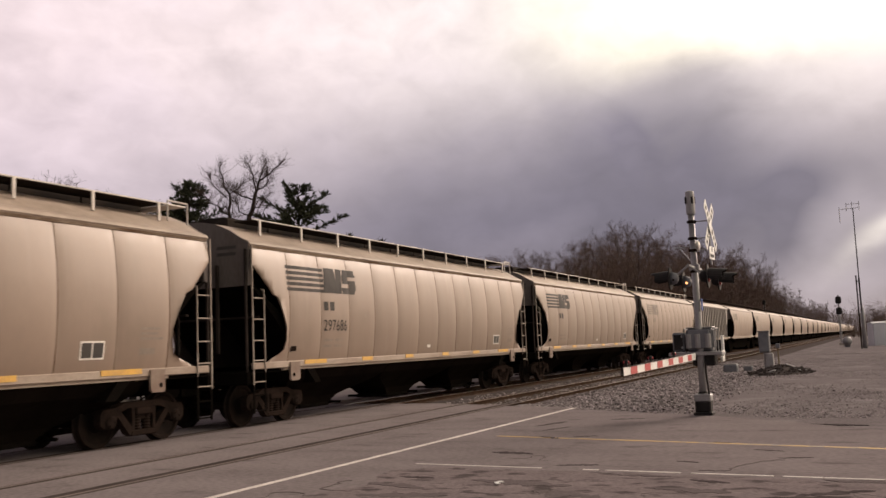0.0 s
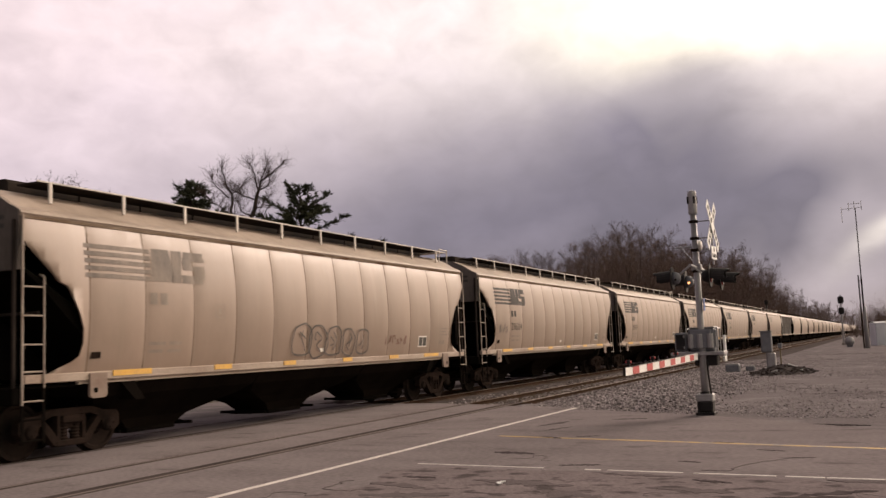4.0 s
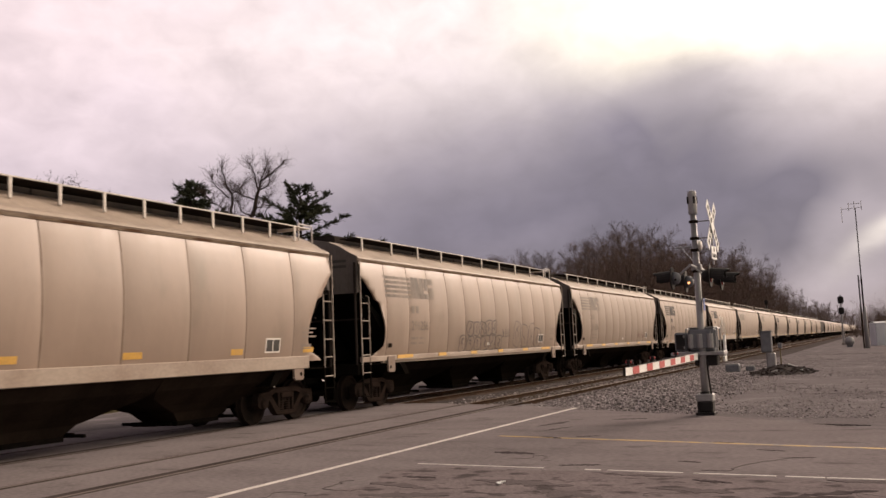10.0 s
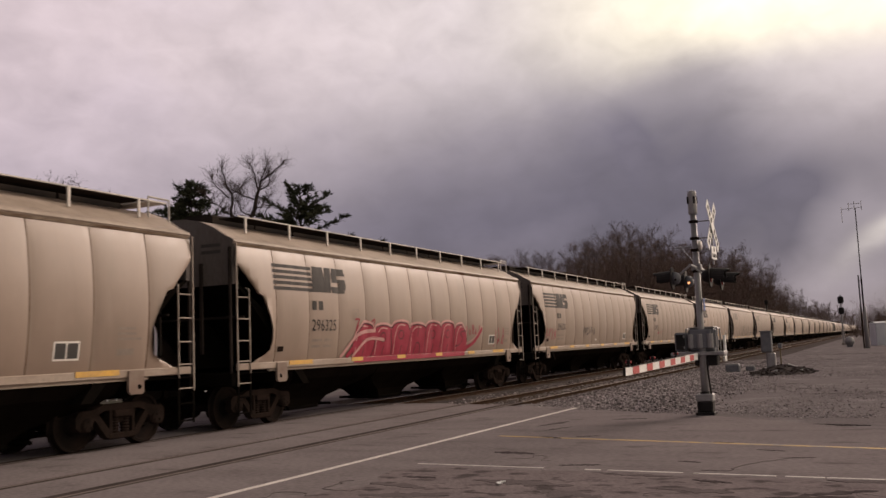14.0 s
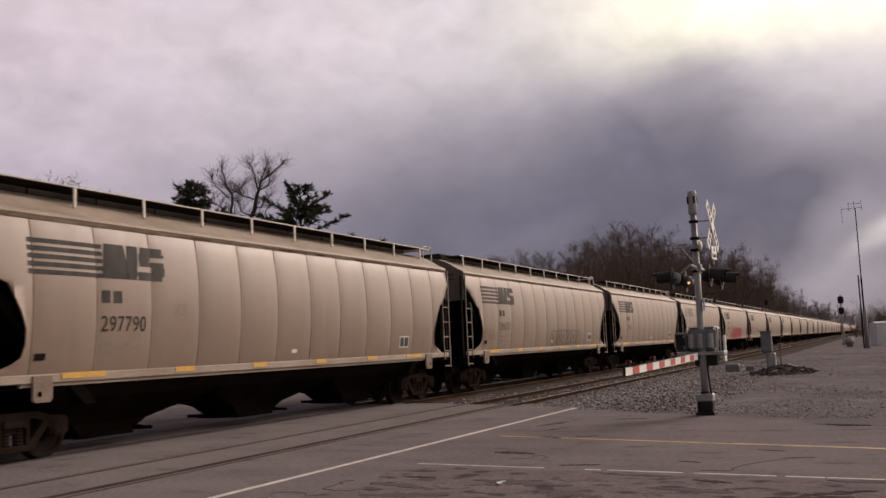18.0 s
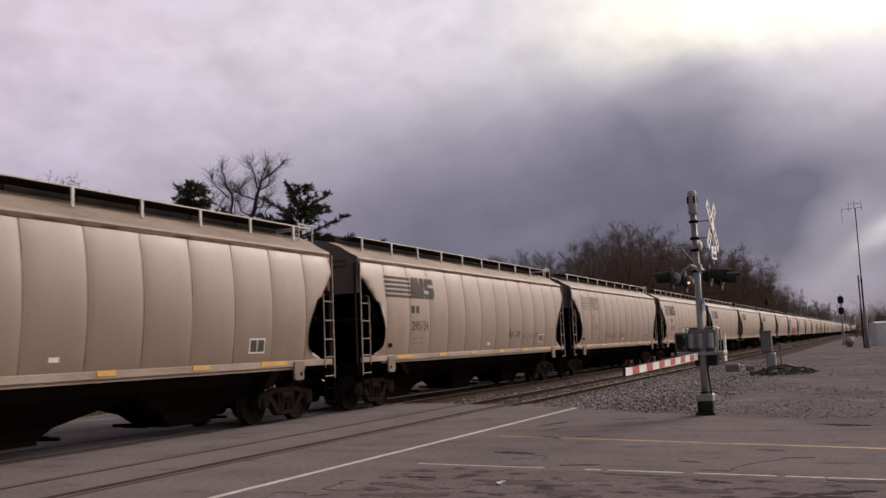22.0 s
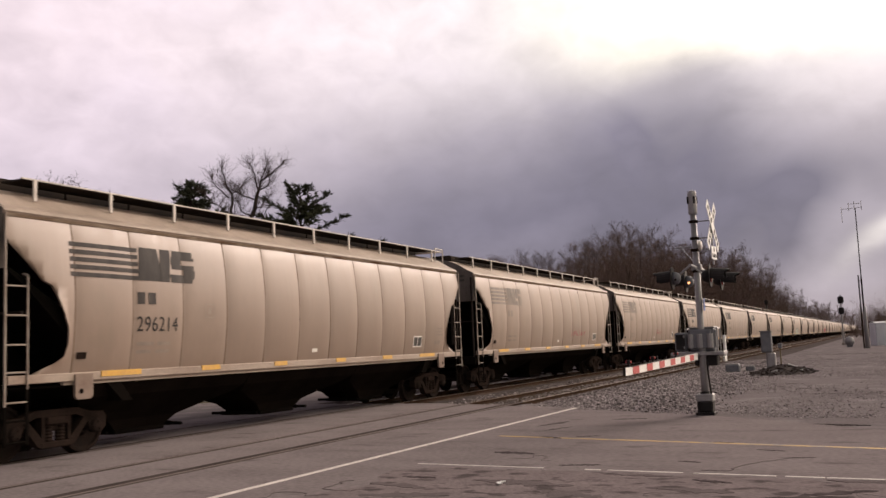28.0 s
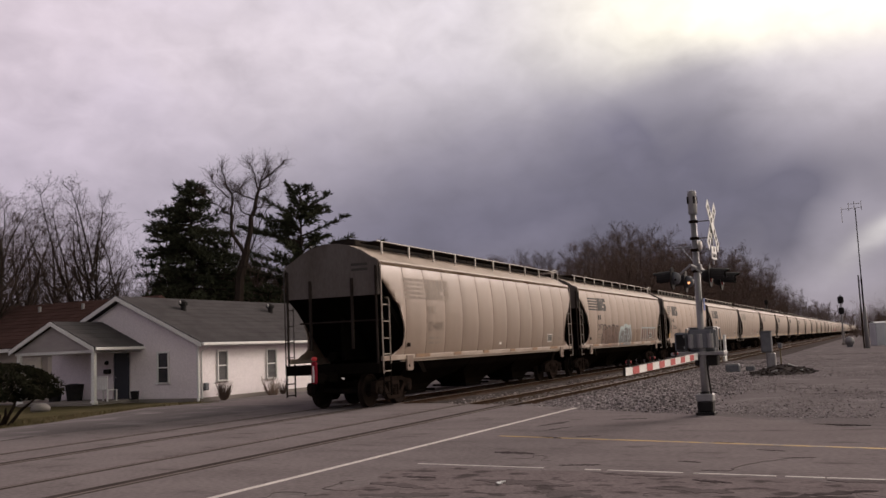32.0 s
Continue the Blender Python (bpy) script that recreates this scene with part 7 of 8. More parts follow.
    for k, (x, y, ln, turn) in enumerate(((-0.6, -0.9, 0.45, 20), (0.4, -1.1, 0.25, 75), (1.5, -0.5, 0.3, 140), (-1.9, 0.3, 0.35, 50), (0.9, 0.6, 0.5, 10))):
        o = Shape().box(0, 0, 0, ln, 0.09, 0.035, 0.01).make("scrap", SIGN_WHITE)
        o.matrix_basis = pose(40.2 + 0.7 * x, 3.5 + 0.75 * y, 0.10 - 0.05 * abs(y), 8, 12, turn)
        tagged(o, "pale scrap of debris lying on the soil heap", "debris", "scraps on the soil heap")
    w = Shape().tube((0, 0, 0.02), (1.5, 0.25, 0.22), 0.03, n=8).make("pipe", SIGN_WHITE)
    w.matrix_basis = pose(43.2, 2.9, -0.05, 0, 0, 20)
    tagged(w, "short white plastic pipe lying on the gravel", "pipe")
    d = empty("propane_tank", pose(99.6, 2.4, -0.08), "small silver horizontal tank beside the radio mast", "tank")
    Shape().lathe([(0.1, -0.75), (0.4, -0.6), (0.44, -0.45), (0.44, 0.45), (0.4, 0.6), (0.1, 0.75)], (0, 0, 0.58), "x", 16).make("vessel", GALV, d, smooth=True)
    for k in (-0.4, 0.4):
        Shape().box(k, 0, 0.1, 0.1, 0.5, 0.24).make("saddle", ALU_BOX, d)
    s = empty("equipment_shed", pose(103.5, -0.75, -0.1, 0, 0, 14), "plain pale blue-grey metal equipment shed", "shed")
    Shape().box(0, 0, 1.12, 2.4, 2.2, 2.24, 0.05).make("wall", SHED_PAINT, s)
    Shape().prism([(-1.22, 2.22), (0, 2.34), (1.22, 2.22), (1.22, 2.26), (0, 2.38), (-1.22, 2.26)], -1.12, 1.12).make("roof", SHED_PAINT, s)
    for k in range(5):
        Shape().box(-1.205, -0.9 + 0.45 * k, 1.12, 0.012, 0.03, 2.1).make("panel_rib", SHED_PAINT, s)
    l = Shape().box(0, 0, 0.012, 0.13, 0.05, 0.012, 0.004).box(0.07, -0.05, 0.016, 0.05, 0.06, 0.01)
    o = l.make("litter", SIGN_WHITE)
    o.matrix_basis = pose(9.98, 3.95, 0.008, 0, 0, 30)
    tagged(o, "scrap of white litter on the asphalt", "litter")


lineside_boxes()


# ---------------------------------------------------------------- the white house and its neighbour
def clapboard(parent, axis, fixed, a, b, z0, top_at, out, holes=(), step=0.125):
    """Lapped boards along a wall: each a part, cut where the windows are, under a roofline top_at(position)."""
    z = z0
    while True:
        runs, lo = [], a
        zt = z + step
        span = [u for u in (a + (b - a) * k / 80 for k in range(81)) if top_at(u) >= zt - 0.02]
        if not span:
            break
        s0, s1 = span[0], span[-1]
        cuts = sorted((h0, h1) for h0, h1, hz0, hz1 in holes if hz0 < zt - 0.01 and hz1 > z + 0.01)
        lo = s0
        for h0, h1 in cuts:
            if h0 > lo:
                runs.append((lo, h0))
            lo = max(lo, h1)
        if lo < s1:
            runs.append((lo, s1))
        for u0, u1 in runs:
            sec = [(fixed, z), (fixed + out * 0.042, z), (fixed + out * 0.010, zt), (fixed, zt)]
            vs = []
            for u in (u0, u1):
                vs += [((u, d, h) if axis == "x" else (d, u, h)) for d, h in sec]
            Shape().add(vs, [(0, 1, 5, 4), (1, 2, 6, 5), (2, 3, 7, 6), (3, 0, 4, 7), (0, 3, 2, 1), (4, 5, 6, 7)]).make("clapboard", SIDING, parent)
        z = zt


def sash_window(parent, axis, fixed, out, c, z0, z1, w, glass=None, says="dark window pane"):
    """A double-hung window with frame, sill, meeting rail and two panes."""
    def bx(u, d, z, su, sd, sz, c2=0.008):
        return (u, fixed + out * d, z, su, sd, sz, c2) if axis == "x" else (fixed + out * d, u, z, sd, su, sz, c2)
    win = Shape()
    for s in (-1, 1):
        win.box(*bx(c + s * (w / 2 + 0.03), 0.035, (z0 + z1) / 2, 0.08, 0.07, z1 - z0 + 0.12))
    win.box(*bx(c, 0.035, z1 + 0.03, w + 0.02, 0.07, 0.08)).box(*bx(c, 0.02, (z0 + z1) / 2, w, 0.05, 0.05))
    f = win.make("window", TRIM, parent, "white double-hung window")
    Shape().box(*bx(c, 0.06, z0 - 0.04, w + 0.2, 0.12, 0.05)).make("sill", TRIM, f)
    for a, b in ((z0, (z0 + z1) / 2 - 0.025), ((z0 + z1) / 2 + 0.025, z1)):
        Shape().box(*bx(c, 0.008, (a + b) / 2, w, 0.012, b - a, 0)).make("pane", glass or WINDOW_GLASS, f, says)


def shingle_slope(parent, x0, x1, y_eave, z_eave, y_ridge, z_ridge, mat, rows=11):
    """A roof slope along x in overlapping courses."""
    for k in range(rows):
        t0, t1 = k / rows, (k + 1) / rows + 0.02
        ya, za = y_eave + (y_ridge - y_eave) * t0, z_eave + (z_ridge - z_eave) * t0
        yb, zb = y_eave + (y_ridge - y_eave) * min(1, t1), z_eave + (z_ridge - z_eave) * min(1, t1)
        vs = [(x, y, z) for x in (x0, x1) for y, z in ((ya, za + 0.045), (yb, zb + 0.03), (yb, zb), (ya, za))]
        Shape().add(vs, [(0, 1, 5, 4), (1, 2, 6, 5), (2, 3, 7, 6), (3, 0, 4, 7), (0, 3, 2, 1), (4, 5, 6, 7)]).make("shingle_course", mat, parent)


def white_house():
    x0, x1, y0, y1, yr, g, ez, rz = 30.78, 44.5, 25.0, 33.1, 29.05, -0.27, 2.17, 4.12
    h = empty("house", pose(0, 0, 0), "small white clapboard house with a grey shingle roof and a porch", "house")
    wall = Shape().box((x0 + x1) / 2, (y0 + y1) / 2, (g + ez) / 2, x1 - x0 - 0.06, y1 - y0 - 0.06, ez - g).prism([(y0 + 0.03, ez), (y1 - 0.03, ez), (yr, rz - 0.06)], x0 + 0.03, x1 - 0.03, "x").make("wall", SIDING, h)
    holes_s = [(31.98, 32.58, 0.58, 1.76), (35.45, 36.15, 0.52, 1.76)]
    slope = (rz - ez) / (yr - y0)
    clapboard(wall, "x", y0, x0, x1, g + 0.12, lambda u: ez, -1, [(a - 0.08, b + 0.08, c - 0.05, d + 0.08) for a, b, c, d in holes_s])
    holes_g = [(26.52, 27.05, 0.58, 1.78), (28.62, 29.42, -0.1, 1.88)]
    clapboard(wall, "y", x0, y0, 32.6, g + 0.12, lambda u: rz - 0.1 - slope * abs(u - yr), -1, [(a - 0.08, b + 0.08, c - 0.05, d + 0.08) for a, b, c, d in holes_g])
    Shape().box((x0 + x1) / 2, y0 + 0.0, g + 0.03, x1 - x0, 0.1, 0.3).box(x0, (y0 + y1) / 2, g + 0.03, 0.1, y1 - y0, 0.3).make("footing", CONCRETE, h)
    for s in holes_s:
        sash_window(wall, "x", y0 - 0.01, -1, (s[0] + s[1]) / 2, s[2], s[3], s[1] - s[0], CURTAINED, "window pane with a drawn grey blind")
    for s in holes_g[:1]:
        sash_window(wall, "y", x0 - 0.01, -1, (s[0] + s[1]) / 2, s[2], s[3], s[1] - s[0])
    roof = Shape().prism([(y0 - 0.4, ez - 0.16), (yr, rz + 0.0), (y1 + 0.4, ez - 0.16), (y1 + 0.4, ez - 0.05), (yr, rz + 0.11), (y0 - 0.4, ez - 0.05)], x0 - 0.3, x1 + 0.3, "x").make("roof", SHINGLE, h, "grey shingle roof")
    shingle_slope(roof, x0 - 0.32, x1 + 0.32, y0 - 0.43, ez - 0.05, yr, rz + 0.11, SHINGLE)
    shingle_slope(roof, x0 - 0.32, x1 + 0.32, y1 + 0.43, ez - 0.05, yr, rz + 0.11, SHINGLE)
    for s, yy in ((1, y0 - 0.4), (-1, y1 + 0.4)):
        d = Vector((0, yr - yy, rz + 0.05 - (ez - 0.11)))
        vs = []
        for x in (x0 - 0.34, x0 - 0.30):
            vs += [(x, yy, ez - 0.22), (x, yr, rz - 0.06), (x, yr, rz + 0.12), (x, yy, ez - 0.04)]
        Shape().add(vs, [(0, 1, 2, 3), (7, 6, 5, 4), (0, 4, 5, 1), (1, 5, 6, 2), (2, 6, 7, 3), (3, 7, 4, 0)]).make("rake_board", TRIM, roof)
    Shape().box((x0 + x1) / 2, y0 - 0.46, ez - 0.10, x1 - x0 + 0.6, 0.10, 0.12, 0.02).make("gutter", TRIM, roof)
    Shape().box((x0 + x1) / 2, y0 - 0.2, ez - 0.17, x1 - x0 + 0.5, 0.42, 0.02).make("soffit", TRIM, roof)
    for xx in (33.2, 39.8):
        yy = 27.75
        zz = ez - 0.05 + slope * (yy - y0 + 0.0)
        v = Shape().lathe([(0.13, 0), (0.13, 0.35), (0.2, 0.38), (0.2, 0.5), (0.06, 0.6)], (xx, yy, zz + 0.05), "z", 12).make("roof_vent", SIGNAL_BLACK, roof, "black roof vent")
        Shape().box(xx - 0.2, yy, zz + 0.55, 0.05, 0.05, 0.12).make("vent_cap", TRIM, roof)
    for yy in (y0 + 0.03,):
        Shape().box(x0 - 0.03, yy - 0.03, (g + ez) / 2, 0.1, 0.1, ez - g - 0.1, 0.01).make("corner_board", TRIM, wall)
    Shape().box(x0 + 0.35, y0 - 0.09, 0.35, 0.22, 0.14, 0.3, 0.02).make("meter_box", ALU_BOX, wall)
    Shape().tube((x0 + 0.18, y0 - 0.42, ez - 0.15), (x0 + 0.12, y0 - 0.06, ez - 0.4), 0.035, n=8).tube((x0 + 0.12, y0 - 0.06, ez - 0.4), (x0 + 0.12, y0 - 0.06, g + 0.15), 0.035, n=8).make("downspout", TRIM, wall)
    door = Shape().box(x0 - 0.03, 29.02, 0.88, 0.05, 0.80, 1.95, 0.01).make("door", DARK_DOOR, wall, "dark front door under the porch")
    Shape().lathe([(0.03, 0), (0.03, 0.04)], (x0 - 0.08, 29.32, 0.85), "x", 8).make("door_knob", SILVER, door)
    # porch
    px, pa, pb, pr = 28.15, 27.95, 32.3, 30.12
    pz, pk = 2.13, 3.14
    Shape().box((px + x0) / 2, (pa + pb) / 2, -0.16, x0 - px, pb - pa - 0.3, 0.2, 0.02).make("porch_floor", CONCRETE, h)
    prf = Shape().prism([(pa - 0.12, pz - 0.14), (pr, pk - 0.05), (pb + 0.12, pz - 0.14), (pb + 0.12, pz - 0.03), (pr, pk + 0.05), (pa - 0.12, pz - 0.03)], px - 0.15, x0 + 0.05, "x").make("porch_roof", SHINGLE, h, "grey shingle porch roof")
    shingle_slope(prf, px - 0.17, x0 - 0.02, pa - 0.15, pz - 0.03, pr, pk + 0.05, SHINGLE, 6)
    shingle_slope(prf, px - 0.17, x0 - 0.02, pb + 0.15, pz - 0.03, pr, pk + 0.05, SHINGLE, 6)
    Shape().prism([(pa + 0.05, pz - 0.12), (pb - 0.05, pz - 0.12), (pr, pk - 0.1)], px, px + 0.06, "x").make("porch_gable", PORCH_BOARD, prf, "dull grey boarded gable of the porch")
    for yy in (pa - 0.12, pb + 0.12):
        vs = []
        for x in (px - 0.2, px - 0.15):
            vs += [(x, yy, pz - 0.2), (x, pr, pk - 0.1), (x, pr, pk + 0.06), (x, yy, pz - 0.02)]
        Shape().add(vs, [(0, 1, 2, 3), (7, 6, 5, 4), (0, 4, 5, 1), (1, 5, 6, 2), (2, 6, 7, 3), (3, 7, 4, 0)]).make("rake_board", TRIM, prf)
    Shape().box((px + x0) / 2, pa - 0.16, pz - 0.09, x0 - px + 0.2, 0.08, 0.12, 0.02).make("gutter", TRIM, prf)
    Shape().box(px + 0.1, (pa + pb) / 2, pz - 0.17, 0.16, pb - pa, 0.14, 0.01).box((px + x0) / 2, pa + 0.12, pz - 0.17, x0 - px, 0.14, 0.14, 0.01).make("porch_beam", TRIM, prf)
    for yy in (pa + 0.15, pb - 0.15):
        Shape().box(px + 0.12, yy, 0.93, 0.16, 0.16, 2.1, 0.015).box(px + 0.12, yy, -0.06, 0.22, 0.22, 0.14, 0.015).make("porch_post", TRIM, h, "square white porch post")
    # Unseen slab, added under the roof to darken the porch.
    Shape().box((px + x0) / 2, (pa + pb) / 2, pz - 0.22, x0 - px - 0.1, pb - pa - 0.1, 0.03).make("porch_ceiling", TRIM, prf)
    mb = empty("mailbox", pose(x0 - 0.1, 29.75, 1.1), "small dark mailbox on the porch wall", "mailbox")
    Shape().box(0, 0, 0, 0.14, 0.36, 0.2, 0.03).make("box", SIGNAL_BLACK, mb)
    Shape().lathe([(0.06, 0.28), (0.1, 0.36), (0.05, 0.46)], (0.02, 0.05, 0), "z", 10).make("porch_lamp", SIGNAL_BLACK, mb)
    # white slatted bench on the porch
    b = empty("porch_chair", pose(29.2, 28.42, -0.06), "white slatted wooden chair on the porch", "chair")
    for dx, dy in ((-0.25, -0.35), (0.25, -0.35), (-0.25, 0.35), (0.25, 0.35)):
        Shape().box(dx, dy, 0.22, 0.05, 0.05, 0.44).make("leg", TRIM, b)
    for k in range(4):
        Shape().box(-0.21 + 0.14 * k, 0, 0.45, 0.11, 0.8, 0.025).make("seat_slat", TRIM, b)
    for k in range(7):
        Shape().box(-0.28, -0.33 + 0.11 * k, 0.72, 0.025, 0.08, 0.5).make("back_slat", TRIM, b)
    Shape().box(-0.28, 0, 0.97, 0.04, 0.8, 0.07).make("top_rail", TRIM, b)
    # dark tubs by the door
    for k, (xx, yy, s) in enumerate(((30.3, 27.9, 0.36), (30.0, 30.9, 0.75), (29.6, 31.6, 0.6))):
        t = empty("porch_tub", pose(xx, yy, -0.06), "dark plastic tub on the porch", "tub", "tubs on the porch")
        Shape().lathe([(s * 0.4, 0), (s * 0.5, s * 0.85), (s * 0.52, s * 0.9), (s * 0.2, s * 0.95)], (0, 0, 0), "z", 14).make("body", SIGNAL_BLACK, t)


white_house()


def neighbour_house():
    h = empty("house", pose(0, 0, 0), "neighbouring house with a red-brown shingle roof and pale garage doors", "house")
    x0, x1, y0, y1, xr, ez, rz = 32.0, 42.0, 32.85, 50.0, 37.2, 2.35, 4.55
    wall = Shape().box((x0 + x1) / 2, (y0 + y1) / 2, 1.05, x1 - x0, y1 - y0, 2.7).make("wall", material("tan_house_wall", (0.42, 0.36, 0.31), 0.8, 0, (0.34, 0.29, 0.25), 1.0, (1, 1, 1), 0.5, 20, 0.1), h)
    roof = Shape().prism([(x0 - 0.5, ez - 0.2), (xr, rz), (x1 + 0.5, ez - 0.2), (x1 + 0.5, ez - 0.05), (xr, rz + 0.15), (x0 - 0.5, ez - 0.05)], y0 - 0.4, y1 + 0.4).make("roof", RED_ROOF, h, "red-brown shingle roof")
    for k in range(12):
        t0, t1 = k / 12, min(1, (k + 1) / 12 + 0.02)
        xa, za, xb, zb = x0 - 0.52 + (xr - x0 + 0.52) * t0, ez - 0.05 + (rz + 0.2 - ez) * t0, x0 - 0.52 + (xr - x0 + 0.52) * t1, ez - 0.05 + (rz + 0.2 - ez) * t1
        vs = [(x, y, z) for y in (y0 - 0.42, y1 + 0.42) for x, z in ((xa, za + 0.045), (xb, zb + 0.03), (xb, zb), (xa, za))]
        Shape().add(vs, [(0, 1, 5, 4), (1, 2, 6, 5), (2, 3, 7, 6), (3, 0, 4, 7), (0, 3, 2, 1), (4, 5, 6, 7)]).make("shingle_course", RED_ROOF, roof)
    Shape().box(x0 - 0.5, (y0 + y1) / 2, ez - 0.14, 0.08, y1 - y0 + 0.8, 0.16, 0.01).make("fascia", TRIM, roof)
    for y in (33.1, 35.0):
        d = Shape().box(x0 - 0.03, y + 0.7, 0.85, 0.06, 1.5, 2.0, 0.01).make("garage_door", material("cream_garage_door", (0.62, 0.56, 0.47), 0.6, 0, None, 2, (1, 1, 1), 0.3, 20, 0.05) if "cream_garage_door" not in bpy.data.materials else bpy.data.materials["cream_garage_door"], wall, "cream garage door")
        for k in range(4):
            Shape().box(x0 - 0.065, y + 0.7, 0.1 + 0.48 * k, 0.015, 1.44, 0.44, 0.006).make("door_panel", bpy.data.materials["cream_garage_door"], d)
    for y in (36.5, 39.5):
        Shape().lathe([(0.08, 0), (0.08, 0.4)], (xr - 1.2, y, rz - 0.45), "z", 8).make("vent_pipe", GALV, roof)


neighbour_house()


def leafy_shrub(x, y, z, rx, rz_, stem, seed, label, n=5200, mat=None, name="shrub"):
    rnd = random.Random(seed)
    s = empty(name, pose(x, y, z), label, "shrub")
    w, leaf = Shape(), Shape()
    for k in range(9):
        a = rnd.uniform(0, 6.28)
        b = Vector((0.25 * math.cos(a), 0.25 * math.sin(a), -0.1))
        t = Vector((rx * 0.75 * math.cos(a), rx * 0.75 * math.sin(a), stem + rz_ * 0.5 * rnd.random()))
        m1 = b.lerp(t, 0.5) + Vector((rnd.gauss(0, 0.1), rnd.gauss(0, 0.1), 0.1))
        w.tube(b, m1, 0.06, 0.045, 5, caps=False).tube(m1, t, 0.045, 0.02, 5, caps=False)
    for _ in range(n):
        a, u = rnd.uniform(0, 6.28), rnd.uniform(-0.45, 1)
        r = (1 - u * u) ** 0.5 * rnd.uniform(0.82, 1.05) if u > -0.4 else rnd.uniform(0, 0.9)
        lump = 1 + 0.12 * math.sin(3 * a + seed) + 0.08 * math.sin(7 * a + 4 * u)
        p = Vector((rx * r * lump * math.cos(a), rx * r * lump * math.sin(a), stem + rz_ * (0.45 + 0.62 * u) * (1 + 0.05 * math.sin(5 * a))))
        d = Vector((rnd.gauss(0, 1), rnd.gauss(0, 1), rnd.gauss(0.4, 0.8))).normalized() * rnd.uniform(0.05, 0.11)
        o = d.orthogonal().normalized() * d.length * 0.4
        leaf.add([p, p + d * 0.5 + o, p + d, p + d * 0.5 - o], [(0, 1, 2, 3)])
    w.make("stems", BARK, s)
    leaf.make("crown", mat or HEDGE_LEAF, s, "dense dark leaves")


leafy_shrub(19.65, 23.25, -0.2, 1.5, 1.15, 0.52, 3, "wide dark clipped shrub on bare stems by the road", 15000)


def small_plants():
    rnd = random.Random(12)
    for k, (x, y, s, mat) in enumerate(((31.75, 24.5, 0.62, WOOD_TWIG), (36.0, 24.5, 0.6, TWIG), (35.0, 24.5, 0.75, DRY_TWIG), (35.3, 24.45, 0.55, DRY_TWIG), (41.0, 24.5, 0.5, HEDGE_LEAF))):
        p = empty("foundation_plant", pose(x, y, -0.26), "small scraggly plant against the house wall", "plant", "plants along the house")
        sh = Shape()
        for _ in range(220 if mat is WOOD_TWIG else 45):
            a = rnd.uniform(0, 6.28)
            t = Vector((math.cos(a) * s * rnd.uniform(0.2, 0.9), math.sin(a) * s * 0.5 * rnd.uniform(0.2, 0.9), s * rnd.uniform(0.4, 1.25)))
            sh.tube((0.1 * math.cos(a), 0.05 * math.sin(a), 0), t, 0.012, 0.005, 3, caps=False)
        sh.make("stems", mat, p)
    g = Shape()
    for _ in range(9000):
        x, y = rnd.uniform(12, 30), rnd.uniform(20.3, 24.5)
        if y < 20.2 + max(0, (x - 18.4) * 0.32) + 0.1:
            continue
        a, h = rnd.uniform(0, 6.28), rnd.uniform(0.04, 0.10)
        b = Vector((math.cos(a), math.sin(a), 0)) * 0.012
        g.add([Vector((x, y, -0.18)) - b, Vector((x, y, -0.18)) + b, Vector((x + rnd.gauss(0, 0.03), y + rnd.gauss(0, 0.03), -0.18 + h))], [(0, 1, 2)])
    ob = g.make("grass", DRY_GRASS)
    tagged(ob, "thin yellow-green winter grass", "grass", kind="stuff")
    ball = Shape().lathe([(0.02, 0.0), (0.2, 0.04), (0.33, 0.12), (0.34, 0.2), (0.28, 0.3), (0.15, 0.37), (0.02, 0.39)], (25.2, 27.6, -0.25), "z", 16).make("boulder", material("pale_garden_stone", (0.22, 0.2, 0.19), 0.9, 0, (0.15, 0.14, 0.13), 3, (1, 1, 1), 0.5, 20, 0.3), smooth=True)
    tagged(ball, "pale rounded stone on the lawn", "stone")


small_plants()


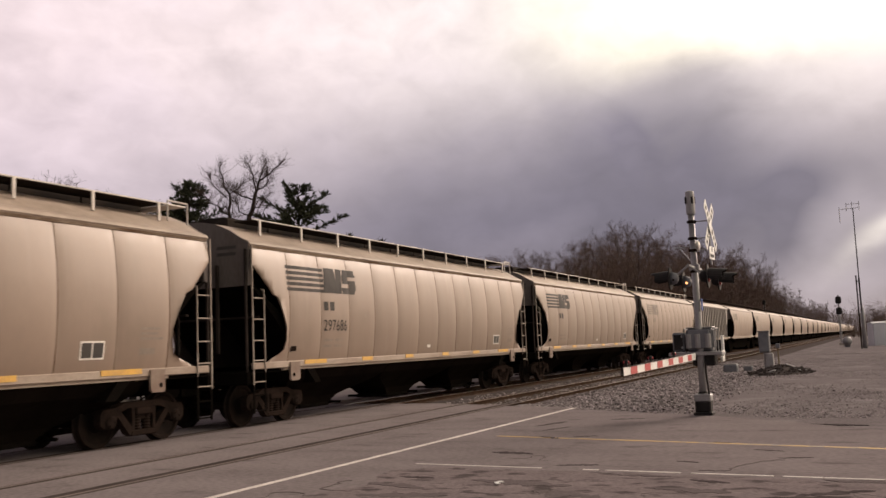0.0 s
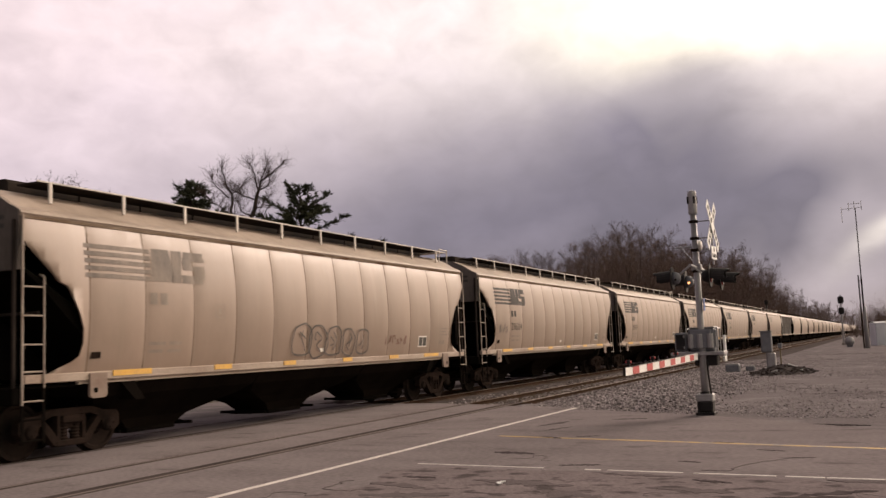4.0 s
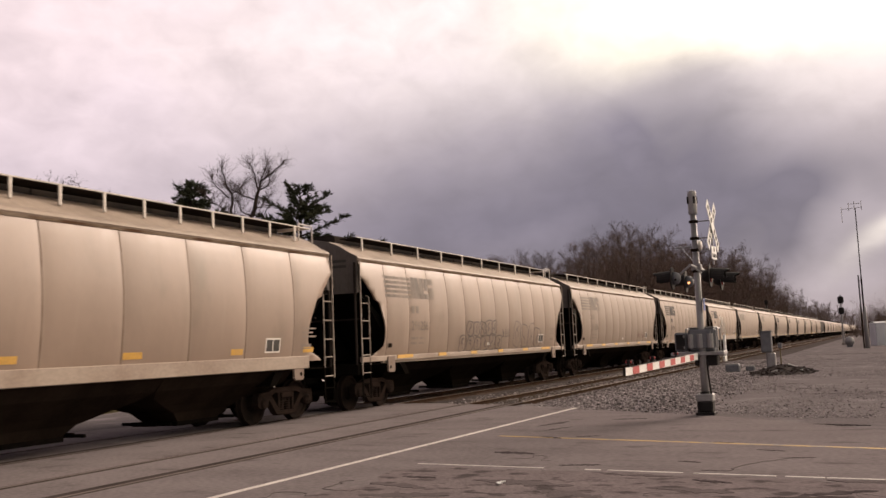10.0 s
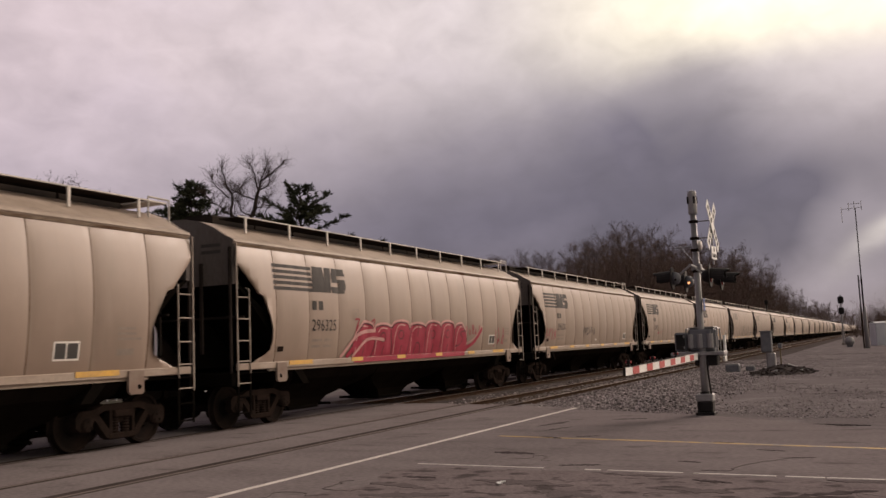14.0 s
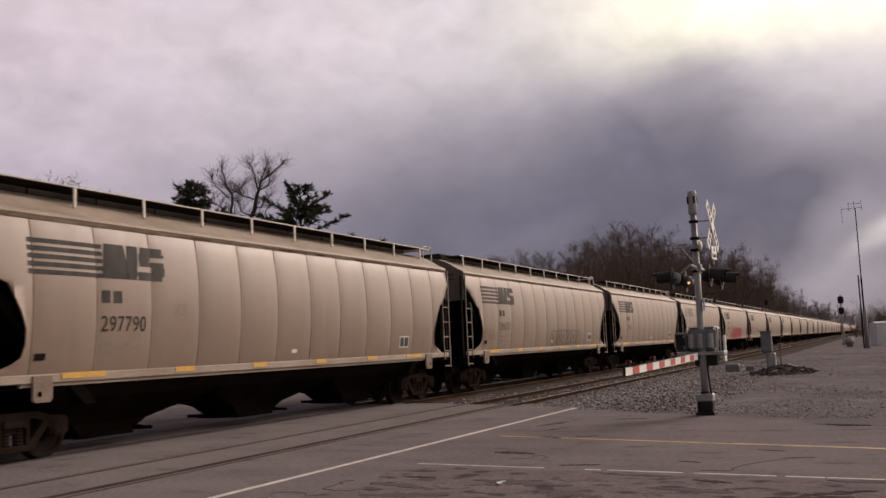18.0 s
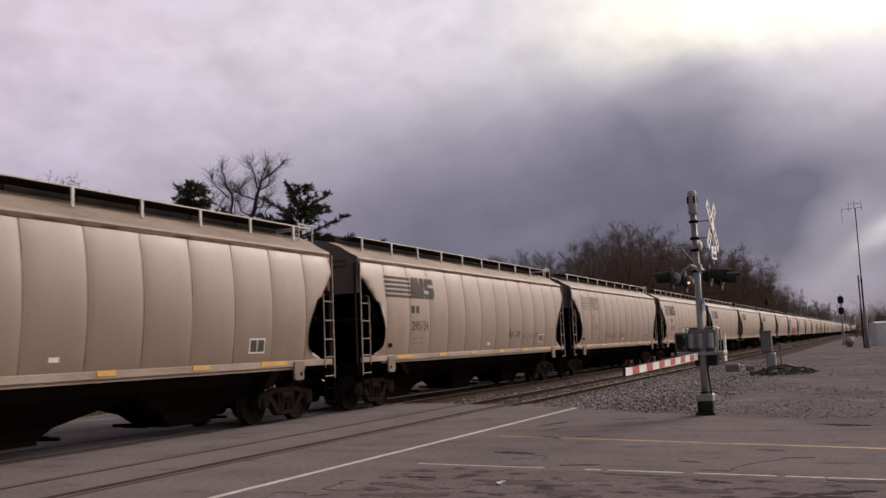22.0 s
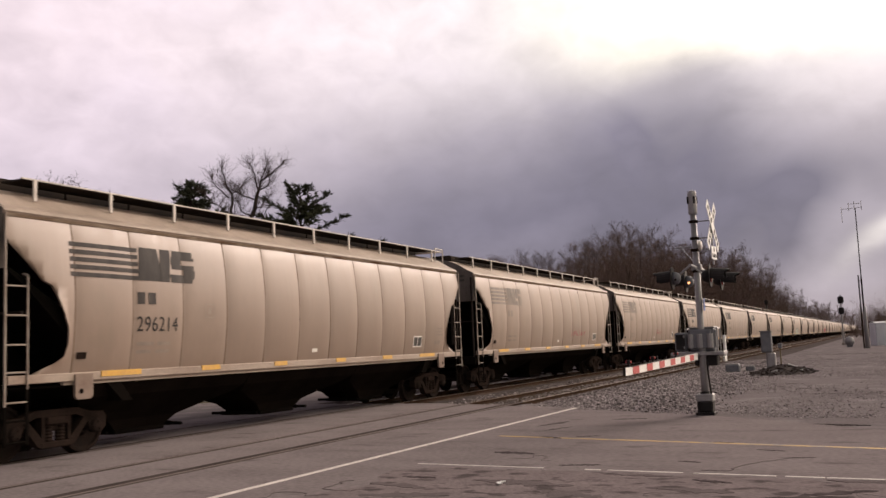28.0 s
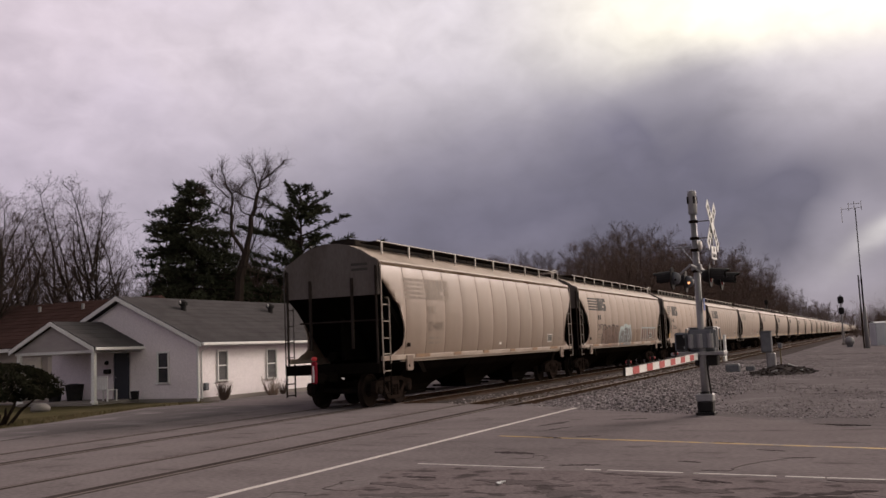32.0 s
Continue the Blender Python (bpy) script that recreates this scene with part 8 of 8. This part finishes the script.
# ---------------------------------------------------------------- what is sprayed on the cars
def rounded_forms(car):
    """The tall rounded outlined forms on one of the broad-panelled cars."""
    aim(car)
    b = paint("black", PAINTS["black"])
    w = paint("white", PAINTS["white"])
    x, z = -3.45, 1.42
    ring = [(x + 0.48 + 0.36 * math.cos(k * math.pi / 6), 2.66 + 0.42 * math.sin(k * math.pi / 6)) for k in range(13)]
    runs = [ring, [(x + 0.35, 2.26), (x + 0.22, 2.0), (x + 0.2, 1.7), (x + 0.05, z)], [(x + 0.62, 2.26), (x + 0.78, 2.05), (x + 0.86, 1.7), (x + 0.9, z)],
            [(x + 0.86, 2.22), (x + 0.98, 2.5), (x + 1.25, 2.62), (x + 1.55, 2.5), (x + 1.72, 2.2), (x + 1.74, 1.8), (x + 1.7, z)],
            [(x + 1.5, 2.62), (x + 1.55, 2.82), (x + 1.85, 3.0), (x + 2.05, 2.9), (x + 2.2, 2.5), (x + 2.22, 2.0), (x + 2.16, z)],
            [(x + 2.2, 2.48), (x + 2.45, 2.55), (x + 2.7, 2.35), (x + 2.78, 1.9), (x + 2.74, z)], [(x + 2.76, 1.75), (x + 3.0, 1.82), (x + 3.18, 1.68), (x + 3.2, z)],
            [(x + 1.36, 1.98), (x + 1.36, 2.1), (x + 1.36, 1.86)], [(x + 1.36, 1.98), (x + 1.7, 1.99)]]
    white, black = Shape(), Shape()
    for r in runs:
        white.add(*side_stroke(curve_pts(r, 5), 0.20, 0.010))
        black.add(*side_stroke(curve_pts(r, 5), 0.10, 0.015))
    black.add(*side_stroke(curve_pts([(x + 0.2, 2.75), (x + 0.14, 2.6), (x + 0.22, 2.4)], 5), 0.13, 0.013))
    black.add(*side_stroke(curve_pts([(x + 0.24, 2.2), (x + 0.18, 1.9), (x + 0.08, z)], 5), 0.16, 0.013))
    white.make("graffiti_halo", w, car, "thin white spray-painted halo")
    black.make("graffiti_outline", b, car, "tall rounded black spray-painted outline forms")
    dot = Shape().add(*side_stroke(curve_pts([(0.08 + 0.17 * math.cos(k * math.pi / 4), 1.82 + 0.17 * math.sin(k * math.pi / 4)) for k in range(9)], 4), 0.03, 0.012)).add(*side_stroke([(0.08, 1.70), (0.08, 1.92)], 0.03, 0.012)).add(*side_stroke([(0.0, 1.9), (0.16, 1.9)], 0.03, 0.012))
    dot.make("graffiti_mark", b, car, "small round black spray-painted mark")


def spray_train():
    T = train
    rounded_forms(T[23])
    tag_lines(T[2], "black", -7.3, -6.55, 2.0, 2.85, 66, 4, 0.05)
    tag_lines(T[2], "black", -6.9, -6.4, 1.75, 2.1, 78, 2, 0.045)
    tag_lines(T[2], "black", -4.2, -3.45, 1.76, 2.12, 75, 5, 0.045)
    tag_lines(T[2], "black", -4.1, -3.6, 1.62, 1.80, 76, 2, 0.03)
    tag_lines(T[2], "black", -0.4, 2.7, 1.66, 2.0, 67, 10, 0.03)
    tag_lines(T[2], "brown", 0.2, 2.3, 1.55, 1.85, 77, 5, 0.03)
    bubble_piece(T[20], "grey", "", -2.8, 0.9, 1.36, 1.95, 6, 41, 0.032)
    bubble_piece(T[20], "grey", "", -2.2, 0.4, 1.85, 2.45, 5, 42, 0.034)
    bubble_piece(T[20], "grey", "", 2.0, 5.0, 1.36, 2.38, 4, 43, 0.028)
    tag_lines(T[20], "grey", 0.9, 1.7, 1.8, 2.15, 44, 3, 0.03)
    letter_piece(T[16], "maroon", "red", -3.6, 3.55, 1.38, 2.29, 7, 45, 0.035, "rose", True)
    for k in range(3):
        swoosh(T[16], ("rose", "red", "rose")[k], -4.15 + 0.28 * k, 1.40, -2.5 + 0.25 * k, 2.05 - 0.12 * k, 0.22, (0.09, 0.14, 0.08)[k])
    swoosh(T[16], "red", 3.3, 1.45, 4.75, 2.12, -0.12, 0.12)
    swoosh(T[16], "rose", 3.45, 1.62, 4.7, 2.18, -0.10, 0.035)
    tag_lines(T[16], "red", -3.6, -2.4, 1.95, 2.35, 47, 3, 0.035)
    tag_lines(T[16], "red", 3.4, 4.6, 1.9, 2.25, 48, 5, 0.03)
    tag_lines(T[16], "red", 5.78, 6.8, 1.5, 2.15, 49, 3, 0.03)
    tag_lines(T[17], "red", -6.8, -5.6, 1.6, 2.15, 50, 4, 0.03)
    tag_lines(T[17], "black", -1.7, 0.2, 1.82, 2.2, 51, 7, 0.04)
    tag_lines(T[21], "brown", 3.3, 5.0, 1.62, 2.0, 52, 5, 0.04)
    tag_lines(T[18], "red", -4.5, -3.1, 1.8, 2.0, 53, 4, 0.03)
    bubble_piece(T[13], "grey", "", -0.2, 3.9, 1.45, 2.15, 6, 54, 0.035)
    tag_lines(T[13], "tan", -7.2, -5.9, 1.7, 2.1, 55, 4, 0.04)
    letter_piece(T[11], "soot", "mint", -2.75, 1.55, 1.38, 2.30, 6, 56, 0.038)
    tag_lines(T[10], "black", -3.5, -1.25, 1.64, 1.94, 58, 5, 0.035)
    tag_lines(T[10], "red", -1.0, 0.6, 1.64, 2.0, 59, 4, 0.035)
    tag_lines(T[9], "black", 1.85, 3.1, 1.78, 2.1, 60, 4, 0.04)
    tag_lines(T[9], "grey", 3.35, 5.0, 1.7, 1.98, 61, 5, 0.03)
    tag_lines(T[6], "brown", -7.0, -4.9, 1.52, 1.86, 62, 9, 0.032)
    tag_lines(T[6], "grey", -6.4, -5.0, 1.54, 1.80, 64, 7, 0.035)
    tag_lines(T[6], "black", -4.85, -0.6, 1.62, 2.12, 63, 11, 0.028)
    tag_lines(T[6], "grey", -2.4, -0.5, 1.66, 2.08, 65, 6, 0.03)
    tag_lines(T[6], "grey", -7.62, -6.8, 1.98, 2.45, 68, 4, 0.035)
    tag_lines(T[6], "grey", -7.78, -7.2, 2.45, 2.85, 69, 3, 0.03)
    tag_lines(T[6], "grey", -8.45, -7.95, 3.2, 3.5, 70, 1, 0.03)
    tag_lines(T[5], "red", 0.1, 1.4, 1.78, 2.1, 64, 4, 0.035)
    tag_lines(T[4], "red", 1.2, 3.4, 1.8, 2.0, 65, 6, 0.03)
    letter_piece(T[1], "soot", "umber", -5.1, -1.95, 1.38, 2.48, 4, 68, 0.05)
    tag_lines(T[1], "brown", -2.1, -1.5, 1.95, 2.3, 69, 2, 0.035)
    letter_piece(T[1], "ice", "slate", -1.8, 0.75, 1.38, 2.30, 3, 70, 0.055, "ice", True)
    for k in range(2):
        Shape().add(*side_patch(0.95 + 0.95 * k, 1.75 + 1.0 * k, 1.42, 2.08, 0.05)).make("graffiti_block", paint("tan", PAINTS["tan"]), T[1], "faint brown painted-over patch")
    rim = Shape()
    for k in range(7):
        x = 3.2 + 0.50 * k
        Shape().add(*side_patch(x, x + 0.30, 1.55, 2.12, 0.02)).make("graffiti_fill", paint("brown", PAINTS["brown"]), T[1], "brown block form")
        rim.add(*side_patch(x - 0.07, x, 1.47, 2.2, 0.02, proud=0.008)).add(*side_patch(x - 0.07, x + 0.36, 2.12, 2.2, proud=0.009, rows=1))
    rim.make("graffiti_outline", paint("blue", PAINTS["blue"]), T[1], "pale block outlines")
    tag_lines(T[26], "grey", -7.3, -6.4, 1.95, 2.3, 71, 3, 0.04)
    bubble_piece(T[25], "grey", "", -1.6, 1.8, 1.42, 2.2, 5, 72, 0.04)
    tag_lines(T[25], "brown", 2.66, 3.95, 1.68, 1.92, 73, 6, 0.035)


spray_train()


# ---------------------------------------------------------------- what moves
def front_x(t):
    """Where the last car's centre is at t seconds."""
    return -507.605 + 17.00236 * t - 0.00142391 * t ** 2 - 0.00013281 * t ** 3


def motions():
    times = [2.0 * k for k in range(17)]
    for i, car in train.items():
        rows = []
        for t in times:
            x, y, h = along(front_x(t) + place(i))
            rows.append((t, pose(x, y, 0, 0, 0, math.degrees(h))))
        walk(car, rows)
    spin_wheels()


def spin_wheels():
    """Each wheelset turns while its car rolls past; a key for every thirtieth of a second."""
    for i, car in train.items():
        if i > 31:
            continue
        off = place(i)
        ks = [k for k in range(32 * FPS + 1) if -2 < front_x(k / FPS) + off < 46]
        if not ks:
            continue
        for ob in car.children_recursive:
            if ob.name.startswith("wheelset"):
                x, y, z = ob.matrix_basis.translation
                rows = [(k / FPS, pose(x, y, z, 0, math.degrees((front_x(k / FPS) - front_x(ks[0] / FPS)) / WHEEL_R), 0)) for k in ks]
                if ks[0] > 0:
                    rows.insert(0, (0.0, pose(x, y, z)))
                if ks[-1] < 32 * FPS:
                    rows.append((32.0, rows[-1][1]))
                walk(ob, rows)


motions()
